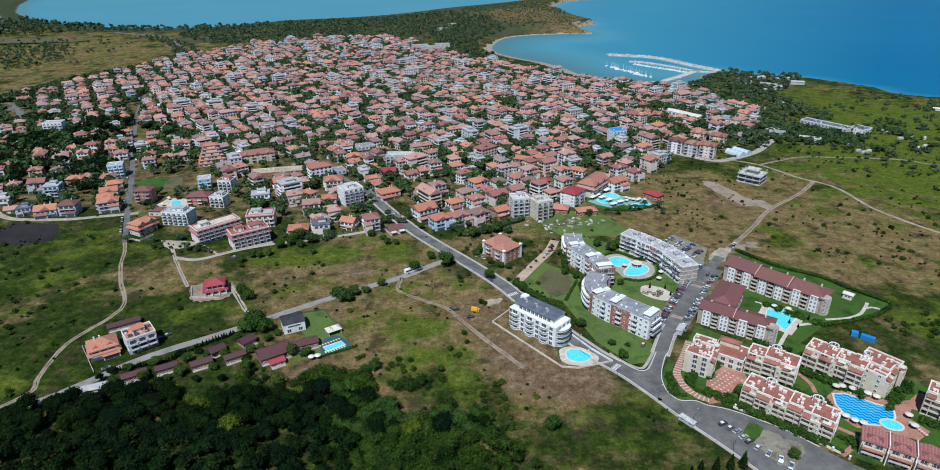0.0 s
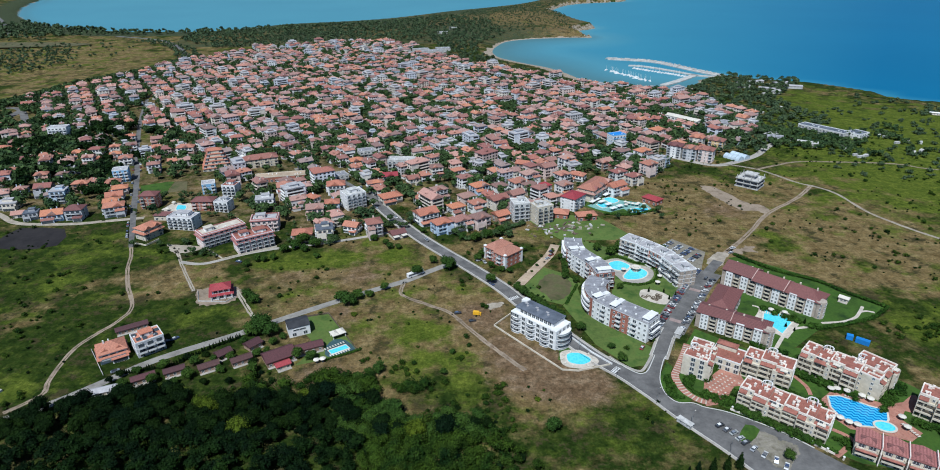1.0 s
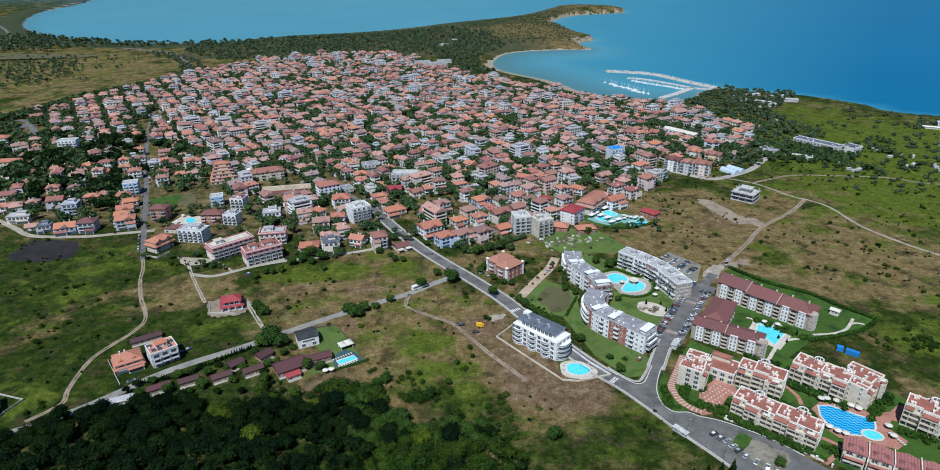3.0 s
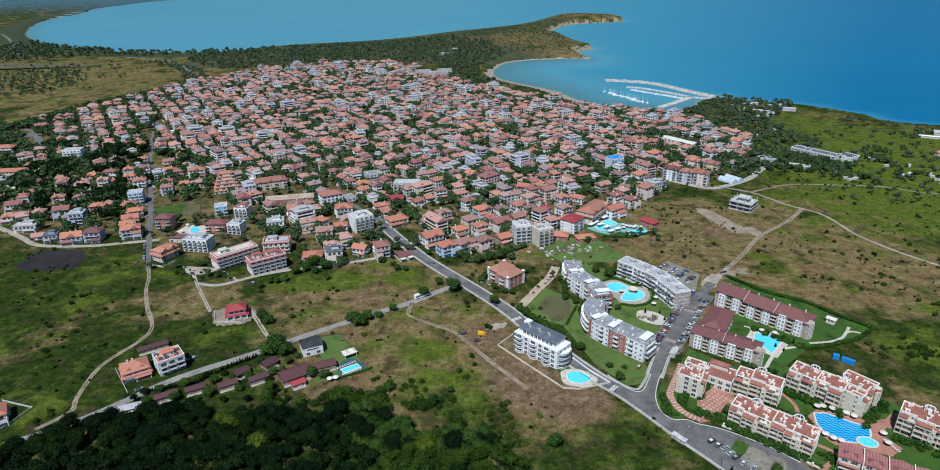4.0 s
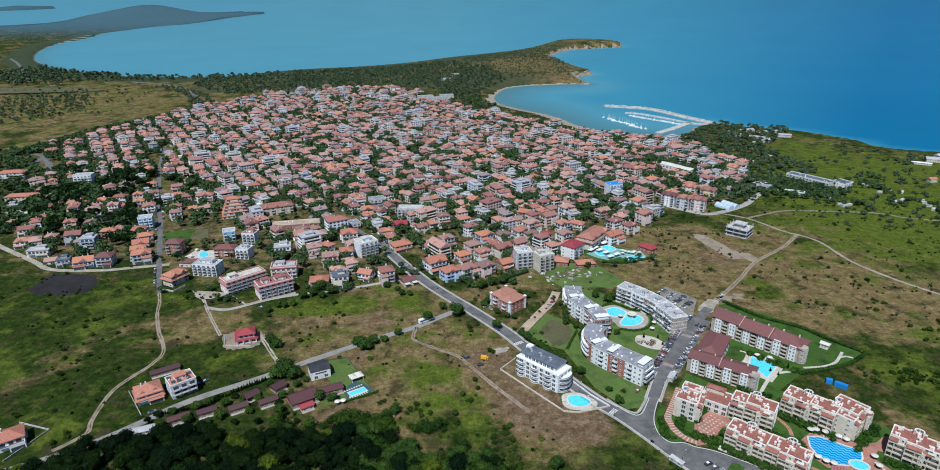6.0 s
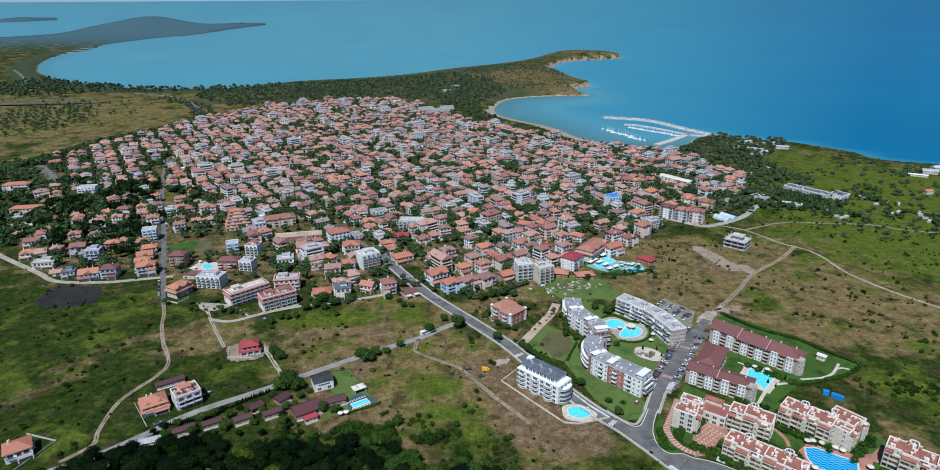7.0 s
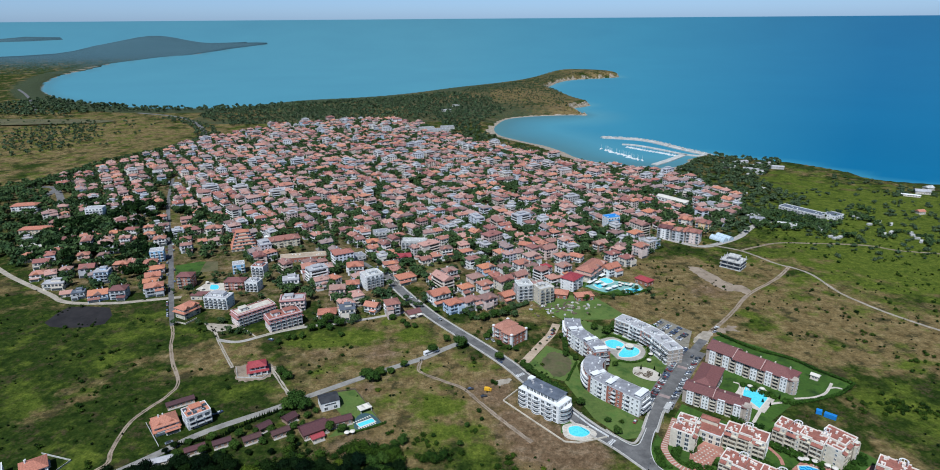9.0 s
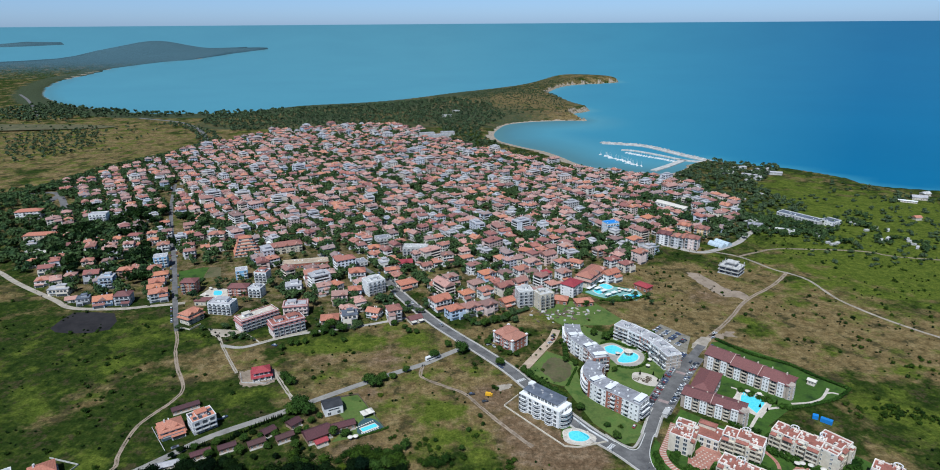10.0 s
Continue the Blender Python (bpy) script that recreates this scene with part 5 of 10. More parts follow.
def tree_proto(h, r, seed, leaf="leaf", cards=1000, size=0.34, conic=False, label="", low=False):
    """A tapered trunk with limbs, and a crown of leaf clumps with an uneven outline."""
    rng = np.random.default_rng(seed)
    lobes = [(0, 0, h * z, r * (1.05 - z)) for z in np.linspace(0.15, 0.95, 9)] if conic else low_lobes(rng, h, r, 6) if low else crown_lobes(rng, h, r, 7)
    bm = bmesh.new()

    def limb(a, b, ra, rb):
        a, b = Vector(a), Vector(b)
        q = (b - a).to_track_quat("Z", "Y").to_matrix()
        lo = [bm.verts.new(a + q @ Vector((ra * math.cos(t), ra * math.sin(t), 0))) for t in np.linspace(0, 2 * math.pi, 6)[:-1]]
        hi = [bm.verts.new(b + q @ Vector((rb * math.cos(t), rb * math.sin(t), 0))) for t in np.linspace(0, 2 * math.pi, 6)[:-1]]
        for i in range(5):
            bm.faces.new((lo[i], lo[(i + 1) % 5], hi[(i + 1) % 5], hi[i]))

    limb((0, 0, -0.3), (0, 0, h * 0.5), h * 0.035, h * 0.02)
    for x, y, z, q in lobes[1:6]:
        limb((0, 0, h * 0.34), (x * 0.8, y * 0.8, z), h * 0.016, h * 0.006)
    ob = new("tree", mesh_of(bm, "bark"))
    tagged(ob, label or "broad dark-green tree with a dense uneven crown", "tree", group="trees")
    v, f = leaf_cloud(rng, lobes, cards, size, len(lobes))
    me = bpy.data.meshes.new("crown")
    me.from_pydata(v, [], f)
    me.materials.append(M[leaf])
    part("crown", me, ob)
    return ob


# ---- blocks of flats ----
def plan_pose(cx, cy, yaw, z=None):
    return heap(None, cx, cy, yaw, z=z)


VENT = bmesh.new()
box(VENT, -0.5, -0.4, 0, 0.5, 0.4, 0.75)
VENT = mesh_of(VENT, "frame")


def flat_roof(parent, L, W, H, roof, edge, kerb=0.6, boxes=(), seed=0, label=""):
    """A parapeted flat roof with its covering, vents and roof boxes."""
    bm = bmesh.new()
    box(bm, -L / 2 + 0.3, -W / 2 + 0.3, H + 0.02, L / 2 - 0.3, W / 2 - 0.3, H + 0.14, 0)
    deck = part("roof", mesh_of(bm, roof), parent, label)
    bm = bmesh.new()
    a, b, t = L / 2 + 0.05, W / 2 + 0.05, 0.35
    loops = [[bm.verts.new((x, y, z)) for x, y in ((-p, -q), (p, -q), (p, q), (-p, q))] for p, q, z in ((a, b, H + 0.003), (a, b, H + kerb), (a - t, b - t, H + kerb), (a - t, b - t, H + 0.003))]
    for lo, hi in zip(loops, loops[1:] + loops[:1]):
        for i in range(4):
            bm.faces.new((lo[i], lo[(i + 1) % 4], hi[(i + 1) % 4], hi[i]))
    part("parapet", mesh_of(bm, edge), parent)
    rng = random.Random(seed)
    for _ in range(max(2, int(L * W / 90))):
        x, y = rng.uniform(-L * 0.42, L * 0.42), rng.uniform(-W * 0.3, W * 0.3)
        part("vent", VENT, deck, m=pose(x, y, H + 0.1, 0, 0, rng.choice((0, 90))))
    for x, y, l, w, h in boxes:
        bm = bmesh.new()
        prism(bm, [(x - l / 2, y - w / 2), (x + l / 2, y - w / 2), (x + l / 2, y + w / 2), (x - l / 2, y + w / 2)], H + 0.14, H + h)
        room = part("roof_room", mesh_of(bm, edge), parent)
        bm = bmesh.new()
        box(bm, x - l / 2 - 0.3, y - w / 2 - 0.3, H + h, x + l / 2 + 0.3, y + w / 2 + 0.3, H + h + 0.25)
        part("roof_slab", mesh_of(bm, roof), room)
        for u in spread(l, max(2, int(l / 3)), 1.2):
            part("window", WIN[(1.3, 1.4)], room, m=pose(x + u, y - w / 2 - 0.01, H + 0.6))


def storeys(parent, L, W, H, wall, floors, fh, trim=None):
    bm = bmesh.new()
    prism(bm, [(-L / 2, -W / 2), (L / 2, -W / 2), (L / 2, W / 2), (-L / 2, W / 2)], -1.0, H)
    part("wall", mesh_of(bm, wall), parent)
    if trim:
        for k in range(1, floors):
            bm = bmesh.new()
            box(bm, -L / 2 - 0.08, -W / 2 - 0.08, k * fh - 0.12, L / 2 + 0.08, W / 2 + 0.08, k * fh + 0.12)
            part("cornice", mesh_of(bm, trim), parent)


def white_flats(cx, cy, yaw):
    L, W, fh = 31.0, 13.0, 2.9
    ob = thing("apartment_block", "white five-storey apartment block with rounded balconies and slate roof", "apartment block", plan_pose(cx, cy, yaw))
    storeys(ob, L, W, 11.6, "white", 4, fh, "white")
    bm = bmesh.new()
    box(bm, -L / 2 + 2, -W / 2 + 2.2, 11.6, L / 2 - 3.5, W / 2 - 0.6, 14.2)
    upper = part("top_floor", mesh_of(bm, "white"), ob, "set-back white top floor")
    bm = bmesh.new()
    hip(bm, L - 5.5, W - 2.8, 14.3, 1.0, 0.5, cx=-0.75, cy=0.8)
    cover = part("roof", mesh_of(bm, "slate"), ob, "low slate-grey roof")
    for x in (-10, -3, 4):
        for x0, y0, l in ((x, 0.8, 0.9), (x + 1.8, -0.8, 0.5)):
            bm = bmesh.new()
            box(bm, x0 - l, y0 - 0.5, 14.6, x0 + l, y0 + 0.5, 15.55)
            part("skylight", mesh_of(bm, "grey"), cover, "pale grey skylight box")
    bm = bmesh.new()
    box(bm, -L / 2 + 0.6, W / 2 - 4.6, 11.6, -L / 2 + 4.2, W / 2 - 0.8, 15.4)
    part("stair_tower", mesh_of(bm, "white"), ob)
    for u in (-11.5, -1.5, 8.0):
        for k in range(4):
            part("balcony", balcony(6.0, 1.9, "rail", "white", True), ob, m=on_side(L, W, "front", u, k * fh + 0.15))
            part("window", WIN[(3.2, 2.2)], ob, m=on_side(L, W, "front", u, k * fh + 0.3))
    for u in (-15 + 0.6, -6.5, 3.5, 12.6):
        for k in range(4):
            part("window", WIN[(2.2, 2.1)], ob, m=on_side(L, W, "front", u, k * fh + 0.3))
    for k in range(4):
        part("balcony", balcony(11.0, 3.4, "rail", "white", True), ob, m=on_side(L, W, "right", 0, k * fh + 0.15))
        for u in (-3.2, 0.5, 4.0):
            part("window", WIN[(2.2, 2.1)], ob, m=on_side(L, W, "right", u, k * fh + 0.3))
        for u in (-4.5, -1.2, 2.1, 5.2):
            part("window", WIN[(1.3, 1.4)], ob, m=on_side(L, W, "left", u, k * fh + 0.8))
    for u in spread(L - 9, 8):
        part("window", WIN[(2.2, 2.1)], upper, m=on_side(L - 5.5, W - 4.4, "front", u, 11.8, 0.0))
    return ob


def ribbon(line, w0, w1, z0, z1, mats, top=0, side=0):
    """A closed band along a line, between two offsets to its left."""
    p = np.asarray(line, float)
    t = np.gradient(p, axis=0)
    t /= np.linalg.norm(t, axis=1)[:, None]
    nrm = np.stack([-t[:, 1], t[:, 0]], 1)
    bm = bmesh.new()
    rings = []
    for q, n in zip(p, nrm):
        rings.append([bm.verts.new((*(q + n * w), z)) for w, z in ((w0, z0), (w1, z0), (w1, z1), (w0, z1))])
    for a, b in zip(rings[:-1], rings[1:]):
        for k in range(4):
            bm.faces.new((a[k], a[(k + 1) % 4], b[(k + 1) % 4], b[k])).material_index = top if k == 2 else side
    bm.faces.new(rings[0][::-1]).material_index = side
    bm.faces.new(rings[-1]).material_index = side
    bmesh.ops.recalc_face_normals(bm, faces=bm.faces)
    return mesh_of(bm, *mats)


def curved_flats(pts, width, H, label, walls, floors=4):
    """Flats on a bent plan: one run of rooms, long balconies on the outer side, white stair heads on the roof."""
    line = catmull(pts, 6)
    step = np.r_[0, np.cumsum(np.linalg.norm(np.diff(line, axis=0), axis=1))]
    fh = H / floors
    ob = thing("apartment_block", label, "apartment block", Matrix.Translation((0, 0, 0)))

    def at(s):
        p = np.array([np.interp(s, step, line[:, k]) for k in (0, 1)])
        d = np.array([np.interp(s + 0.5, step, line[:, k]) - np.interp(s - 0.5, step, line[:, k]) for k in (0, 1)])
        return p, math.degrees(math.atan2(d[1], d[0]))

    total = step[-1]
    cut = np.linspace(0, total, len(walls) + 1)
    for k, wall in enumerate(walls):
        s = np.linspace(cut[k], cut[k + 1], 8)
        piece = np.array([at(v)[0] for v in s])
        part("wall", ribbon(piece, -width / 2, width / 2, -1.0, H, (wall,)), ob)
        part("roof", ribbon(piece, -width / 2 + 0.3, width / 2 - 0.3, H, H + 0.12, ("gravel",)), ob, "grey gravelled flat roof")
        for w0, w1 in ((-width / 2 - 0.05, -width / 2 + 0.3), (width / 2 - 0.3, width / 2 + 0.05)):
            part("parapet", ribbon(piece, w0, w1, H, H + 0.4, ("grey",)), ob)
        p, yaw = at(cut[k] + 0.5 if k else 3.0)
        if k in (2, 3) or (k and len(walls) < 4):
            bm = bmesh.new()
            box(bm, -1.7, -width * 0.40, H + 0.1, 1.7, width * 0.02, H + 1.9)
            box(bm, -2.1, -width * 0.47, H + 1.9, 2.1, width * 0.06, H + 2.1)
            box(bm, -1.5, width * 0.14, H + 0.1, 1.5, width * 0.42, H + 1.5)
            part("stair_head", mesh_of(bm, "white"), ob, "white roof pavilion", m=plan_pose(*p, yaw, 0))
            for u in (-1.2, 1.2):
                part("window", WIN[(1.3, 1.4)], ob, m=plan_pose(*p, yaw, 0) @ pose(u, -width * 0.40, H + 0.4))
        if wall == "brick" and k < 2:
            for f in range(1, floors):
                part("balcony", ribbon(piece[1:-1], -width / 2 - 1.5, -width / 2 - 0.01, f * fh - 0.15, f * fh + 0.85, ("white",)), ob)
    rv = random.Random(len(walls))
    for k in range(int(total / 3.4)):
        p, yaw = at(1.5 + k * 3.4)
        part("vent", VENT, ob, "pale roof vent", plan_pose(*p, yaw, 0) @ pose(rv.uniform(-1, 1), rv.uniform(-width * 0.36, width * 0.36), H + 0.12))
    count = int(total / 3.1)
    for k in range(count):
        s = (k + 0.5) * total / count
        p, yaw = at(s)
        m = plan_pose(*p, yaw, 0)
        for f in range(floors):
            size = (2.2, 2.1) if k % 3 == 0 else (1.3, 1.4)
            part("window", WIN[size], ob, m=m @ pose(0, -width / 2 - 0.02, f * fh + (0.3 if k % 3 == 0 else 0.8)))
            if k % 2 == 0:
                part("window", WIN[(2.2, 2.1)], ob, m=m @ pose(0, width / 2 + 0.02, f * fh + 0.3) @ pose(0, 0, 0, 0, 0, 180))
            if k % 3 == 0 and f:
                part("balcony", balcony(3.2, 1.4, "solid", "white"), ob, m=m @ pose(0, -width / 2 - 0.02, f * fh + 0.1))
    p, yaw = at(total - 0.01)
    for f in range(floors):
        for u in (-3, 2.5):
            part("window", WIN[(2.2, 2.1)], ob, m=plan_pose(*p, yaw, 0) @ pose(0.02, u, f * fh + 0.3) @ pose(0, 0, 0, 0, 0, 90))
        if f:
            part("balcony", balcony(round(width * 0.8, 1), 2.4 if f < floors - 1 else 1.4, "rail", "white"), ob, m=plan_pose(*p, yaw, 0) @ pose(0.02, 0, f * fh) @ pose(0, 0, 0, 0, 0, 90))
    bm = bmesh.new()
    box(bm, -4.2, -width * 0.38, H + 0.1, -0.6, width * 0.3, H + 2.1)
    box(bm, -4.6, -width * 0.44, H + 2.1, -0.2, width * 0.36, H + 2.3)
    part("stair_head", mesh_of(bm, "white"), ob, "white roof pavilion", m=plan_pose(*p, yaw, 0))
    return ob


def skirt(ob, L, W, z, mat, out=0.9, drop=0.9, inset=1.6):
    """A sloping tiled band round the top of a flat-roofed block."""
    bm = bmesh.new()
    rings = [[bm.verts.new((x * (L / 2 + d), y * (W / 2 + d), h)) for x, y in ((-1, -1), (1, -1), (1, 1), (-1, 1))] for d, h in ((out, z - drop), (out, z - drop + 0.15), (-inset, z + 0.75), (-inset, z - 0.2))]
    for lo, hi in zip(rings, rings[1:] + rings[:1]):
        for i in range(4):
            bm.faces.new((lo[i], lo[(i + 1) % 4], hi[(i + 1) % 4], hi[i]))
    bmesh.ops.recalc_face_normals(bm, faces=bm.faces)
    part("skirt_roof", mesh_of(bm, mat), ob, "red tiled skirt roof")


def garden_flats(cx, cy, yaw, L, W, H, wall, seed):
    floors, fh = 4, H / 4
    ob = thing("apartment_block", "white and pale-brown four-storey flats with grey flat roof", "apartment block", plan_pose(cx, cy, yaw), "garden flats")
    storeys(ob, L, W, H, wall, floors, fh, "white")
    flat_roof(ob, L, W, H, "grey", "white", 0.7, [(L * 0.15, 0, 4, 3.5, 2.4)], seed, "grey flat roof")
    for k in range(floors):
        for u in spread(L, 3, 2.6):
            if (k + int(u)) % 4:
                part("balcony", balcony(3.8, 1.6, "solid" if int(u) else "rail", "white"), ob, m=on_side(L, W, "front", u, k * fh + 0.1))
            part("window", WIN[(2.2, 2.1)], ob, m=on_side(L, W, "front", u, k * fh + 0.25))
        for s in ("right", "left"):
            for u in (-2.6, 2.6):
                part("window", WIN[(1.3, 1.4)], ob, m=on_side(L, W, s, u, k * fh + 0.8))
    return ob


def maroon_flats(cx, cy, yaw, L, W, label, tower=True, bays=3, H=9.8, rise=0.27):
    floors, fh = 4, H / 4
    ob = thing("apartment_block", label, "apartment block", plan_pose(cx, cy, yaw), "maroon-roofed flats")
    storeys(ob, L, W, H, "stone", floors, fh)
    n = max(1, bays)
    for k in range(n):
        l = L / n
        bm = bmesh.new()
        if k == n - 1:  # the last length ends in a hip
            hip(bm, l + W * 0.5, W, H + 0.1, W * rise, 0.8, cx=-L / 2 + l * (k + 0.5) - W * 0.25)
        else:
            hip(bm, l - 1.2, W, H + 0.1 + 0.55 * (n - 1 - k), W * rise, 0.8, gable=True, cx=-L / 2 + l * (k + 0.5), cy=-0.9 * (k % 2))
        part("roof", mesh_of(bm, "maroon"), ob, "maroon tiled roof")
        if k < n - 1:  # gable wall between two roof heights
            bm = bmesh.new()
            x1, z0, dy = -L / 2 + l * (k + 1) - 0.3, H + 0.1 + 0.55 * (n - 1 - k), -0.9 * (k % 2)
            v = [bm.verts.new((x, y + dy, z)) for x in (x1 - 0.35, x1) for y, z in ((-W / 2 - 0.7, H - 0.5), (W / 2 + 0.7, H - 0.5), (W / 2 + 0.7, z0 + 0.28), (0, z0 + W * rise + 0.32), (-W / 2 - 0.7, z0 + 0.28))]
            bm.faces.new(v[:5])
            bm.faces.new(v[5:])
            for i in range(5):
                bm.faces.new((v[i], v[(i + 1) % 5], v[5 + (i + 1) % 5], v[5 + i]))
            bmesh.ops.recalc_face_normals(bm, faces=bm.faces)
            part("gable_wall", mesh_of(bm, "rosewall"), ob, "pinkish gable wall with a coping")
    for k in range(n * 2):
        u = -L / 2 + (k + 0.5) * L / (2 * n)
        bm = bmesh.new()
        box(bm, u - 2.1, -W / 2 - 0.7, 0, u + 2.1, -W / 2 + 0.2, H + 0.5)
        bay = part("bay", mesh_of(bm, "white"), ob, "white rendered bay")
        for f in range(floors):
            for d in (-1.0, 1.0):
                part("window", WIN[(1.0, 1.5)], bay, m=on_side(L, W + 1.4, "front", u + d, f * fh + 0.6))
        for f in range(floors):
            v = u + L / (4 * n)
            if v < L / 2 - 1:
                part("balcony", balcony(3.4, 1.2, "solid", "cream"), ob, m=on_side(L, W, "front", v, f * fh + 0.1))
                part("window", WIN[(3.2, 2.2)], ob, m=on_side(L, W, "front", v, f * fh + 0.2))
        bm = bmesh.new()
        box(bm, u - 0.4, 1.2, H + 1.0, u + 0.4, 2.0, H + W * rise + 0.6)
        part("chimney", mesh_of(bm, "cream"), ob)
    for s in ("left", "right"):
        for f in range(floors):
            for u in (-4, 0, 4):
                part("window", WIN[(1.3, 1.4)], ob, m=on_side(L, W, s, u, f * fh + 0.7))
    if tower:
        bm = bmesh.new()
        pts = [(L / 2 + 3.0 * math.cos(a), -W / 2 + 2.5 + 3.0 * math.sin(a)) for a in np.linspace(0, 2 * math.pi, 15)[:-1]]
        prism(bm, pts, -0.5, H + 0.8)
        tower_ob = part("tower", mesh_of(bm, "stone"), ob, "round stone corner tower")
        for f in range(floors):
            for a in (-70, -20, 30):
                part("window", WIN[(1.0, 1.5)], tower_ob, m=pose(L / 2, -W / 2 + 2.5, f * fh + 0.7, 0, 0, a + 90) @ pose(0, -2.98, 0))
    return ob


def resort_block(cx, cy, yaw, L, W, seed, H=11.2, floors=4):
    """Cream flats with deep loggias, terracotta terraces at several levels in jogged parapets, chimneys and half-round pergolas."""
    rng = random.Random(seed)
    fh = H / floors
    ob = thing("resort_building", "cream resort building with terracotta roof terraces and pale parapets", "apartment block", plan_pose(cx, cy, yaw), "resort buildings")
    units = max(2, round(L / 6.4))
    l = L / units
    deep = 1.9
    for k in range(units):
        x0, x1 = -L / 2 + k * l, -L / 2 + (k + 1) * l - 0.01
        u = (x0 + x1) / 2
        push = (0.0, 1.5, 0.6)[(k + seed) % 3]
        top = H - (0.0, 0.0, 0.8)[(k + seed) % 3]
        yf = -W / 2 - push
        yb = yf + deep
        zt = top - fh  # the loggias end below the set-back top storey
        back = W / 2 + (0.7 if (k + seed) % 2 else 0.0)
        bm = bmesh.new()
        box(bm, x0, yb, -1, x1, back, top)
        part("wall", mesh_of(bm, "cream"), ob)
        pw = x0 + 0.28 + (x1 - x0 - 0.56) * rng.choice((0.36, 0.62))
        for w0, w1 in ((x0, x0 + 0.28), (x1 - 0.28, x1)):
            bm = bmesh.new()
            box(bm, w0, yf, -1, w1, yb - 0.002, zt + 0.9)
            part("side_wall", mesh_of(bm, "cream"), ob)
        for f in range(floors):
            bm = bmesh.new()  # floor and breastwork in one bent slab
            prof = ((yf + 0.03, -0.22), (yb - 0.002, -0.22), (yb - 0.002, 0), (yf + 0.16, 0), (yf + 0.16, 0.72), (yf + 0.03, 0.72))
            ends = [[bm.verts.new((x, y, z + f * fh)) for y, z in prof] for x in (x0 + 0.282, x1 - 0.282)]
            for i in range(6):
                bm.faces.new((ends[0][i], ends[0][(i + 1) % 6], ends[1][(i + 1) % 6], ends[1][i]))
            bm.faces.new(ends[0][::-1])
            bm.faces.new(ends[1])
            bmesh.ops.recalc_face_normals(bm, faces=bm.faces)
            part("balcony", mesh_of(bm, "cream"), ob)
        bm = bmesh.new()
        box(bm, pw - 0.2, yf + 0.18, -0.2, pw + 0.2, yf + 0.5, zt - 0.224)
        part("post", mesh_of(bm, "cream"), ob)
        for f in range(floors):
            part("window", WIN[(3.2, 2.2)], ob, m=pose(u - l * 0.19, yb - 0.01, f * fh + 0.25))
            part("window", WIN[(1.0, 1.5)], ob, m=pose(u + l * 0.3, yb - 0.01, f * fh + 0.8))
            part("window", WIN[(1.3, 1.4)], ob, m=pose(u - l * 0.1, back + 0.01, f * fh + 0.8, 0, 0, 180))
        bm = bmesh.new()  # tiled skirt above the third storey
        e0, e1 = (x0 + 0.3, x1 - 0.3) if k % 2 else (x0 + 0.3, u + 0.4)
        zs = zt + fh * 0.42
        v = [bm.verts.new(q) for q in ((e0, yb - 0.01, zs + 1.0), (e1, yb - 0.01, zs + 1.0), (e1, yf - 0.35, zs + 0.25), (e0, yf - 0.35, zs + 0.25))]
        w = [bm.verts.new((q.co.x, q.co.y, q.co.z - 0.22)) for q in v]
        bm.faces.new(v[::-1])
        bm.faces.new(w)
        for i in range(4):
            bm.faces.new((v[i], v[(i + 1) % 4], w[(i + 1) % 4], w[i]))
        bmesh.ops.recalc_face_normals(bm, faces=bm.faces)
        part("skirt_roof", mesh_of(bm, "terrace"), ob, "tiled skirt roof")
        # one tiled roof deck, with pale parapets along its stepped edges
        bm = bmesh.new()
        box(bm, x0 + 0.004, yb + 0.3, top + 0.004, x1 - 0.004, back - 0.3, top + 0.1)
        part("roof_terrace", mesh_of(bm, "terrace"), ob, "terracotta roof terrace")
        hgt = 0.65
        edges = [(x0, yb, top, x1, yb + 0.5), (x0, back - 0.5, top, x1, back)]
        if k == 0 or top > H - 0.1 and (k + seed) % 3 == 0:
            edges.append((x0, yb + 0.502, top, x0 + 0.5, back - 0.502))
        if k == units - 1:
            edges.append((x1 - 0.5, yb + 0.502, top, x1, back - 0.502))
        stub = (back - yb) * rng.uniform(0.28, 0.45)
        if k % 2:
            edges += [(u - 0.25, back - stub, top + 0.1, u + 0.25, back - 0.502), (u + 0.252, back - stub, top + 0.1, u + l * 0.3, back - stub + 0.5)]
        else:
            edges += [(u - 0.25, yb + 0.502, top + 0.1, u + 0.25, yb + stub), (u - l * 0.3, yb + stub - 0.5, top + 0.1, u - 0.252, yb + stub)]
        for ex0, ey0, ez0, ex1, ey1 in edges:
            bm = bmesh.new()
            box(bm, ex0, ey0, ez0, ex1, ey1, top + hgt)
            part("parapet", mesh_of(bm, "parapet"), ob, "pale parapet")
        for _ in range(3):
            px, py = rng.uniform(x0 + 0.9, x1 - 0.9), rng.uniform(yb + 1.2, back - 1.2)
            lx, ly = rng.choice(((0.45, 0.45), (0.75, 0.4), (0.4, 0.75)))
            bm = bmesh.new()
            box(bm, px - lx, py - ly, top + 0.1, px + lx, py + ly, top + 1.25)
            box(bm, px - lx - 0.1, py - ly - 0.1, top + 1.25, px + lx + 0.1, py + ly + 0.1, top + 1.4)
            part("chimney", mesh_of(bm, "parapet"), ob, "pale capped chimney")
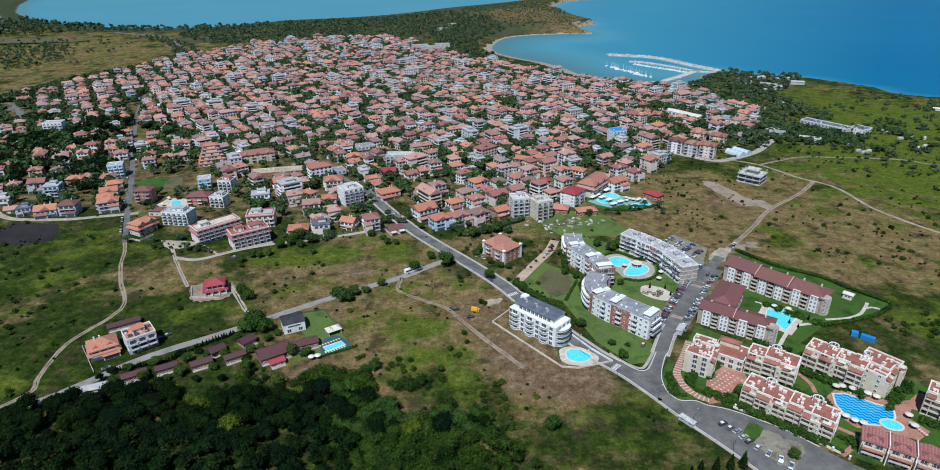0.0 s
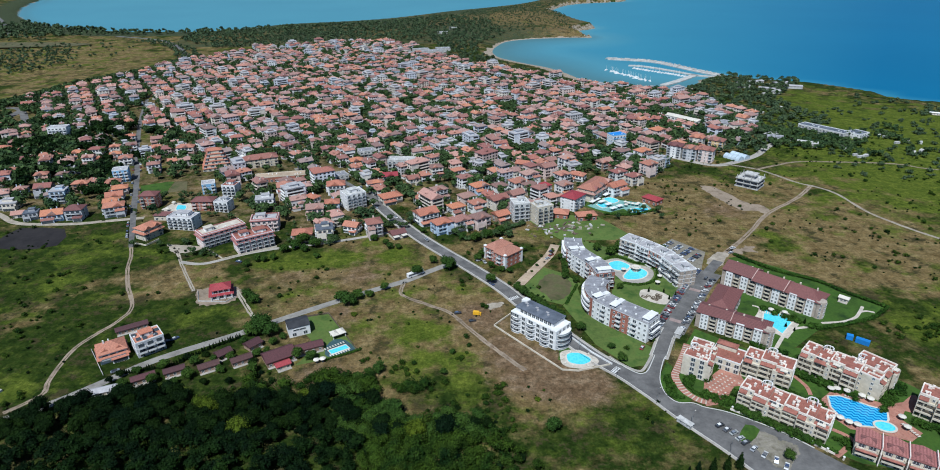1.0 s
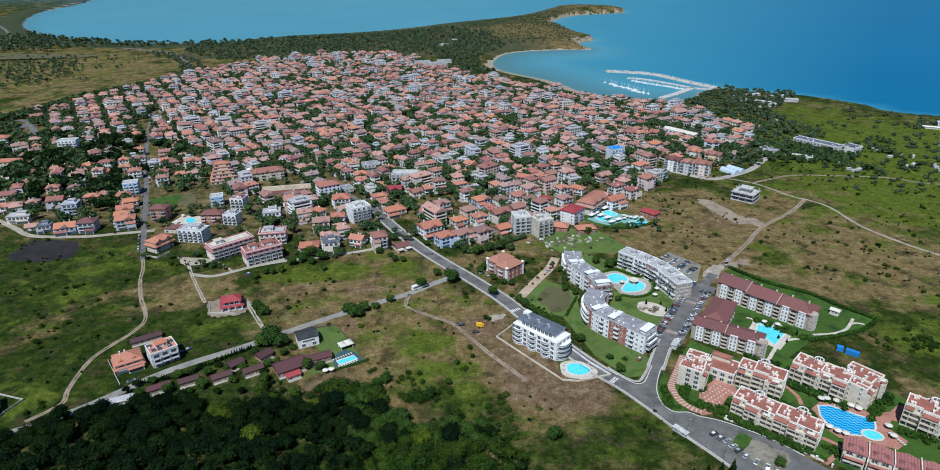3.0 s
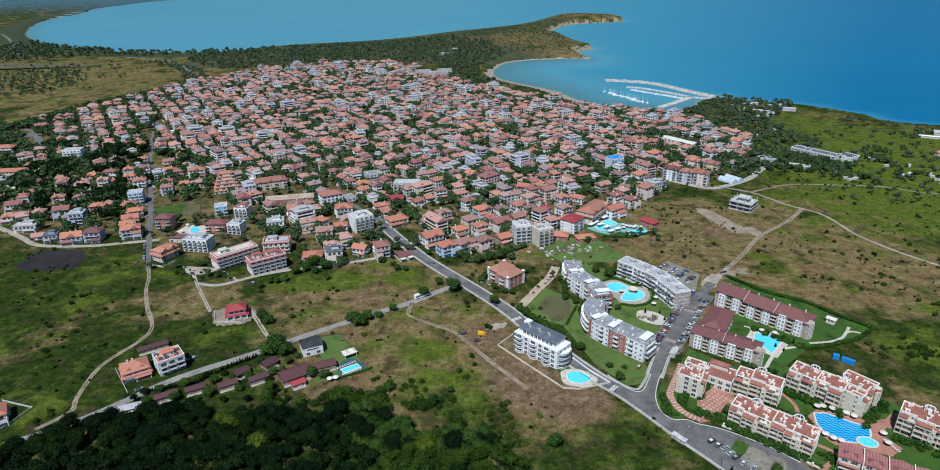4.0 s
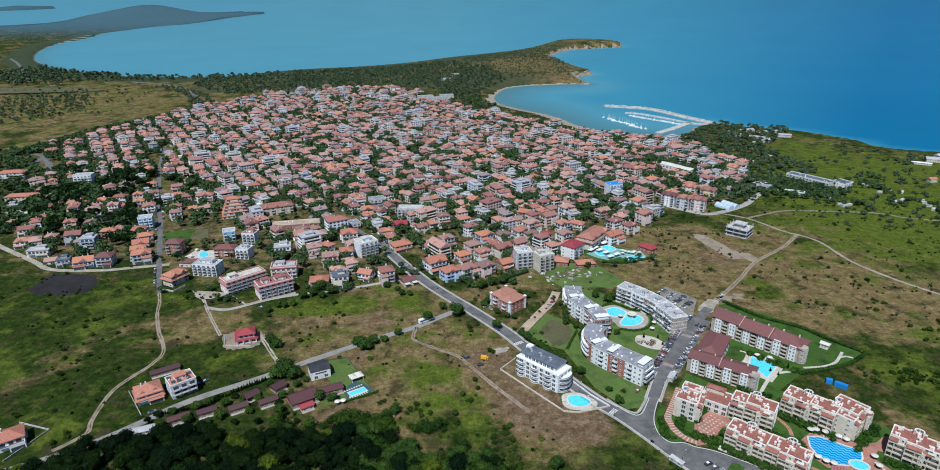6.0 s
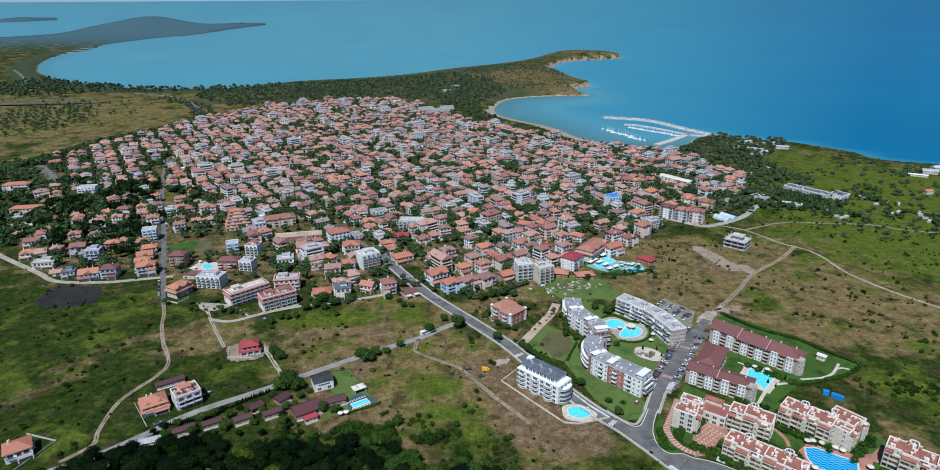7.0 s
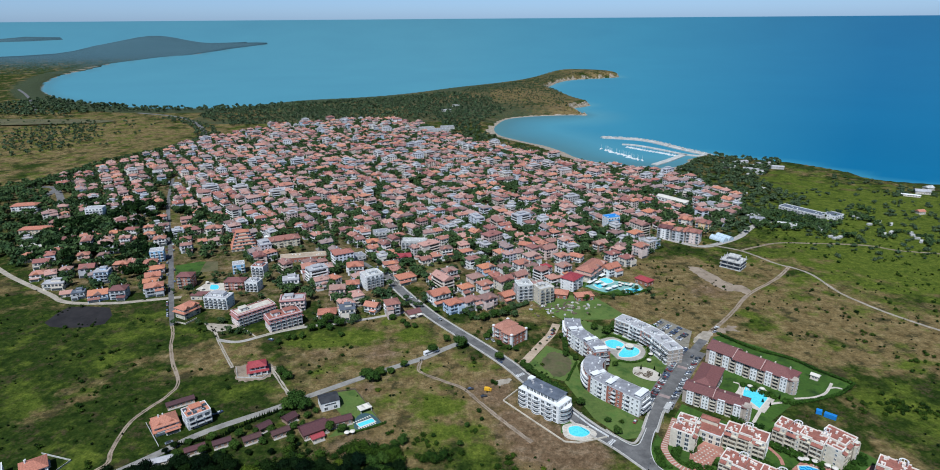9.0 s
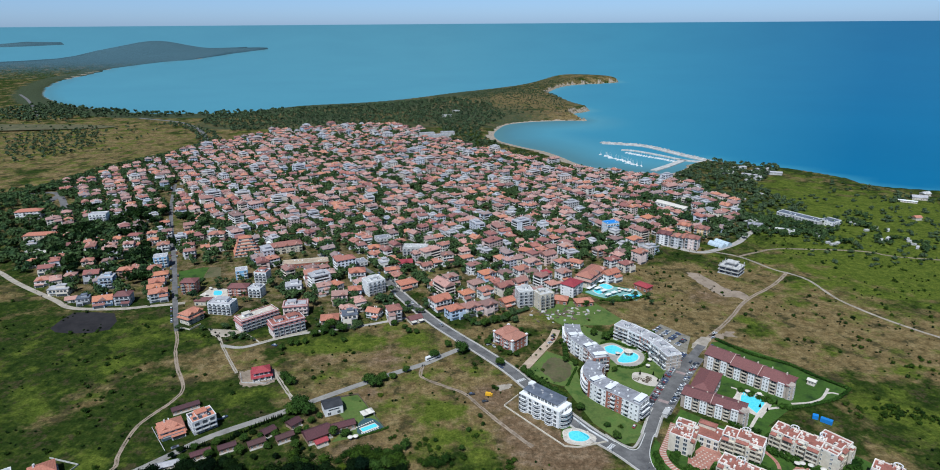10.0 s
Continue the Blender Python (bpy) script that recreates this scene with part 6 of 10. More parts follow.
        if k % 3 == 1:
            bm = bmesh.new()
            cx0, cy0 = u, back - 2.4
            ring = [(math.cos(a), math.sin(a)) for a in np.linspace(-0.4, math.pi + 0.4, 12)]
            for (ca0, sa0), (ca1, sa1) in zip(ring[:-1], ring[1:]):
                prism(bm, [(cx0 + 1.8 * ca0, cy0 + 1.8 * sa0), (cx0 + 1.8 * ca1, cy0 + 1.8 * sa1), (cx0 + 2.25 * ca1, cy0 + 2.25 * sa1), (cx0 + 2.25 * ca0, cy0 + 2.25 * sa0)], top + 2.4, top + 2.75)
            for a in (0.0, 0.8, 1.57, 2.3, 3.14):
                px, py = cx0 + 2.02 * math.cos(a), cy0 + 2.02 * math.sin(a)
                box(bm, px - 0.15, py - 0.15, top, px + 0.15, py + 0.15, top + 2.4)
            bmesh.ops.remove_doubles(bm, verts=bm.verts, dist=0.0005)
            part("pergola", mesh_of(bm, "white"), ob, "white half-round pergola")
        if k % 3 == 2:  # a tall bay beside the loggias, and a pale awning over the terrace
            bm = bmesh.new()
            box(bm, x0 - 1.1, yf - 0.5, -0.5, x0 + 1.3, yf + 0.9, zt + 1.5)
            pier = part("pier", mesh_of(bm, "cream"), ob, "projecting bay")
            for f in range(floors - 1):
                part("window", WIN[(1.0, 1.5)], pier, m=pose(x0 + 0.1, yf - 0.51, f * fh + 0.7))
            bm = bmesh.new()
            box(bm, u - 1.6, yf + 0.1, zt + fh * 0.78, u + 1.6, yb + 0.1, zt + fh * 0.78 + 0.1)
            part("awning", mesh_of(bm, "canvas"), ob, "pale canvas awning")
    for s in ("left", "right"):
        for f in range(floors):
            for u in (-W * 0.12, W * 0.25):
                part("window", WIN[(2.2, 2.1) if W < 12 else (1.3, 1.4)], ob, m=on_side(L, W, s, u, f * fh + 0.8))
    return ob


def row_villas(cx, cy, yaw, n):
    for k in range(n):
        x = cx + math.cos(radians(yaw)) * (k - (n - 1) / 2) * 9.4
        y = cy + math.sin(radians(yaw)) * (k - (n - 1) / 2) * 9.4
        ob = thing("terraced_villa", "cream three-storey villa with a red tiled roof and balconies", "villa", plan_pose(x, y, yaw), "villas by the pool")
        L, W = 8.6, 9.0
        storeys(ob, L, W, 7.6, "cream", 3, 2.6, "cream")
        bm = bmesh.new()
        hip(bm, L, W, 7.75, 1.1, 0.4, gable=True)
        part("roof", mesh_of(bm, "rose"), ob, "red tiled roof")
        bm = bmesh.new()
        box(bm, L / 2 + 0.42, -W / 2 - 1.8, -0.5, L / 2 + 0.78, W / 2 + 0.3, 6.0)
        box(bm, L / 2 + 0.42, -W / 2 - 0.5, 6.0, L / 2 + 0.78, W / 2 + 0.3, 9.1)
        part("party_wall", mesh_of(bm, "parapet"), ob, "pale party wall rising above the roof")
        bm = bmesh.new()
        slope = 1.1 / (W / 2 + 0.4)
        v_ = [bm.verts.new((px, py, 7.75 + 1.1 + slope * py + dz)) for dz in (0.0, 0.1) for px, py in ((-2.9, -4.0), (2.9, -4.0), (2.9, -0.5), (-2.9, -0.5))]
        for q in CUBE:
            bm.faces.new([v_[i] for i in q])
        bmesh.ops.recalc_face_normals(bm, faces=bm.faces)
        part("roof_panel", mesh_of(bm, "maroon"), ob, "darker tiled panel of the roof")
        for f in (0, 1, 2):
            for u in (-2, 2):
                part("window", WIN[(2.2, 2.1)], ob, m=on_side(L, W, "front", u, f * 2.6 + 0.2))
            if f:
                part("balcony", balcony(7.6, 1.6, "solid", "cream"), ob, m=on_side(L, W, "front", 0, f * 2.6))
        bm = bmesh.new()
        hip(bm, 7.8, 2.0, 5.2, 0.6, 0.1, cy=-W / 2 - 1.4)
        part("skirt_roof", mesh_of(bm, "terrace"), ob, "tiled skirt roof")


def hipped_flats(name, label, cx, cy, yaw, L, W, H, floors, wall, roof, category="apartment block", gables=0, bal="solid", trim=None, rise=0.24):
    fh = H / floors
    ob = thing(name, label, category, plan_pose(cx, cy, yaw))
    storeys(ob, L, W, H, wall, floors, fh, trim)
    bm = bmesh.new()
    hip(bm, L, W, H + 0.12, W * rise, 0.7)
    part("roof", mesh_of(bm, roof), ob)
    for k in range(gables):
        u = -L / 2 + (k + 0.5) * L / gables
        bm = bmesh.new()
        hip(bm, 3.6, W * 0.55, H + 0.4, 1.9, 0.3, gable=True, cx=u, cy=-W * 0.26)
        part("dormer", mesh_of(bm, roof), ob)
    cols = max(2, int(L / 4.2))
    for f in range(floors):
        for k, u in enumerate(spread(L, cols, 2.2)):
            if k % 2 == 0 and f:
                part("balcony", balcony(3.4, 1.3, bal, trim or wall), ob, m=on_side(L, W, "front", u, f * fh + 0.05))
            part("window", WIN[(2.2, 2.1)] if k % 2 == 0 else WIN[(1.3, 1.4)], ob, m=on_side(L, W, "front", u, f * fh + (0.2 if k % 2 == 0 else 0.8)))
        for s in ("left", "right"):
            for u in spread(W, max(2, int(W / 5)), 2.2):
                part("window", WIN[(1.3, 1.4)], ob, m=on_side(L, W, s, u, f * fh + 0.8))
    return ob


def flat_block(name, label, cx, cy, yaw, L, W, H, floors, wall, roof="grey", edge="white", category="apartment block", boxes=(), bal="solid"):
    fh = H / floors
    ob = thing(name, label, category, plan_pose(cx, cy, yaw))
    storeys(ob, L, W, H, wall, floors, fh, edge)
    flat_roof(ob, L, W, H, roof, edge, 0.7, boxes, int(L * 10))
    cols = max(2, int(L / 4.0))
    for f in range(floors):
        for k, u in enumerate(spread(L, cols, 2.2)):
            if f:
                part("balcony", balcony(3.2, 1.3, bal, edge), ob, m=on_side(L, W, "front", u, f * fh + 0.05))
            part("window", WIN[(2.2, 2.1)], ob, m=on_side(L, W, "front", u, f * fh + 0.2))
        for s in ("left", "right"):
            for u in spread(W, max(2, int(W / 5)), 2.2):
                part("window", WIN[(1.3, 1.4)], ob, m=on_side(L, W, s, u, f * fh + 0.8))
    return ob


# ---- the estate beside the main road ----
white_flats(36.9, 282.4, -43.9)
def twin_flats(cx, cy, yaw, L, W, H, floors):
    """Brick flats of two staggered wings, each under its own hipped roof with white corner gables."""
    ob = thing("apartment_block", "three-storey pink brick flats under two orange hipped roofs", "apartment block", plan_pose(cx, cy, yaw))
    fh = H / floors
    for k, push in enumerate((0.0, -1.6)):
        x0, x1 = (-L / 2, -0.002) if k == 0 else (0.002, L / 2)
        y0, y1 = -W / 2 + push, W / 2 + push
        u = (x0 + x1) / 2
        bm = bmesh.new()
        box(bm, x0, y0, -1, x1, y1, H)
        wing = part("wing", mesh_of(bm, "brick"), ob)
        for f in range(1, floors):
            bm = bmesh.new()
            box(bm, x0 - (0.06 if k == 0 else 0), y0 - 0.06, f * fh - 0.12, x1 + (0.06 if k else 0), y0 - 0.003, f * fh + 0.12)
            part("string_course", mesh_of(bm, "pink"), wing, "pale string course")
        bm = bmesh.new()
        hip(bm, x1 - x0, W, H + 0.12, 3.6, 0.6, cx=u, cy=push)
        part("roof", mesh_of(bm, "clay"), ob, "orange tiled hipped roof")
        for gx, gy in ((x0, y0), (x1, y0), (x0, y1), (x1, y1)):
            if abs(gx) < 0.1:
                continue
            sx, sy = math.copysign(1.2, gx), math.copysign(1.2, gy - push)
            bm = bmesh.new()
            box(bm, min(gx - sx, gx + sx * 0.3), min(gy - sy, gy + sy * 0.3), -1, max(gx - sx, gx + sx * 0.3), max(gy - sy, gy + sy * 0.3), H + 0.9)
            turret = part("corner_bay", mesh_of(bm, "white"), ob, "white corner bay")
            bm = bmesh.new()
            hip(bm, 1.6, 1.6, H + 0.92, 0.9, 0.2, cx=gx - sx * 0.35, cy=gy - sy * 0.35)
            part("cap", mesh_of(bm, "white"), turret)
        for f in range(floors):
            for v in spread(x1 - x0, 3, 2.2):
                part("window", WIN[(1.3, 1.4)], ob, m=pose(u + v, y0 - 0.01, f * fh + 0.8))
                part("window", WIN[(1.3, 1.4)], ob, m=pose(u - v, y1 + 0.01, f * fh + 0.8, 0, 0, 180))
            if f:
                part("balcony", balcony(3.4, 1.3, "solid", "white"), ob, m=pose(u, y0, f * fh + 0.05))
            for v in spread(W, 4, 2.2):
                if k:
                    part("window", WIN[(1.3, 1.4)], ob, m=pose(x1 + 0.01, v + push, f * fh + 0.8, 0, 0, 90))
                else:
                    part("window", WIN[(1.3, 1.4)], ob, m=pose(x0 - 0.01, v + push, f * fh + 0.8, 0, 0, -90))
    return ob


twin_flats(22.0, 373.5, -47, 21, 16.5, 9.0, 3)
curved_flats([(70, 382), (69, 372), (70.5, 362), (75, 353), (80, 343), (82.5, 331)], 12, 11.5, "curved four-storey brick and white flats with grey roofs", ["brick", "white", "brick"])
curved_flats([(78, 324), (73, 316), (72.5, 306), (77, 298), (84, 290.5), (91, 283.5), (97.5, 277)], 12.5, 12.0, "curved brick and white flats with white roof pavilions", ["brick", "brick", "white", "brick", "white"])
for x, y, a, l, wl in ((111, 380, -45, 13, "stone"), (119, 370.5, -52, 12, "white"), (125.6, 360.5, -60, 12.5, "brick"), (129.8, 349.4, -70, 11, "white"), (133, 339, -74, 11, "stone")):
    garden_flats(x, y, a, l, 11.5, 11.0, wl, int(x))
maroon_flats(181.8, 321.0, -46.0, 57, 14.5, "long four-storey flats with stone walls, white bays and maroon roof", True, 3)
maroon_flats(143.4, 283.6, -34.5, 37, 12.0, "four-storey flats with white bays and maroon roof beside a pool", True, 2, 9.0, 0.17)
ob = thing("apartment_wing", "low maroon-roofed wing of stone flats", "apartment block", plan_pose(145.6, 303.4, 56))
storeys(ob, 30, 13.5, 8.6, "stone", 3, 2.9)
bm = bmesh.new()
hip(bm, 30, 13.5, 9.3, 3.6, 0.7)
part("roof", mesh_of(bm, "maroon"), ob, "maroon tiled roof")
for s, us in (("front", spread(26, 6)), ("back", spread(26, 6))):
    put_windows(ob, 30, 13.5, s, us, (0.7, 3.6, 6.4), (1.3, 1.4))
resort_block(114.0, 250.4, 55, 18, 11.5, 1)
resort_block(145.0, 243.0, -36, 22, 11, 2)
resort_block(139.4, 213.8, -41, 38, 11.5, 3, 10.0)
resort_block(175.8, 243.6, -45, 26, 11.5, 4)
resort_block(191.5, 236.5, 38, 18, 15, 5)
resort_block(213.0, 209.5, -42, 28, 11.5, 6)
row_villas(176.0, 185.0, -32, 4)
ob = thing("resort_link", "low cream link building with terracotta terraces", "building", plan_pose(129.5, 254.0, -36))
storeys(ob, 15, 13, 6.2, "cream", 2, 3.1, "white")
flat_roof(ob, 15, 13, 6.2, "terrace", "white", 0.7, label="terracotta roof terrace")
bm = bmesh.new()
box(bm, -6.5, 2.5, 6.3, 3.0, 6.3, 9.0)
hip(bm, 9.5, 3.8, 9.1, 0.9, 0.4, cx=-1.75, cy=4.4, mat=1)
part("stair_head", mesh_of(bm, "cream", "terrace"), ob)
put_windows(ob, 15, 13, "front", spread(15, 4), (0.4, 3.5), (2.2, 2.1))


# ---- the town ----
KEEP_OUT = []  # x, y, radius of places that houses and trees leave free
STREETS = [catmull(p, 3) for p in (
    [(-150, 576), (-123, 541), (-82, 487), (-69, 460), (-41, 414)],
    [(-246, 398), (-258, 424), (-280, 472), (-320, 560), (-360, 643), (-420, 775), (-470, 900)],
    [(-262, 452), (-314, 441), (-356, 443), (-384, 461), (-442, 499), (-479, 527)])]


def near_street(x, y):
    return np.min([away(s, x, y) for s in STREETS], axis=0)


rng_t = random.Random(11)
TA = radians(122)  # the run of most streets
sites = []
ca, sa = math.cos(TA), math.sin(TA)
row = -900.0
k_row = 0
while row < 1500:
    row += 14.5 if k_row % 2 else 20.5
    k_row += 1
    u = -1300.0
    while u < 1900:
        u += rng_t.uniform(12.5, 17.5)
        x, y = u * ca - row * sa, u * sa + row * ca
        x, y = x + rng_t.uniform(-2, 2), y + rng_t.uniform(-2, 2)
        sites.append((x, y))
sites = np.array(sites)
sites = sites[inside(TOWN, sites[:, 0], sites[:, 1])]
shore_gap = land_height(sites[:, 0], sites[:, 1])[2]
sites = sites[(shore_gap > 50) | (sites[:, 1] < 850)]
WEST_WOOD = [(-675, 1038), (-668, 945), (-611, 847), (-536, 758), (-527, 696), (-532, 660), (-515, 617), (-480, 560), (-900, 560), (-900, 1038)]
sites = sites[~inside(WEST_WOOD, sites[:, 0], sites[:, 1])]
sites = sites[np.argsort(sites[:, 1])]


def keep(x, y, r):
    KEEP_OUT.append((x, y, r))


# ---- hotels and larger buildings of the town's edge ----
h = flat_block("hotel", "pink four-storey hotel wing with cream roof and red tiled skirts", -183.5, 408.5, 43, 32, 13, 10.5, 4, "pink", "tilepave", "white", "hotel", [(-8, 1, 6, 5, 2.6)], "rail")
skirt(h, 32, 13, 10.9, "rose", 0.7, 0.6, 1.0)
skirt(h, 32, 13, 8.0, "rose", 1.1, 0.4, -0.1)
h = flat_block("hotel", "pink four-storey hotel with red tiled skirts and terraces", -156.0, 396.5, 34, 26, 12.5, 11.0, 4, "pink", "terrace", "white", "hotel", [(-6, 1, 6, 5, 2.6), (5, 1, 8, 6, 2.2)], "rail")
skirt(h, 26, 12.5, 11.4, "rose", 0.7, 0.6, 1.0)
skirt(h, 26, 12.5, 8.3, "rose", 1.1, 0.4, -0.1)
h = flat_block("hotel", "pink and cream hotel block with solar panels on the roof", -157.0, 428.5, 10, 20, 13, 9.6, 3, "pink", "grey", "pink", "hotel", [(-3, 1, 7, 5, 2.4)])
skirt(h, 20, 13, 10.0, "rose", 0.7, 0.6, 1.0)
h = hipped_flats("guest_house", "cream three-storey guest house with an orange tiled roof", -241.0, 417.0, 62, 15, 11, 8.6, 3, "cream", "orange", "guest house", 2, "rail", "cream")
skirt(h, 15, 11, 6.2, "orange", 1.6, 0.7, -0.1)
flat_block("guest_house", "grey-white four-storey guest house with roof terrace", -221.0, 433.5, -10, 21, 12, 9.8, 4, "white", "grey", "white", "guest house", [(0, 1, 11, 6, 2.6)], "rail")
hipped_flats("hotel", "tall white hotel with a crimson roof", 83.5, 466.0, 50, 17, 13, 10.6, 4, "white", "redroof", "hotel", 0, "rail", "white")
h = hipped_flats("hotel", "long cream hotel with orange tiled roofs beside pools", 106.0, 492.0, 53, 34, 15, 10.6, 4, "cream", "roof", "hotel", 3, "rail", "white")
skirt(h, 34, 15, 8.2, "roof", 1.8, 0.7, -0.1)
flat_block("apartment_block", "unfinished grey and white five-storey block", 38.0, 442.5, 12, 13, 12, 15.0, 5, "concrete", "concrete", "white", "apartment block", [(1, 1, 5, 5, 2.6)], "rail")
flat_block("apartment_block", "cream five-storey block under construction with open windows", 54.5, 438.0, 25, 14, 12, 14.0, 5, "cream", "concrete", "cream", "apartment block", [(-2, 1, 6, 4, 2.4)], "rail")
hipped_flats("restaurant", "low restaurant with an orange tiled roof", 69.5, 447.5, -15, 15, 10, 4.0, 1, "brick", "orange", "restaurant")
hipped_flats("restaurant", "low brown restaurant with an orange tiled roof", 90.0, 442.0, 10, 15, 9, 4.0, 1, "brick", "orange", "restaurant")
hipped_flats("pool_house", "low pool house with a red tiled roof", 151.0, 474.0, -50, 14, 9, 4.2, 1, "brick", "redroof", "pool house")
for x, y, a, l, w_, h, fl, wl, rf_ in ((208, 600, -35, 14, 12, 12.5, 5, "wall_white", "maroon"), (221, 591, -35, 13, 12, 12.0, 4, "wall_grey", "roof"), (234, 584, -32, 14, 12, 12.5, 4, "wall_pink", "roof"), (258, 622, -35, 15, 12, 11, 4, "ochre", "roof"), (244, 640, -35, 14, 11, 9.5, 3, "wall_cream", "orange")):
    hipped_flats("apartment_block", "tall pastel apartment block with balconies at the town's edge", x, y, a, l, w_, h, fl, wl, rf_, gables=2, bal="rail", trim="white")
    keep(x, y, 12)
flat_block("apartment_block", "white apartment block with a bright blue top floor", 157, 640, 20, 16, 12, 13, 4, "white", "blue", "skyblue")
flat_block("apartment_block", "pale blue apartment house with white balconies", -324.0, 542.0, 20, 13, 11, 11.5, 4, "skyblue", "grey", "white")
hipped_flats("hotel", "long cream hotel with two orange tiled roofs", -208.0, 584.0, 24, 32, 14, 8.6, 3, "cream", "roof", "hotel", 3, "solid", "cream")
flat_block("market_hall", "low market hall with a brownish flat roof", -176.0, 541.0, 12, 46, 12, 4.6, 1, "brick", "tanpave", "cream", "hall")
flat_block("workshop", "grey metal-roofed workshop in the town", -122.5, 537.0, 30, 17, 12, 5.6, 2, "concrete", "gravel", "concrete", "building")
hipped_flats("school", "long two-storey school with an orange tiled roof", -506.0, 633.0, 8, 34, 11, 6.4, 2, "cream", "orange", "school")
hipped_flats("school", "three-storey white school wing with an orange roof", -582.0, 727.0, 14, 30, 12, 8.6, 3, "white", "orange", "school")
flat_block("market_hall", "low white hall with a pale canvas roof", -474.0, 577.0, 15, 24, 14, 4.6, 1, "white", "canvas", "white", "hall")
flat_block("apartment_block", "tall blue-roofed concrete block in the town", -106.0, 604.0, 20, 16, 12, 9.0, 3, "concrete", "gravel", "concrete", "apartment block")
ob = thing("hotel", "stepped cream hotel with orange-tiled terraces on each storey", "hotel", plan_pose(-249.3, 577.9, 22))
for k in range(6):
    l_k, w_k, y_k = 26 - 2.6 * k, 19 - 2.0 * k, 1.0 * k
    bm = bmesh.new()
    box(bm, -l_k / 2, y_k - w_k / 2, 2.9 * k - (1.0 if k == 0 else 0), l_k / 2, y_k + w_k / 2, 2.9 * (k + 1))
    tier = part("storey_wall", mesh_of(bm, "cream"), ob)
    for u in spread(l_k, max(2, 6 - k), 1.8):
        part("window", WIN[(2.2, 2.1)], tier, m=pose(u, y_k - w_k / 2 - 0.01, 2.9 * k + 0.2))
    bm = bmesh.new()
    hip(bm, l_k, w_k, 2.9 * (k + 1), 0.7 if k < 5 else 2.0, 0.45, cy=y_k)
    part("skirt_roof", mesh_of(bm, "orange"), ob, "orange tiled skirt roof")
    if k:
        for u in spread(l_k + 2, max(2, 5 - k), 1.8):
            part("balcony", balcony(2.4, 1.2, "rail", "white"), ob, m=pose(u, y_k - w_k / 2 - 0.02, 2.9 * k + 0.35))
flat_block("apartment_block", "sky-blue three-storey town house with white balconies", -230.7, 509.2, 20, 11, 10, 9, 3, "skyblue", "grey", "white")
flat_block("apartment_block", "white five-storey block with terraced balconies", -97.0, 472.0, 33, 17, 14, 13, 5, "white", "concrete", "white", boxes=[(0, 0, 8, 6, 2.8)], bal="rail")
flat_block("school", "long concrete building with bare window bands", -66.0, 568.0, -5, 26, 12, 10.5, 3, "concrete", "concrete", "concrete", "building", bal="rail")
flat_block("apartment_block", "white five-storey slab block among trees", -469, 689, 10, 20, 12, 15, 5, "white", "grey", "white")
for x, y, r in ((-183, 408, 20), (-156, 397, 17), (-157, 429, 14), (-241, 417, 14), (-221, 434, 14), (84, 466, 12), (106, 492, 20), (38, 442, 11), (54, 438, 11), (69, 447, 11), (90, 442, 11), (151, 474, 10), (128, 466, 24),
                (157, 640, 12), (-324, 542, 11), (-249, 578, 18), (-231, 509, 8), (-97, 472, 12), (-66, 568, 15), (-469, 689, 14), (-208, 584, 20), (-176, 541, 24), (-122, 537, 11), (-506, 633, 18), (-582, 727, 18), (-474, 577, 15), (-106, 604, 11), (-258, 525, 26), (-242, 470, 18), (-205, 450, 14)):
    keep(x, y, r)

hipped_flats("guest_house", "tall maroon-roofed guest house beside the town street", -266.5, 476.0, 2, 13, 11, 11.5, 4, "brick", "maroon", "guest house", 0, "rail", "cream")
hipped_flats("restaurant", "long dining hall with a maroon tiled roof", -240.0, 450.0, -3, 22, 8, 4.2, 1, "cream", "maroon", "restaurant")
hipped_flats("guest_house", "brown three-storey guest house with long balconies", -220.0, 471.0, 0, 17, 11, 8.0, 3, "brick", "maroon", "guest house", 0, "solid", "pink")
flat_block("town_house", "white three-storey house with a roof room", -202.5, 467.0, -10, 12, 10, 8.6, 3, "white", "grey", "white", "house", [(1, 1, 5, 4, 2.3)], "rail")
flat_block("town_house", "white four-storey house with red terraces", -207.0, 499.0, -8, 12, 11, 11.0, 4, "white", "terrace", "white", "house", [(0, 1, 6, 5, 2.4)], "rail")
for x, y, r in ((-266, 476, 11), (-240, 450, 13), (-220, 471, 11), (-202, 467, 9), (-207, 499, 9), (-275, 522, 24)):
    keep(x, y, r)

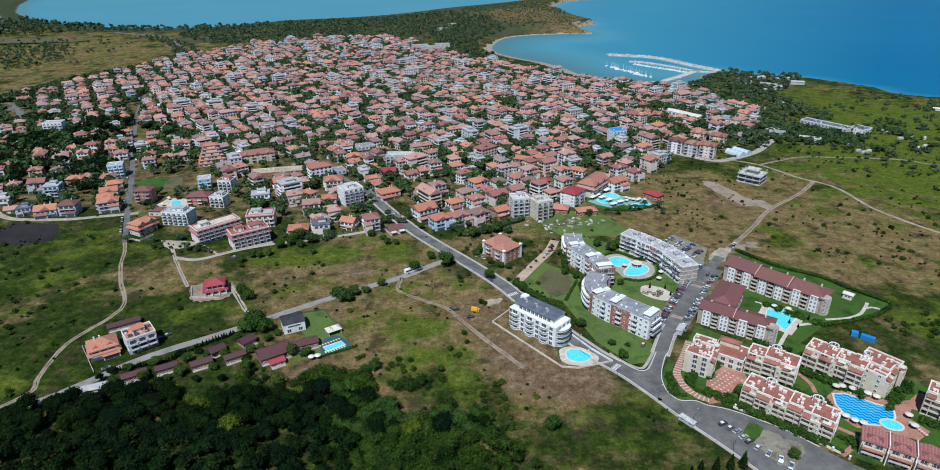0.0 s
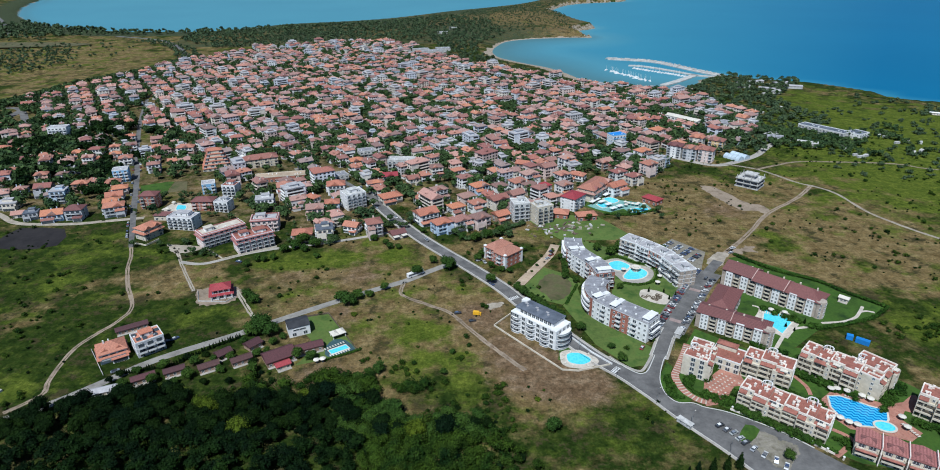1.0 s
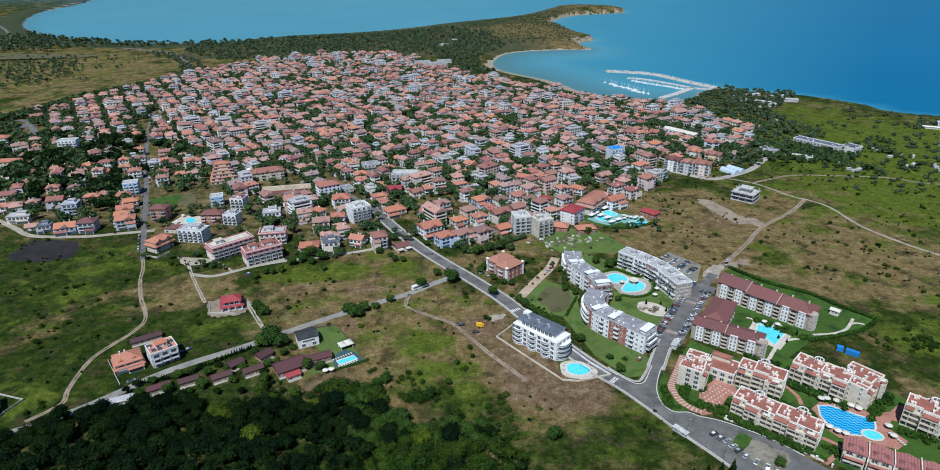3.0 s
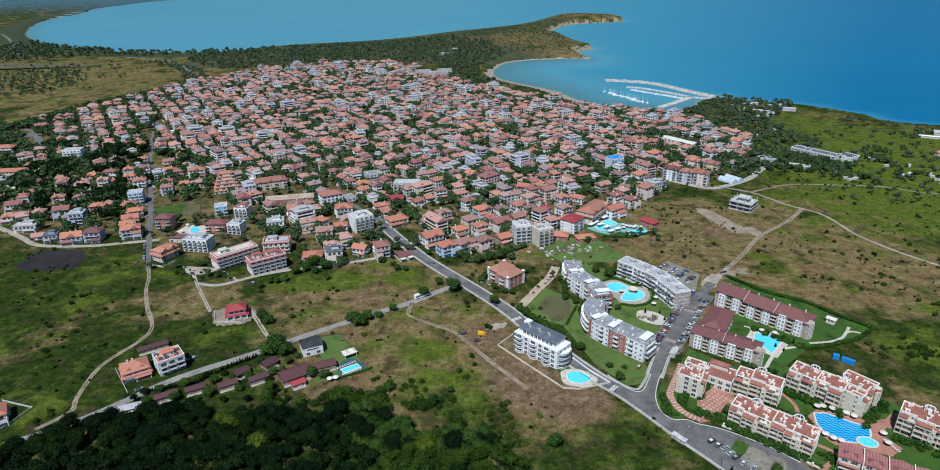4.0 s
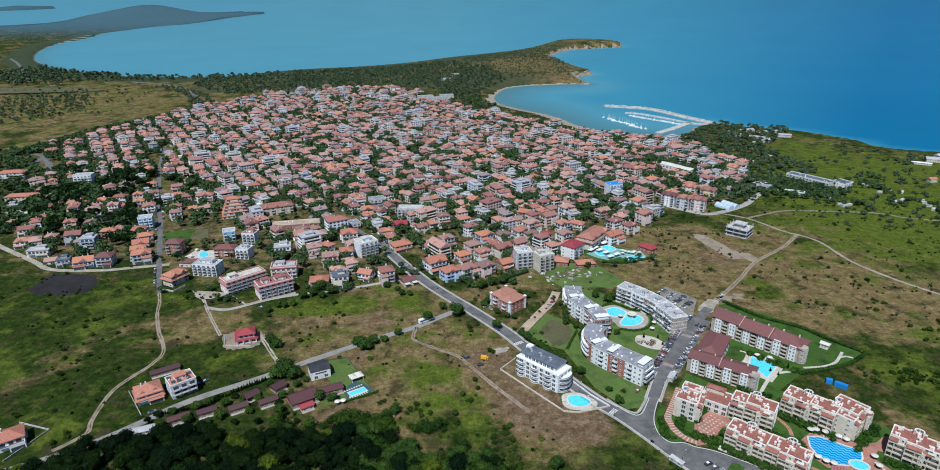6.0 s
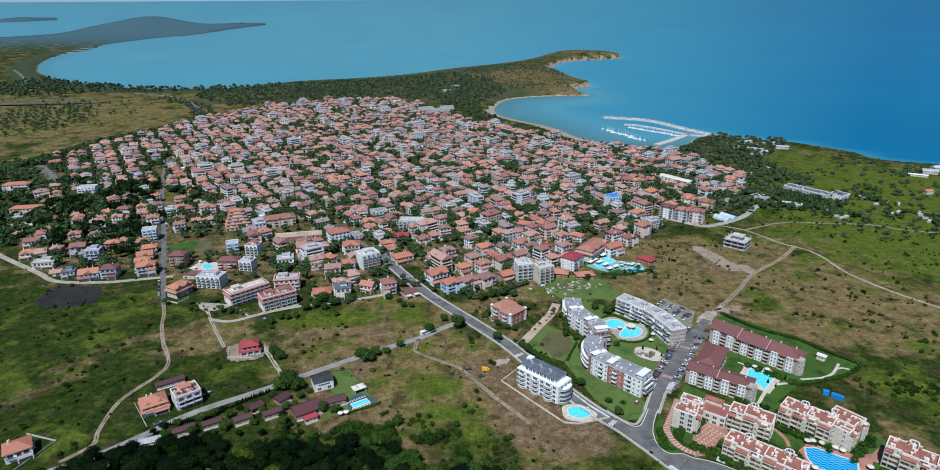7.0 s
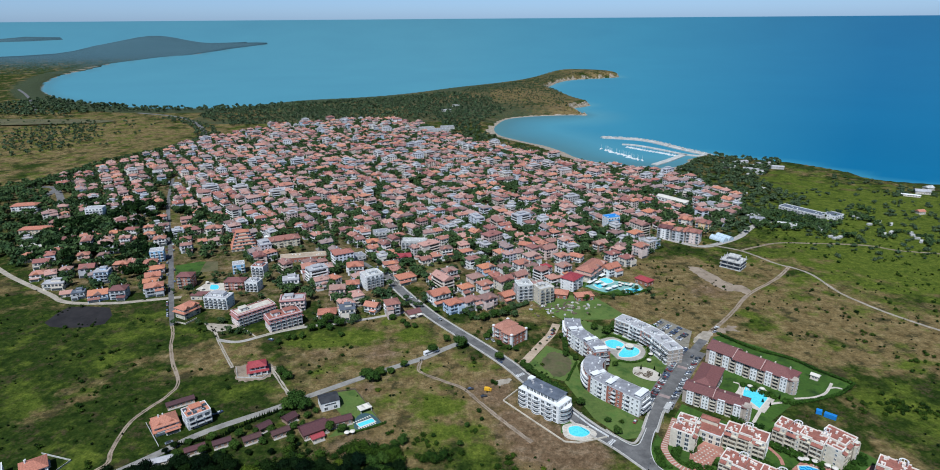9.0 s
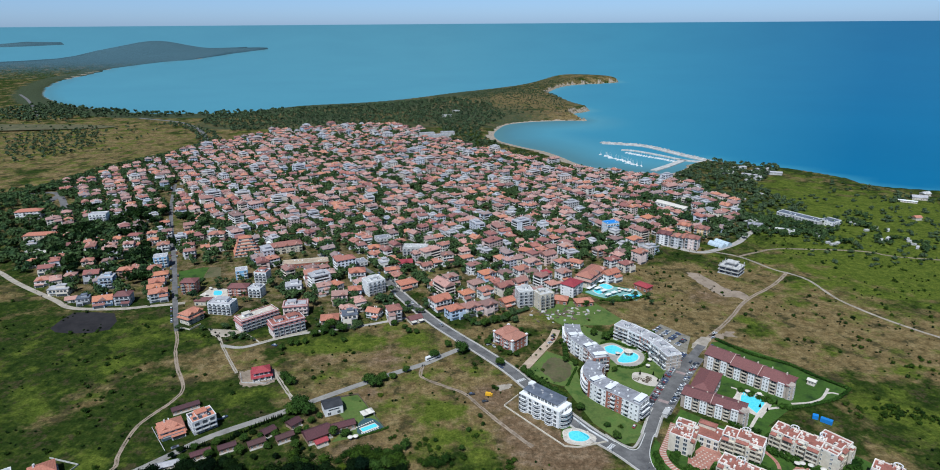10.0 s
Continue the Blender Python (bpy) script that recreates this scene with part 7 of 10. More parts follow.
# the bare frame of a building in the field
ob = thing("building_frame", "unfinished concrete building frame with open floors in a field", "building", plan_pose(247.5, 511.5, -42))
for k in range(4):
    bm = bmesh.new()
    s = (20, 17) if k < 3 else (11, 9)
    z = 3.6 * k
    box(bm, -s[0] / 2, -s[1] / 2, z - (0.6 if k == 0 else 0.0), s[0] / 2, s[1] / 2, z + 0.35)
    for x0, y0, x1, y1 in ((-s[0] / 2, -s[1] / 2, s[0] / 2, -s[1] / 2 + 0.3), (-s[0] / 2, s[1] / 2 - 0.3, s[0] / 2, s[1] / 2), (-s[0] / 2, -s[1] / 2 + 0.3, -s[0] / 2 + 0.3, s[1] / 2 - 0.3), (s[0] / 2 - 0.3, -s[1] / 2 + 0.3, s[0] / 2, s[1] / 2 - 0.3)):
        box(bm, x0, y0, z + 0.35, x1, y1, z + 1.0)
    part("floor_slab", mesh_of(bm, "concrete"), ob, "pale concrete slab with parapet")
    if k < 3:
        for x in (-9, -3, 3, 9):
            for y in (-7.5, 0, 7.5):
                bm = bmesh.new()
                box(bm, x - 0.25, y - 0.25, z + 0.35, x + 0.25, y + 0.25, z + 3.6)
                part("column", mesh_of(bm, "concrete"), ob)
        bm = bmesh.new()
        box(bm, -4, -3, z + 0.35, 4, 4, z + 3.6)
        part("core_wall", mesh_of(bm, "concrete"), ob)

# ---- outlying houses of the meadow ----
ob = thing("house", "white house with crimson roofs at two levels in bare yard", "house", plan_pose(-155.5, 329.0, 20))
for l_k, w_k, z0, z1, rise in ((12.6, 11.0, -0.6, 3.0, 1.2), (10.4, 8.0, 3.0, 6.0, 2.6)):
    bm = bmesh.new()
    box(bm, -l_k / 2, -w_k / 2, z0, l_k / 2, w_k / 2, z1)
    part("wall", mesh_of(bm, "white"), ob)
    bm = bmesh.new()
    hip(bm, l_k, w_k, z1, rise, 1.0)
    part("roof", mesh_of(bm, "redroof"), ob, "crimson tiled roof")
    put_windows(ob, l_k, w_k, "front", spread(l_k, 3, 2.2), (z1 - 2.4,), (2.2, 2.1))
    for sd in ("left", "right"):
        put_windows(ob, l_k, w_k, sd, (-2.0, 2.0), (z1 - 1.9,), (1.3, 1.4))
for u in (-6, -2.0, 2.0, 6):
    bm = bmesh.new()
    box(bm, u - 0.2, -6.4, -0.2, u + 0.2, -6.0, 3.05)
    part("porch_post", mesh_of(bm, "white"), ob)
garden_low = [(-172, 333), (-167, 321), (-150, 320), (-146, 326)]
tagged(new("garden_wall", ribbon(np.array(garden_low, float), -0.15, 0.15, -0.2, 0.7, ("concrete",))), "low concrete yard wall of a house", "wall", kind="structure")
h = town_house(13, 12, 2, 23, "orange", "wall_white", label="white two-storey house with wide orange tiled roofs")
h.matrix_world = plan_pose(-190.5, 266.5, 34)
skirt(h, 13, 12, 3.6, "orange", 1.3, 0.5, -0.1)
for gx in (-3.4, 3.2):
    bm = bmesh.new()
    box(bm, gx - 1.3, -4.6, 5.6, gx + 1.3, -1.0, 6.7)
    hip(bm, 2.6, 4.4, 6.75, 0.9, 0.3, 1, True, gx, -2.6)
    part("dormer", mesh_of(bm, "wall_white", "orange"), h)
h = flat_block("house", "three-storey house with orange roof terraces and white balconies", -174.0, 272.5, 40, 14, 11.5, 8.6, 3, "wall_grey", "orange", "white", "house", [(0, 1, 6, 5, 2.2)], "rail")
for px, py in ((-4.5, -2.5), (-1.5, -3.2), (3.6, -3.2), (5.4, 1.0), (-5.4, 3.0)):
    bm = bmesh.new()
    v_ = [bm.verts.new(q) for q in ((px - 1.1, py - 0.8, 8.9), (px + 1.1, py - 0.8, 8.9), (px + 1.1, py + 0.8, 9.8), (px - 1.1, py + 0.8, 9.8), (px - 1.1, py - 0.8, 8.8), (px + 1.1, py - 0.8, 8.8), (px + 1.1, py + 0.8, 9.7), (px - 1.1, py + 0.8, 9.7))]
    for q in CUBE:
        bm.faces.new([v_[i] for i in q])
    bmesh.ops.recalc_face_normals(bm, faces=bm.faces)
    part("solar_panel", mesh_of(bm, "glass"), h, "dark glass solar panel")
for u in (-4.4, 0, 4.4):
    for k in (1, 2):
        part("balcony", balcony(3.8, 1.7, "solid", "white"), h, m=on_side(15, 12, "front", u, k * 2.87 + 0.1))
h = town_house(12, 11, 2, 25, "orange", "white", label="white house with a bright orange hipped roof")
h.matrix_world = plan_pose(-243, 228, 36)
h = flat_block("house", "pale grey house at the edge of the lane", -262, 222, 36, 11, 10, 6, 2, "white", "grey", "white", "house")
ob = thing("house", "white two-storey house with a charcoal roof", "house", plan_pose(-97.7, 287.7, 25))
storeys(ob, 11.5, 10, 6.0, "white", 2, 3.0)
bm = bmesh.new()
hip(bm, 11.5, 10, 6.1, 1.3, 0.3, gable=True)
part("roof", mesh_of(bm, "charcoal"), ob, "charcoal sheet roof")
part("window", window_mesh(7.0, 1.2), ob, "long dark ribbon window", m=on_side(11.5, 10, "front", 0, 3.6))
put_windows(ob, 11.5, 10, "front", (-3, 3), (0.6,), (2.2, 2.1))
put_windows(ob, 11.5, 10, "right", (-2, 2), (0.8, 3.8), (1.3, 1.4))


def cabin(cx, cy, yaw, L, W, label, H=2.7, roof="wine"):
    ob = thing("cabin", label, "cabin", plan_pose(cx, cy, yaw), "holiday cabins")
    # brown on wine-roofed cabins: the hedges' shade on the walls, put into the colour
    storeys(ob, L, W, H, "wall_brown" if roof == "wine" else "cream", 1, H)
    bm = bmesh.new()
    hip(bm, L, W, H + 0.1, W * 0.3, 0.5, gable=True)
    part("roof", mesh_of(bm, roof), ob, "wine-red roof")
    put_windows(ob, L, W, "front", spread(L, max(2, int(L / 3))), (0.5,), (1.3, 1.4))
    bm = bmesh.new()
    box(bm, -L / 2, -W / 2 - 1.6, 0.0, L / 2, -W / 2, 0.15)
    part("porch", mesh_of(bm, "pave"), ob)
    return ob


for x, y, a, l, w_ in ((-164.3, 245.0, 31, 10.5, 4.2), (-151.2, 250.6, 29, 9.5, 4.2), (-135.2, 254.0, 31, 9.5, 4.4), (-131.5, 265.0, 45, 7.5, 5.2), (-120.2, 259.4, 33, 10, 4.4), (-118.5, 273.0, 50, 7.5, 6)):
    cabin(x, y, a, l, w_, "low holiday cabin with a wine-red roof behind a row of firs")
cabin(-101.5, 262.0, 33, 15, 10, "restaurant hall with a wine-red roof", 3.2)
cabin(-87.5, 269.5, 24, 14, 5.5, "dining terrace under a dark wine-red roof", 3.0)
cabin(-97.5, 254.8, 33, 7, 4, "small kiosk with a red roof", 2.4, "redroof")
cabin(-192.5, 291.0, 33, 16, 4.5, "open car port with a wine-red roof", 2.4)
cabin(-178.6, 236.0, 22, 13, 4.5, "low white shed beside the lane", 2.2, "grey")
kiosk = cabin(-55, 413, 30, 11, 8, "brown-roofed roadside restaurant with white awnings", 3.2, "maroon")
for u in (-3.4, 3.2):
    bm = bmesh.new()
    box(bm, u - 2.2, -7.6, 2.5, u + 2.2, -4.2, 2.7)
    part("awning", mesh_of(bm, "canvas"), kiosk, "white canvas awning")
    for v in (u - 2.0, u + 2.0):
        bm = bmesh.new()
        box(bm, v - 0.06, -7.5, 0, v + 0.06, -7.38, 2.5)
        part("awning_post", mesh_of(bm, "metal"), kiosk)

# long pale buildings near the coast, hangars and the greenhouse
flat_block("depot", "long low grey and white building near the coast", 402, 682, -55, 52, 14, 6.0, 2, "concrete", "slate", "white", "building", bal="rail")
flat_block("depot", "white end building with a dark overhanging roof", 430, 664, 30, 18, 16, 5.6, 2, "white", "slate", "white", "building", bal="rail")
for x, y, a, l, w_, rf_ in ((262, 742, -53, 46, 13, "canvas"), (304, 716, -40, 26, 15, "gravel"), (334, 654, -20, 16, 10, "gravel")):
    ob = thing("hangar", "low hall with a bright white metal roof" if rf_ == "canvas" else "low hall with a dull grey metal roof", "hall", plan_pose(x, y, a), "halls near the harbour")
    storeys(ob, l, w_, 5, "white", 1, 5)
    bm = bmesh.new()
    hip(bm, l, w_, 5.1, 1.6, 0.4, gable=True)
    part("roof", mesh_of(bm, rf_), ob)
    put_windows(ob, l, w_, "front", spread(l, int(l / 5)), (1.5,), (3.2, 2.2))
    keep(x, y, l * 0.45)
for k_ in (0, 1):  # a pair of barrel-roofed greenhouses
    ob = thing("greenhouse", "blue-grey barrel-roofed greenhouse beside the street", "greenhouse", plan_pose(264 + 8.5 * k_, 590 + 5.5 * k_, -58), "greenhouses")
    arc = [(4.2 * math.cos(a), 4.2 * math.sin(a)) for a in np.linspace(0, math.pi, 9)]
    bm = bmesh.new()
    ends = [[bm.verts.new((x, y, z)) for y, z in arc] for x in (-9, 9)]
    for i in range(8):
        bm.faces.new((ends[0][i], ends[0][i + 1], ends[1][i + 1], ends[1][i]))
    bm.faces.new(ends[0])
    bm.faces.new(ends[1][::-1])
    bmesh.ops.recalc_face_normals(bm, faces=bm.faces)
    part("cover", mesh_of(bm, "film"), ob, "milky blue film cover")
    for x in (-9, -4.5, 0, 4.5, 9):
        bm = bmesh.new()
        for (y0, z0), (y1, z1) in zip(arc[:-1], arc[1:]):
            v = [bm.verts.new((x + dx, y * f, z * f)) for y, z in ((y0, z0), (y1, z1)) for f in (1.0, 1.03) for dx in (-0.08, 0.08)]
            for q in ((0, 1, 3, 2), (4, 6, 7, 5), (2, 3, 7, 6), (0, 4, 5, 1), (0, 2, 6, 4), (1, 5, 7, 3)):
                bm.faces.new([v[i] for i in q])
        part("hoop", mesh_of(bm, "metal"), ob)


# caravans and site huts among the trees near the coast
HUT = bmesh.new()
box(HUT, -3.6, -1.5, 0.3, 3.6, 1.5, 2.5)
box(HUT, -3.75, -1.65, 2.5, 3.75, 1.65, 2.68, taper=0.1)
box(HUT, -3.2, -1.2, -0.4, 3.2, 1.2, 0.3)
HUT = mesh_of(HUT, "concrete")
HUT_WINDOW = window_mesh(1.6, 0.9)
rh = random.Random(64)
for spots_ in ([(401, 645), (395, 628), (409, 643), (409, 634), (418, 643), (392, 615), (389, 595), (391, 589), (399, 593), (370, 651), (378, 646), (457, 667), (460, 660), (458, 637), (476, 648), (483, 637)],
               [(453, 602), (464, 607), (481, 597), (479, 587), (476, 576), (484, 605), (413, 1007), (425, 983), (426, 960), (450, 982), (465, 959), (469, 946), (485, 958), (429, 898), (448, 905), (363, 793), (373, 778), (412, 808)]):
    for x, y in spots_:
        ob = thing("caravan", "small white caravan among trees near the coast", "caravan", heap(None, x, y, rh.uniform(0, 180)) @ Matrix.Diagonal((rh.uniform(0.6, 1.1), rh.uniform(0.8, 1.2), 0.9, 1)), "caravans")
        part("body", HUT, ob)
        part("window", HUT_WINDOW, ob, m=pose(0.6, -1.5, 1.2))
        part("window", HUT_WINDOW, ob, m=pose(-0.6, 1.5, 1.2, 0, 0, 180))

# stacks of building material on the lot below the new blocks
rubble = Soup()
rr = random.Random(77)
for _ in range(70):
    x, y = rr.gauss(68, 13), rr.gauss(424, 6)
    l, w_, hh_ = rr.uniform(0.5, 2.4), rr.uniform(0.4, 1.0), rr.uniform(0.2, 0.9)
    rubble.put(turned(solid(-l, -w_, -0.1, l, w_, hh_), x, y, 0.05, rr.uniform(0, 3.14)), CUBE, [rr.choice((0, 1, 2))] * 6)
rubble.finish("building_material", ["concrete", "sandy", "bark"], "stacks of slabs, timber and rubble on a lot", "building material")

# houses and sheds by the coast
for x, y, a, l, w_, h_, rf_, lab in ((618, 778, -20, 18, 9, 3.4, "grey", "low grey-roofed coast house among trees"), (640, 797, 15, 12, 8, 3.6, "concrete", "white flat-roofed coast house"), (592, 763, -30, 22, 3, 2.4, "white", "long white boundary shed above the coast"),
                                     (549, 683, 10, 9, 7, 3.2, "orange", "small hut with an orange roof on the slope")):
    cabin(x, y, a, l, w_, lab, h_, rf_)
for x, y, a, l, w_ in ((451, 980, 20, 26, 10), (446, 925, -30, 24, 10), (484, 965, 10, 22, 9), (490, 938, -20, 26, 11), (452, 905, 40, 20, 9), (312, 720, -50, 22, 12), (360, 634, -30, 20, 10), (336, 668, 30, 18, 9), (420, 950, 0, 18, 8)):
    ob = thing("shed", "low pale-roofed shed near the harbour", "shed", plan_pose(x, y, a), "harbour sheds")
    storeys(ob, l, w_, 4, "concrete", 1, 4)
    bm = bmesh.new()
    hip(bm, l, w_, 4.1, 1.2, 0.4, gable=True)
    part("roof", mesh_of(bm, "grey" if l > 21 else "concrete"), ob)
for x, y, a, l, w_, h_ in ((-74, 1292, 20, 46, 18, 16), (-54, 1340, 10, 30, 16, 13), (-100, 1330, 15, 34, 14, 12), (-64, 1610, 0, 26, 10, 7), (-40, 1680, 0, 20, 9, 6)):
    ob = thing("resort_hotel", "pale concrete resort hotel among trees on the ridge", "hotel", plan_pose(x, y, a), "ridge hotels")
    h_ *= 0.62
    storeys(ob, l, w_, h_, "concrete", 2, h_ / 2, "concrete")
    flat_roof(ob, l, w_, h_, "gravel", "concrete", 0.8)
    put_windows(ob, l, w_, "front", spread(l, 5), (0.8,), (3.2, 2.2))
    keep(x, y, 24)
cabin(222.5, 314.0, -46, 5.0, 3.4, "white-roofed garden pavilion inside the hedge", 2.5, "canvas")

# the houses along the town's edge: x, y, length, width, storeys, turn, roof and wall
ROW_A = [(-432.0, 528.4, 14, 10, 2, 18, "rc"), (-438.5, 560.7, 12, 10, 2, 18, "rw"), (-415.1, 497.3, 13, 10, 2, 20, "rw"), (-386.3, 475.4, 18, 10, 2, 8, "gc"), (-365.6, 457.9, 9, 8, 1, 20, "rc"), (-352.1, 453.7, 10, 8, 2, 20, "sg"), (-395.8, 507.2, 10, 9, 2, 12, "rb"), (-402.3, 547.5, 11, 9, 2, 20, "rc"), (-373.1, 505.4, 13, 11, 3, 15, "rg"), (-349.6, 488.8, 12, 11, 4, 12, "gb"), (-376.9, 539.1, 9, 8, 3, 15, "rw"), (-345.3, 513.9, 13, 9, 3, 10, "on")]
ROW_B = [(-332.7, 450.7, 15, 11, 2, 20, "rb"), (-316.3, 453.9, 13, 11, 3, 8, "mg"), (-323.0, 523.8, 13, 10, 2, 24, "rw"), (-309.5, 507.9, 14, 10, 2, 24, "rp"), (-304.1, 490.0, 13, 10, 2, 24, "ow"), (-299.9, 477.3, 13, 10, 2, 24, "rn"), (-288.4, 459.6, 15, 11, 3, 24, "og"), (-379.6, 671.1, 10, 8, 3, 25, "ow"), (-360.6, 635.5, 10, 9, 3, 25, "rw"), (-374.9, 629.3, 10, 8, 3, 20, "oc"), (-366.3, 612.2, 11, 8, 2, 20, "rw"), (-343.6, 589.0, 12, 10, 3, 22, "rw")]
ROW_C = [(-349.6, 669.7, 12, 9, 2, 22, "rp"), (-334.2, 634.7, 14, 10, 2, 22, "ow"), (-318.5, 594.6, 11, 9, 2, 22, "rc"), (-305.8, 567.0, 11, 9, 3, 22, "rw"), (-300.1, 594.5, 9, 8, 1, 22, "ow"), (-298.5, 624.6, 17, 10, 3, 10, "rc"), (-408.7, 617.7, 12, 9, 2, 12, "rw"), (-395.7, 630.1, 14, 9, 2, 10, "rw"), (-382.1, 592.1, 10, 9, 3, 10, "rw"), (-374.2, 596.3, 8, 8, 2, 10, "op"), (-427.5, 614.1, 13, 8, 2, 12, "ob"), (-406.3, 597.3, 10, 8, 2, 15, "rp")]
ROW_D = [(-447.6, 598.6, 12, 9, 2, 20, "mc"), (-170.6, 472.7, 14, 11, 3, 15, "gw"), (-159.4, 495.4, 13, 12, 4, 20, "rp"), (-133.8, 481.3, 12, 9, 2, -35, "ow"), (-124.1, 451.6, 13, 11, 3, 10, "rp"), (-112.5, 461.7, 11, 10, 3, 12, "ob"), (-124.5, 409.7, 14, 11, 2, 10, "on"), (-108.5, 412.1, 12, 11, 3, 15, "sc"), (-89.7, 422.2, 11, 9, 2, -20, "ow"), (-72.3, 415.2, 11, 11, 4, 20, "rp"), (-117.6, 504.5, 15, 12, 3, 12, "ow"), (-85.2, 515.6, 14, 9, 2, 20, "rw")]
ROW_E = [(-74.3, 534.7, 14, 10, 2, 10, "xp"), (-67.8, 482.4, 17, 12, 2, 30, "oc"), (-41.1, 478.9, 12, 10, 2, 30, "rw"), (-27.2, 490.1, 12, 10, 3, 32, "rw"), (-35.3, 439.4, 16, 13, 3, 32, "ow"), (-22.5, 420.2, 13, 11, 3, 32, "ob"), (-8.3, 425.6, 14, 11, 3, 32, "rw"), (6.6, 429.9, 13, 11, 3, 32, "rp"), (23.1, 440.7, 11, 10, 2, 32, "on"), (-12.0, 458.0, 12, 10, 2, 32, "rw"), (-3.2, 480.7, 13, 11, 2, 32, "rp"), (4.8, 458.7, 12, 10, 3, 32, "rw")]
ROW_F = [(22.0, 467.7, 15, 11, 3, 32, "rc"), (7.3, 498.1, 14, 11, 3, 32, "rb"), (25.0, 504.8, 12, 10, 2, 32, "rw"), (41.7, 507.9, 14, 11, 3, 32, "rw"), (37.3, 478.3, 12, 10, 3, 32, "rp"), (51.3, 498.4, 12, 10, 3, 32, "rc"), (63.0, 496.6, 10, 9, 3, 32, "xp"), (52.2, 520.8, 14, 11, 4, 32, "rw"), (70.9, 540.6, 14, 11, 4, 32, "rp"), (82.9, 525.9, 12, 11, 3, 32, "rw"), (80.7, 499.1, 12, 11, 3, 32, "rw"), (97.6, 531.5, 14, 9, 2, -30, "ow")]
ROW_G = [(51.3, 566.2, 13, 10, 2, -25, "on"), (-12.1, 548.3, 12, 9, 2, 32, "ow"), (-32.7, 549.8, 12, 10, 3, 20, "rc"), (92.6, 565.3, 13, 11, 4, 32, "rw"), (128.1, 561.3, 13, 10, 3, 32, "rn"), (134.6, 531.1, 13, 10, 3, 32, "rw"), (170.8, 586.2, 14, 11, 4, 32, "rw"), (166.0, 544.8, 13, 11, 4, 32, "rp"), (124.4, 494.9, 16, 11, 3, 32, "ow"), (145.4, 519.2, 12, 10, 3, 32, "rc"), (207.7, 665.7, 14, 12, 4, 32, "rp"), (15.3, 594.2, 13, 10, 2, 32, "rw")]
ROW_H = [(-52.3, 525.9, 10, 9, 2, 25, "rc"), (-110.3, 572.2, 13, 10, 3, 20, "rc"), (-86.3, 601.4, 11, 9, 2, 25, "rw")]
EDGE_OF_TOWN = [(-501, 597), (-504, 659), (-486, 687), (-406, 731), (-329, 689), (-248, 571), (-163, 559), (-142, 577), (-125, 621), (-88, 646), (-32, 602), (46, 620), (111, 622), (142, 613), (200, 659), (214, 636), (159, 467), (92, 389), (-42, 382), (-357, 389)]
STOREYS = ("one", "two", "three", "four")
for k, (x, y, l, w, fl, yaw, look_) in enumerate(ROW_A + ROW_B + ROW_C + ROW_D + ROW_E + ROW_F + ROW_G + ROW_H):
    rf_, wl_ = ROOF_OF[look_[0]], WALL_OF[look_[1]]
    h = town_house(l, w, fl, 40 + k, rf_[0], wl_[0], k % 4 == 0, f"{wl_[1]} {STOREYS[fl - 1]}-storey plastered house with {'an' if look_[0] == 'o' else 'a'} {rf_[1]}", fl > 1)
    h.matrix_world = heap(None, x, y, yaw)
    keep(x, y, 5)
PARK = [(-658, 788), (-595, 825), (-538, 756), (-437, 772), (-377, 694), (-434, 673), (-400, 559), (-450, 500), (-497, 561)]  # houses stand thinly under tall trees here
soup = Soup()
tree_spots, tall_spots = [], []
rs = random.Random(5)
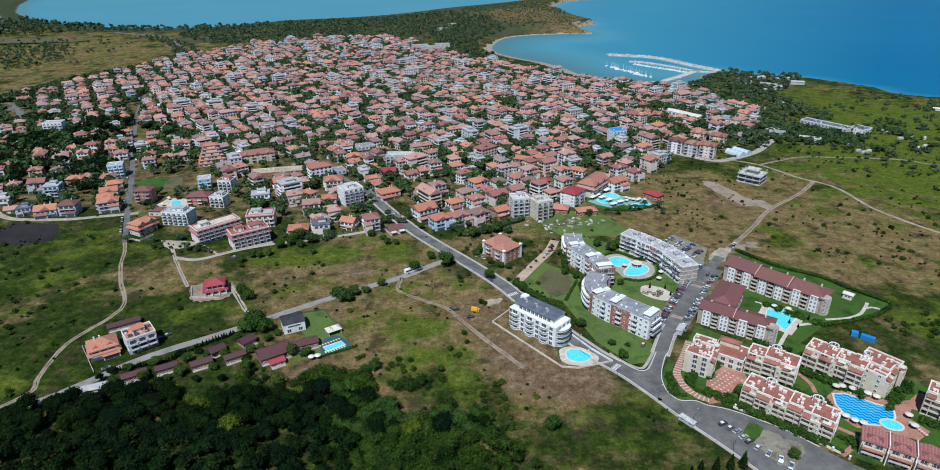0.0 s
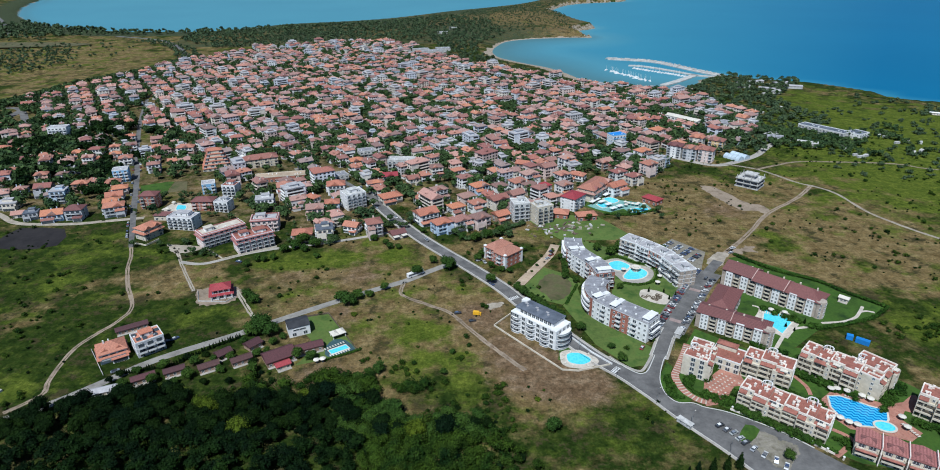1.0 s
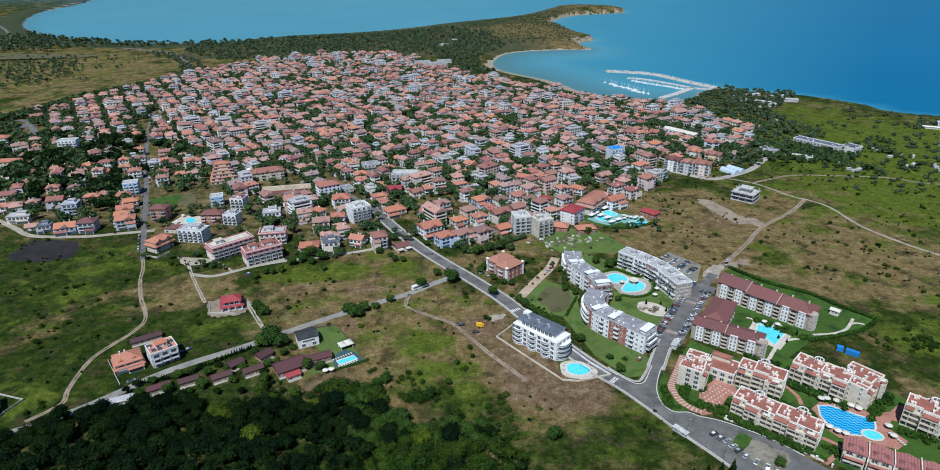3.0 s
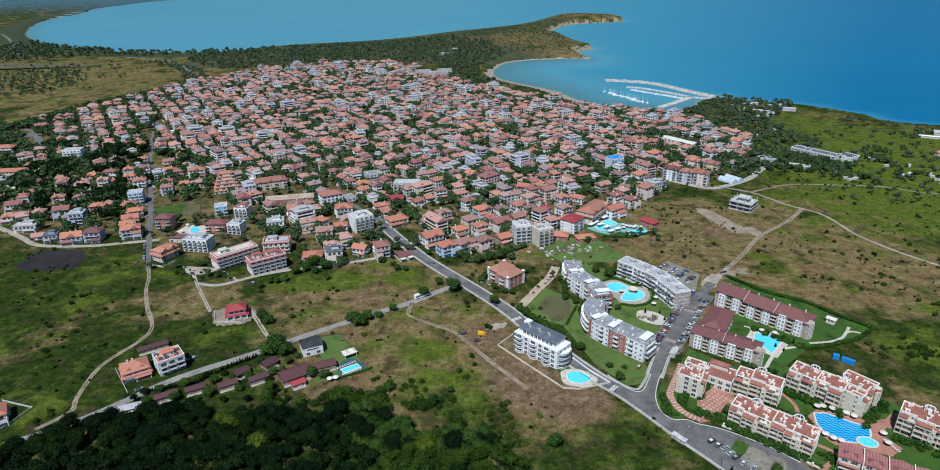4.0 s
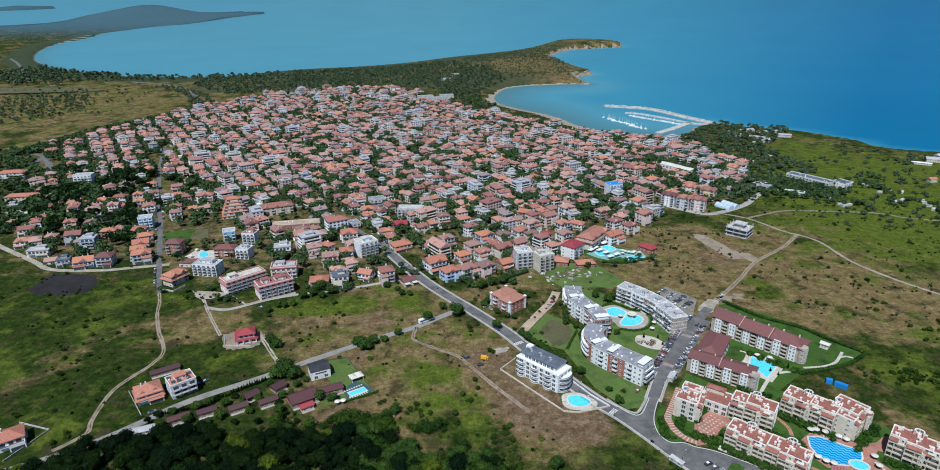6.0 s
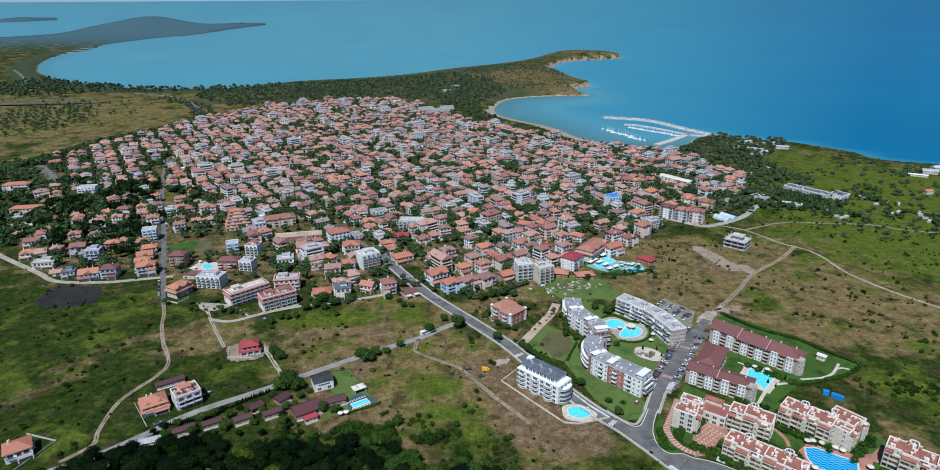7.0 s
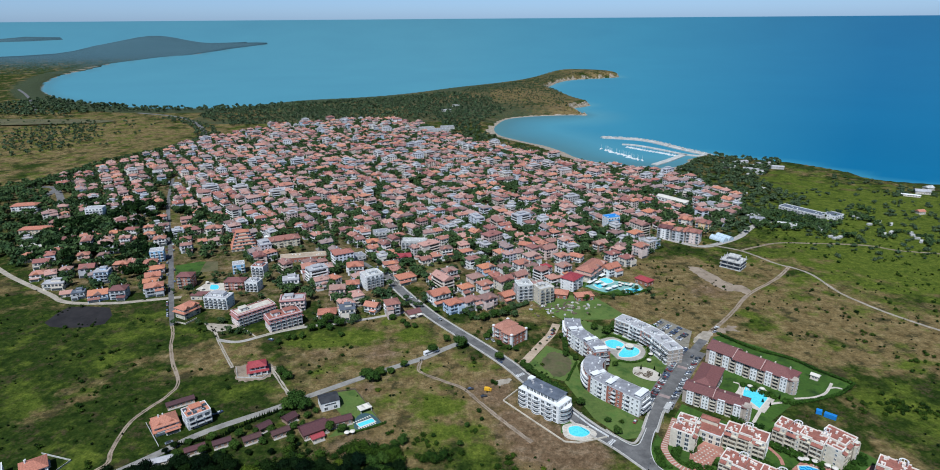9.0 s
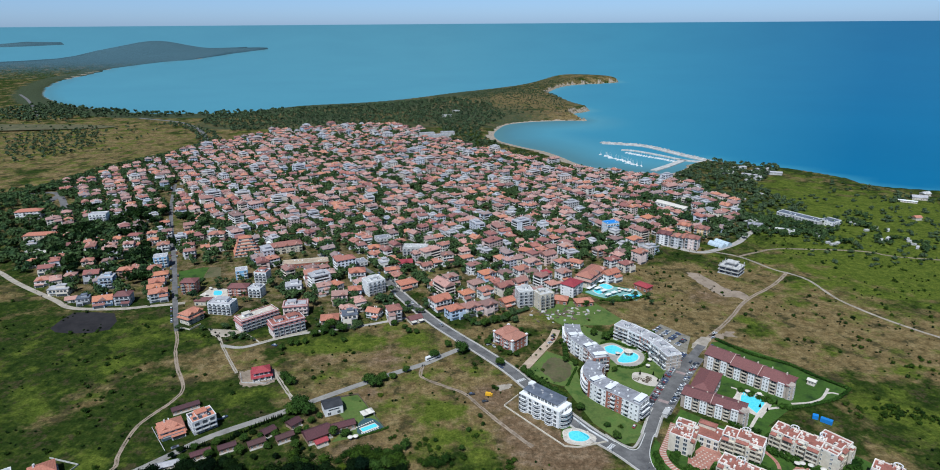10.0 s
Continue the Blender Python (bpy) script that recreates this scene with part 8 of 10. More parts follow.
for x, y, z, by in zip(*sites.T, land_height(*sites.T)[0], near_street(*sites.T)):
    x, y, z = float(x), float(y), float(z)
    if any((x - kx) ** 2 + (y - ky) ** 2 < (kr + (7.5 if kr == 5 else 6)) ** 2 for kx, ky, kr in KEEP_OUT) or by < 9.5:
        if by > 5 and not any((x - kx) ** 2 + (y - ky) ** 2 < kr ** 2 for kx, ky, kr in KEEP_OUT):
            tree_spots.append((x, y))
        continue
    if inside(EDGE_OF_TOWN, np.array([x]), np.array([y]))[0]:
        tree_spots += [(x + rs.uniform(-8, 8), y + rs.uniform(-8, 8)) for _ in range(4 if x < -230 else 2)]
        if x < -300 and y > 500 and rs.random() < 0.6:
            tall_spots += [(x + rs.uniform(-8, 8), y + rs.uniform(-8, 8)) for _ in range(3)]
        if rs.random() < (0.5 if x < -230 else 0.12):
            continue
    lot = rs.random()
    west = inside(PARK, np.array([x]), np.array([y]))[0]
    if lot < ((0.58 if y > 525 else 0.26) if west else 0.36 if y < 640 else 0.24):
        tree_spots += [(x + rs.uniform(-6, 6), y + rs.uniform(-6, 6)) for _ in range(7 if y > 560 or west else 4)]
        if west:
            tall_spots += [(x + rs.uniform(-8, 8), y + rs.uniform(-8, 8)) for _ in range(3)]
        continue
    yaw = math.degrees(TA) + rs.choice((0, 90, 180, 270)) + rs.uniform(-9, 9)
    L, W = rs.uniform(10.0, 13.5), rs.uniform(8.5, 10.5)
    H = rs.choice((5.8, 5.8, 8.6, 8.6, 8.6, 11.4)) * rs.uniform(0.95, 1.05)
    flat = rs.random() < 0.1
    if rs.random() < 0.05:
        L, W, H, flat = L * 1.5, W * 1.2, 14.2, rs.random() < 0.5
    soup_house(soup, x, y, z, radians(yaw), L, W, H, rs, flat)
    for _ in range(rs.choice((4, 5, 6, 6, 7) if y > 540 else (3, 4, 4, 5))):
        a = rs.uniform(0, 6.28)
        tree_spots.append((x + (dd := rs.uniform(7.2, 10.5)) * math.cos(a), y + dd * math.sin(a)))
soup.finish("town_quarter", ["wall_far", "roof_far", "shade", "grey", "white", "yard"], "dense quarter of plastered houses with red clay-tile roofs", "houses")


def tree_soup(name, spots, label, h=(5, 9), cards=90, size=0.75, leaf="leaf_shaded", seed=3, warp=False, low=False):
    rng = np.random.default_rng(seed)
    V, F, n = [], [], 0
    spots = np.array(spots)
    for (x, y), g in zip(spots, land_height(*spots.T)[0]):
        hh = rng.uniform(*h)
        v, f = leaf_cloud(rng, low_lobes(rng, hh, hh * 0.72, 4) if low else crown_lobes(rng, hh, hh * 0.48, 4), cards, size * hh / 7)
        stem = turned(solid(-0.15, -0.15, -0.3, 0.15, 0.15, hh * (0.4 if low else 0.6)), x, y, g, 0.3)
        V += [v + [x, y, g], stem]
        F += [tuple(q) for q in (f + n)]
        n += len(v)
        F += [tuple(i + n for i in q) for q in CUBE]
        n += 8
    me = bpy.data.meshes.new(name)
    V = np.concatenate(V)
    me.from_pydata(draw_in(V) if warp else V, [], F)
    me.materials.append(M[leaf])
    return tagged(new(name, me), label, "trees", kind="stuff")


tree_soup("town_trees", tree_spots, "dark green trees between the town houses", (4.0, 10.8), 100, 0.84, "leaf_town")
tree_soup("park_trees", tall_spots, "tall dark trees among the western houses", (8.5, 13.5), 150, 0.72, "leaf_shaded", 8)


# ---- pools and their furniture ----
def pool(pts, label, water="pool", smooth=0, edge=0.9):
    if smooth:
        pts = [tuple(q) for q in catmull(list(pts) + [pts[0]], smooth)[:-1]]
    if sum(pts[i - 1][0] * pts[i][1] - pts[i][0] * pts[i - 1][1] for i in range(len(pts))) < 0:
        pts = pts[::-1]
    cx, cy = np.mean(pts, axis=0)
    ob = thing("swimming_pool", label, "pool", Matrix.Translation((cx, cy, 0)))
    loc = [(x - cx, y - cy) for x, y in pts]
    bm = bmesh.new()
    prism(bm, loc, 0.0, 0.2)
    part("water", mesh_of(bm, water), ob, "clear turquoise water")
    bm = bmesh.new()
    k = len(loc)
    out = []
    for i in range(k):
        a, b = Vector(loc[i - 1]), Vector(loc[(i + 1) % k])
        n = Vector(((b - a).y, -(b - a).x)).normalized() * edge
        out.append((loc[i][0] + n.x, loc[i][1] + n.y))
    for i in range(k):
        j = (i + 1) % k
        q = [loc[i], loc[j], out[j], out[i]]
        v = [bm.verts.new((*p, z)) for z in (0.0, 0.28) for p in q]
        for f in ((4, 5, 6, 7), (0, 1, 5, 4), (2, 3, 7, 6)):
            bm.faces.new([v[m] for m in f])
    bmesh.ops.remove_doubles(bm, verts=bm.verts, dist=0.001)
    bmesh.ops.recalc_face_normals(bm, faces=bm.faces)
    part("coping", mesh_of(bm, "canvas"), ob, "pale stone coping")
    return ob


area("pool_terrace", oval(54.2, 259.0, 10.0, 8.0, -20, 28, 0.06), "tilepave", "pale scalloped pool terrace", 0.11, 0, "paving")
area("lawn", [(46, 268), (52, 277), (66, 257), (52.5, 250.5), (44, 259)], "lawn", "small lawn round a pool", 0.06, 0, "lawn")
pool(oval(54.4, 259.4, 6.2, 4.9, -20, 22, 0.05), "bright turquoise rounded swimming pool in a pale terrace")
area("pool_terrace", [(90.1, 369.8), (100.1, 372.6), (108.2, 364.5), (117.0, 360.0), (119, 351.6), (114.2, 342.2), (105.9, 337.8), (97.1, 339.8), (93.6, 348.2), (89.2, 357.5)], "pave", "greyish paved pool terrace in a garden", 0.09, 4, "paving")
pool([(92.4, 365.6), (96.4, 368.2), (100.7, 368.2), (104.7, 363.6), (105.2, 360.4), (102.0, 356.6), (96.4, 355.6), (92.6, 359.2)], "turquoise curved garden pool", smooth=4)
pool([(98.4, 347.4), (101.8, 352.6), (105.8, 357.4), (111.8, 357.2), (114.6, 352.8), (112.6, 347.2), (107.6, 343.6), (101.2, 342.9), (98.3, 344.4)], "turquoise curved garden pool with an island bar", smooth=4)
pool([(171, 304.6), (180.2, 298.8), (180.1, 291), (170.2, 280.4), (165.8, 294.2)], "bright blue four-sided hotel pool")
pool([(167.9, 227.9), (173, 227.8), (178, 224.5), (183, 220.5), (188.9, 217.5), (186, 212), (182.5, 208.5), (176.8, 207.4), (170.8, 208.4), (166.0, 214.0), (165.4, 220.5)], "large deep-blue pool with a wave pattern", "deep_pool")
pool(oval(181.8, 207.0, 4.0, 3.0, -15, 20), "round pale-blue paddling pool").location.z += 0.35
pool([(-77.1, 268.5), (-68.8, 273.7), (-66.4, 271.0), (-74.8, 265.5)], "small turquoise garden pool beside a pavilion")
area("pool_terrace", [(-79.1, 273.5), (-76.2, 279.2), (-69.5, 278.2), (-63.1, 270.3), (-65.8, 265.7), (-74.4, 263.0), (-78.5, 265.5)], "tealdeck", "dark teal decking round a small pool", 0.06, 2, "paving")
area("pool_terrace", [(88, 470), (112, 491), (134, 478), (148, 460), (128, 449), (108, 450), (98, 462)], "lawn", "green hotel garden with pools", 0.06, 0, "lawn")
area("pool_terrace", [(96, 468), (110, 480), (117, 488), (126, 479), (145, 472), (147, 461), (139, 449), (129, 451), (124, 461), (112, 454), (103, 460)], "aquadeck", "turquoise-tiled hotel pool deck", 0.1, 0, "paving")
pool([(112, 483), (119, 486), (124, 478), (117, 473)], "turquoise hotel pool beside sunshades", smooth=3)
pool([(130, 460), (137, 462.5), (144, 461.5), (142, 454), (137, 450.5), (130.5, 453)], "bright blue rounded hotel pool", smooth=3)
pool([(104, 470), (110, 474), (113, 467), (108, 463)], "pale turquoise hotel pool", smooth=3)
area("pool_terrace", [(-252, 484), (-236, 482), (-228, 464), (-244, 460), (-256, 468)], "tilepave", "pale terrace of a town hotel", 0.07, 0, "paving")
pool([(-246, 478), (-239, 477), (-236, 468), (-243, 468)], "blue hotel pool in the town", smooth=2)

SHADE_TOP, SHADE_POLE = bmesh.new(), bmesh.new()
rim = [SHADE_TOP.verts.new((1.7 * math.cos(a), 1.7 * math.sin(a), 2.25)) for a in np.linspace(0, 2 * math.pi, 9)[:-1]]
low = [SHADE_TOP.verts.new((1.7 * math.cos(a), 1.7 * math.sin(a), 2.05)) for a in np.linspace(0, 2 * math.pi, 9)[:-1]]
tip = SHADE_TOP.verts.new((0, 0, 3.0))
for i in range(8):
    SHADE_TOP.faces.new((rim[i], rim[(i + 1) % 8], tip))
    SHADE_TOP.faces.new((low[i], low[(i + 1) % 8], rim[(i + 1) % 8], rim[i]))
box(SHADE_POLE, -0.05, -0.05, 0, 0.05, 0.05, 2.6)
box(SHADE_POLE, -0.35, -0.35, 0, 0.35, 0.35, 0.12)
SHADE_TOP, SHADE_POLE = mesh_of(SHADE_TOP, "canvas"), mesh_of(SHADE_POLE, "metal")
BED = bmesh.new()
box(BED, -0.33, -0.95, 0.25, 0.33, 0.35, 0.36)
v = [BED.verts.new(p) for p in ((-0.33, 0.35, 0.25), (0.33, 0.35, 0.25), (0.33, 0.95, 0.65), (-0.33, 0.95, 0.65), (-0.33, 0.35, 0.36), (0.33, 0.35, 0.36), (0.33, 0.92, 0.76), (-0.33, 0.92, 0.76))]
for q in CUBE:
    BED.faces.new([v[i] for i in q])
BED = mesh_of(BED, "canvas")
LEGS = bmesh.new()
for x in (-0.28, 0.28):
    box(LEGS, x - 0.04, -0.8, 0, x + 0.04, -0.72, 0.25)
    box(LEGS, x - 0.04, 0.3, 0, x + 0.04, 0.38, 0.25)
LEGS = mesh_of(LEGS, "metal")


def sunshade(x, y):
    ob = thing("parasol", "off-white octagonal parasol beside a pool", "parasol", Matrix.Translation((x, y, 0.1)), "parasols")
    part("canopy", SHADE_TOP, ob)
    part("pole", SHADE_POLE, ob)


def lounger(x, y, yaw):
    ob = thing("sun_lounger", "white sun lounger on a pool terrace", "sun lounger", plan_pose(x, y, yaw, 0.1), "sun loungers")
    part("mattress", BED, ob)
    part("frame", LEGS, ob)


for x, y in ((170.6, 231.5), (173.4, 231.4), (177.2, 229.6), (182.3, 226.2), (184.9, 223.8), (191.8, 211.5), (164.0, 211.5), (166.4, 208.6), (169.2, 206.8), (190, 205), (107, 377), (123.5, 357.5), (125, 349.8), (120.5, 344), (99.5, 353.6), (117, 336),
             (173.5, 302.3), (180, 299.2), (-78, 259), (-81, 258), (128, 471), (133, 467), (127, 465), (138, 468), (136, 465.5), (130, 468.5), (142, 466), (-250, 480), (-232, 476), (-249, 466)):
    sunshade(x, y)
for k in range(12):
    lounger(167.5 + k * 1.2, 302.6 - k * 0.53, -30)
for k in range(10):
    lounger(186.5 - k * 1.2, 225.6 + k * 0.35 - 0.1 * k, 150)
for k in range(8):
    lounger(-66.4 - k * 1.2, 262.6 + 0.02 * k + (8 - k) * 0.8, 40)
for k in range(8):
    lounger(-79 + k * 1.25, 269.5 + k * 0.9, 220)
for k in range(8):
    lounger(190.5 + 0.3 * k, 208.5 - k * 1.1, 100)
for k in range(10):
    a = radians(-60 + k * 34)
    lounger(54.2 + 8.3 * math.cos(a), 259 + 6.5 * math.sin(a), math.degrees(a) + 90)

ob = thing("pavilion", "open garden pavilion with a white scalloped canopy", "pavilion", plan_pose(-74.6, 282.4, 33))
for x in (-3.4, 3.4):
    for y in (-2.4, 2.4):
        bm = bmesh.new()
        box(bm, x - 0.12, y - 0.12, 0, x + 0.12, y + 0.12, 2.6)
        part("post", mesh_of(bm, "frame"), ob)
for x in (-2.0, 2.0):
    bm = bmesh.new()
    hip(bm, 3.8, 5.6, 2.75, 1.1, 0.1, cx=x)
    part("canopy", mesh_of(bm, "canvas"), ob)
ob = thing("pool_bar", "round pool bar with a white roof on posts", "bar", Matrix.Translation((107.8, 354.6, 0.2)))
bm = bmesh.new()
prism(bm, oval(0, 0, 2.2, 2.2, n=14), 0, 1.1)
part("counter", mesh_of(bm, "stone"), ob)
bm = bmesh.new()
prism(bm, oval(0, 0, 3.2, 3.2, n=16), 2.6, 2.9)
prism(bm, oval(0, 0, 2.0, 2.0, n=16), 2.9, 3.4)
part("roof", mesh_of(bm, "canvas"), ob)
for a in range(4):
    bm = bmesh.new()
    px, py = 2.4 * math.cos(a * 1.57), 2.4 * math.sin(a * 1.57)
    box(bm, px - 0.1, py - 0.1, 0, px + 0.1, py + 0.1, 2.6)
    part("post", mesh_of(bm, "frame"), ob)
rp = random.Random(9)
for k in range(9):
    a, r = rp.uniform(0, 6.28), rp.uniform(1.5, 5.5)
    ob = thing("planter_bed", "low square timber bed in the sandy playground", "planter", plan_pose(112 + 1.3 * r * math.cos(a) - 0.6, 321 + r * math.sin(a), -40 + 90 * (k % 2), 0.09), "beds in the playground")
    bm = bmesh.new()
    l, w_ = rp.uniform(1.2, 2.2), 0.8
    for x0, y0, x1, y1 in ((-l, -w_, l, -w_ + 0.15), (-l, w_ - 0.15, l, w_), (-l, -w_ + 0.15, -l + 0.15, w_ - 0.15), (l - 0.15, -w_ + 0.15, l, w_ - 0.15)):
        box(bm, x0, y0, 0, x1, y1, 0.5)
    bmesh.ops.remove_doubles(bm, verts=bm.verts, dist=0.001)
    part("board", mesh_of(bm, "bark"), ob)

for x, y, yaw in ((101, 471.8, 45), (105.6, 476.6, 45), (114.8, 487, 45), (108.3, 471.5, 40), (113, 466, 40), (115, 457.2, 37), (121.2, 461.8, 37)):
    ob = thing("canopy", "flat white canvas canopy on posts beside hotel pools", "canopy", plan_pose(x, y, yaw, 0.1), "pool canopies")
    bm = bmesh.new()
    box(bm, -3.0, -1.8, 2.5, 3.0, 1.8, 2.62)
    part("cover", mesh_of(bm, "white"), ob)
    for u in (-2.8, 2.8):
        for v in (-1.6, 1.6):
            bm = bmesh.new()
            box(bm, u - 0.06, v - 0.06, 0, u + 0.06, v + 0.06, 2.5)
            part("post", mesh_of(bm, "metal"), ob)


# ---- vehicles ----
def car_kit():
    bm = bmesh.new()
    prof = [(-2.15, 0.32), (-2.2, 0.62), (-2.05, 0.86), (-1.1, 0.95), (0.95, 0.95), (1.75, 0.82), (2.15, 0.62), (2.15, 0.32)]
    a = [bm.verts.new((x, -0.86, z)) for x, z in prof]
    b = [bm.verts.new((x, 0.86, z)) for x, z in prof]
    bm.faces.new(a)
    bm.faces.new(b[::-1])
    for i in range(len(prof)):
        j = (i + 1) % len(prof)
        bm.faces.new((a[i], b[i], b[j], a[j]))
    bmesh.ops.recalc_face_normals(bm, faces=bm.faces)
    body = mesh_of(bm, "car")
    bm = bmesh.new()
    lo = [bm.verts.new(p) for p in ((-1.75, -0.80, 0.94), (1.05, -0.80, 0.94), (1.05, 0.80, 0.94), (-1.75, 0.80, 0.94))]
    hi = [bm.verts.new(p) for p in ((-1.25, -0.62, 1.40), (0.25, -0.62, 1.42), (0.25, 0.62, 1.42), (-1.25, 0.62, 1.40))]
    bm.faces.new(hi).material_index = 1
    for i in range(4):
        bm.faces.new((lo[i], lo[(i + 1) % 4], hi[(i + 1) % 4], hi[i]))
    glass = mesh_of(bm, "glass", "car")
    bm = bmesh.new()
    prism(bm, oval(0, 0, 0.32, 0.32, n=10), -0.11, 0.11)
    return body, glass, mesh_of(bm, "rubber")


CAR = car_kit()


def car(x, y, yaw, label="parked family car with dark windows", z=0.08, stretch=1.0):
    ob = thing("car", label, "car", plan_pose(x, y, yaw, z) @ Matrix.Diagonal((stretch, 1, 1, 1)), "parked cars")
    part("body", CAR[0], ob)
    part("glasshouse", CAR[1], ob)
    for wx in (-1.35, 1.35):
        for wy in (-0.8, 0.8):
            part("wheel", CAR[2], ob, m=pose(wx, wy, 0.32, 90))
    return ob


rc = random.Random(21)
for (x, y), yaw in zip(((109.3, 208.8), (111.6, 206.2), (113.8, 204.1), (115.2, 200.6), (116.5, 198.2), (118.6, 194.6), (121.6, 191.1), (125.1, 188.0), (127.8, 184.6)), (25, 30, 28, 25, 28, 40, 48, 62, 55)):
    car(x, y, yaw)
side = catmull([(97.6, 262.2), (105.8, 278.6), (114.7, 293), (128.3, 313.5), (141, 333), (155, 352)], 8)
seg = np.r_[0, np.cumsum(np.linalg.norm(np.diff(side, axis=0), axis=1))]


def beside(s, off):
    p = np.array([np.interp(s, seg, side[:, k]) for k in (0, 1)])
    d = np.array([np.interp(s + 1, seg, side[:, k]) - np.interp(s - 1, seg, side[:, k]) for k in (0, 1)])
    d /= np.linalg.norm(d)
    return p[0] - d[1] * off, p[1] + d[0] * off, math.degrees(math.atan2(d[1], d[0]))


for s in np.arange(22, seg[-1] - 2, 2.75):
    if rc.random() < 0.92:
        x, y, a = beside(s, 6.4)
        car(x, y, a + 74 + rc.uniform(-4, 4), z=0.13)
for s in np.arange(27, seg[-1] - 2, 3.3):
    if rc.random() < 0.72:
        x, y, a = beside(s, -5.7)
        car(x, y, a - 40 + rc.uniform(-4, 4), z=0.13)
for row_, (x0, y0) in enumerate(((137, 388), (142, 382), (148.5, 377.5), (153.5, 371))):
    for k in range(8 if row_ < 3 else 6):
        if rc.random() < 0.85:
            car(x0 + 0.62 * 2.6 * (k - 2) - 2, y0 + 0.78 * 2.2 * (k - 2) * 0.9, -42 + rc.uniform(-4, 4), z=0.07)
for x, y, yaw in ((-8.7, 304.3, 10), (-0.1, 295.9, 15), (12.4, 338.5, 125), (5.1, 371.5, 30), (8.7, 368.6, 110), (-167.7, 278.2, 30), (-164, 281, 50), (-182.3, 252.4, 38), (-159.7, 372.9, 160), (-115, 276, 70), (-33, 405, 125), (-60, 447, 120), (90, 268, 55), (150, 343, 55),
                  (52, 373, 40), (55, 378, 40), (56, 384, 40), (180, 379, 30), (174, 366, 40), (170, 360, 40), (184, 386, 20)):
    car(x, y, yaw)
for st, n_, o_ in ((1, 22, 3.2), (0, 14, 4.6)):
    ln = STREETS[st]
    for k in range(n_):
        i = rc.randrange(1, len(ln) * 2 // 3)
        d = ln[i + 1] - ln[i]
        d /= np.linalg.norm(d)
        w_ = rc.random()
        q = ln[i] * (1 - w_) + ln[i + 1] * w_ + np.array([-d[1], d[0]]) * rc.choice((-o_, o_))
        car(q[0], q[1], math.degrees(math.atan2(d[1], d[0])) + rc.choice((0, 180)), z=float(land_height(q[:1], q[1:])[0][0]) + 0.05)
ob = thing("tour_bus", "long white coach with a dark window band on the lane", "bus", plan_pose(-37, 351.2, 37, 0.07))
bm = bmesh.new()
box(bm, -6, -1.25, 0.4, 6, 1.25, 3.1, taper=0.08)
part("body", mesh_of(bm, "white"), ob)
bm = bmesh.new()
box(bm, -5.7, -1.262, 1.5, 5.7, 1.262, 2.5)
part("window_band", mesh_of(bm, "glass"), ob, "dark tinted windows")
for x in (-3.8, 3.6):
    for y in (-1.1, 1.1):
        bm = bmesh.new()
        prism(bm, oval(0, 0, 0.5, 0.5, n=12), -0.16, 0.16)
        part("wheel", mesh_of(bm, "rubber"), ob, m=pose(x, y, 0.5, 90))
ob = thing("van", "yellow construction van on bare soil", "van", plan_pose(2.7, 302.8, -15, 0.05))
bm = bmesh.new()
box(bm, -2.4, -1.0, 0.4, 1.2, 1.0, 2.3, taper=0.06)
box(bm, 1.2, -0.95, 0.4, 2.4, 0.95, 1.7, taper=0.12)
part("body", mesh_of(bm, "yellow"), ob)
bm = bmesh.new()
box(bm, 1.25, -0.97, 1.1, 2.1, 0.97, 1.6, taper=0.1)
part("cab_window", mesh_of(bm, "glass"), ob)
for x in (-1.5, 1.5):
    for y in (-0.85, 0.85):
        part("wheel", CAR[2], ob, m=pose(x, y, 0.34, 90))
for x, y, yaw, l in ((208.4, 270.4, -41, 6.6), (203.9, 274.8, -30, 3.2)):
    ob = thing("container", "bright blue ribbed steel container in the field", "container", plan_pose(x, y, yaw), "blue containers")
    bm = bmesh.new()
    box(bm, -l / 2, -1.3, 0.1, l / 2, 1.3, 2.7)
    part("shell", mesh_of(bm, "blue"), ob)
    for k in range(int(l / 0.8)):
        for y2 in (-1.36, 1.30):
            bm = bmesh.new()
            box(bm, -l / 2 + 0.3 + k * 0.8, y2, 0.2, -l / 2 + 0.55 + k * 0.8, y2 + 0.06, 2.6)
            part("rib", mesh_of(bm, "blue"), ob)
for x, y, yaw, l, w_, h_ in ((113.2, 280.2, 56, 7, 3, 2.6), (94.2, 210.2, -52, 7, 2.4, 1.9)):
    ob = thing("kiosk", "small white flat-roofed kiosk beside the road", "kiosk", plan_pose(x, y, yaw), "kiosks")
    bm = bmesh.new()
    box(bm, -l / 2, -w_ / 2, -0.2, l / 2, w_ / 2, h_)
    part("wall", mesh_of(bm, "concrete"), ob)
    bm = bmesh.new()
    box(bm, -l / 2 - 0.3, -w_ / 2 - 0.3, h_, l / 2 + 0.3, w_ / 2 + 0.3, h_ + 0.2)
    part("roof", mesh_of(bm, "concrete"), ob)
    put_windows(ob, l, w_, "front", spread(l, 2, 1.5), (0.7,), (1.3, 1.4))


# ---- garden walls, hedges, fences, lamps ----
def garden_wall(pts, h, t, mat, label, closed=False):
    ob = tagged(new("garden_wall", ribbon(np.array(pts + ([pts[0]] if closed else []), float), -t / 2, t / 2, -0.2, h, (mat,))), label, "wall", kind="structure")
    return ob


garden_wall([(52, 281), (62, 265), (71, 254)], 1.0, 0.35, "white", "low white garden wall along the road")
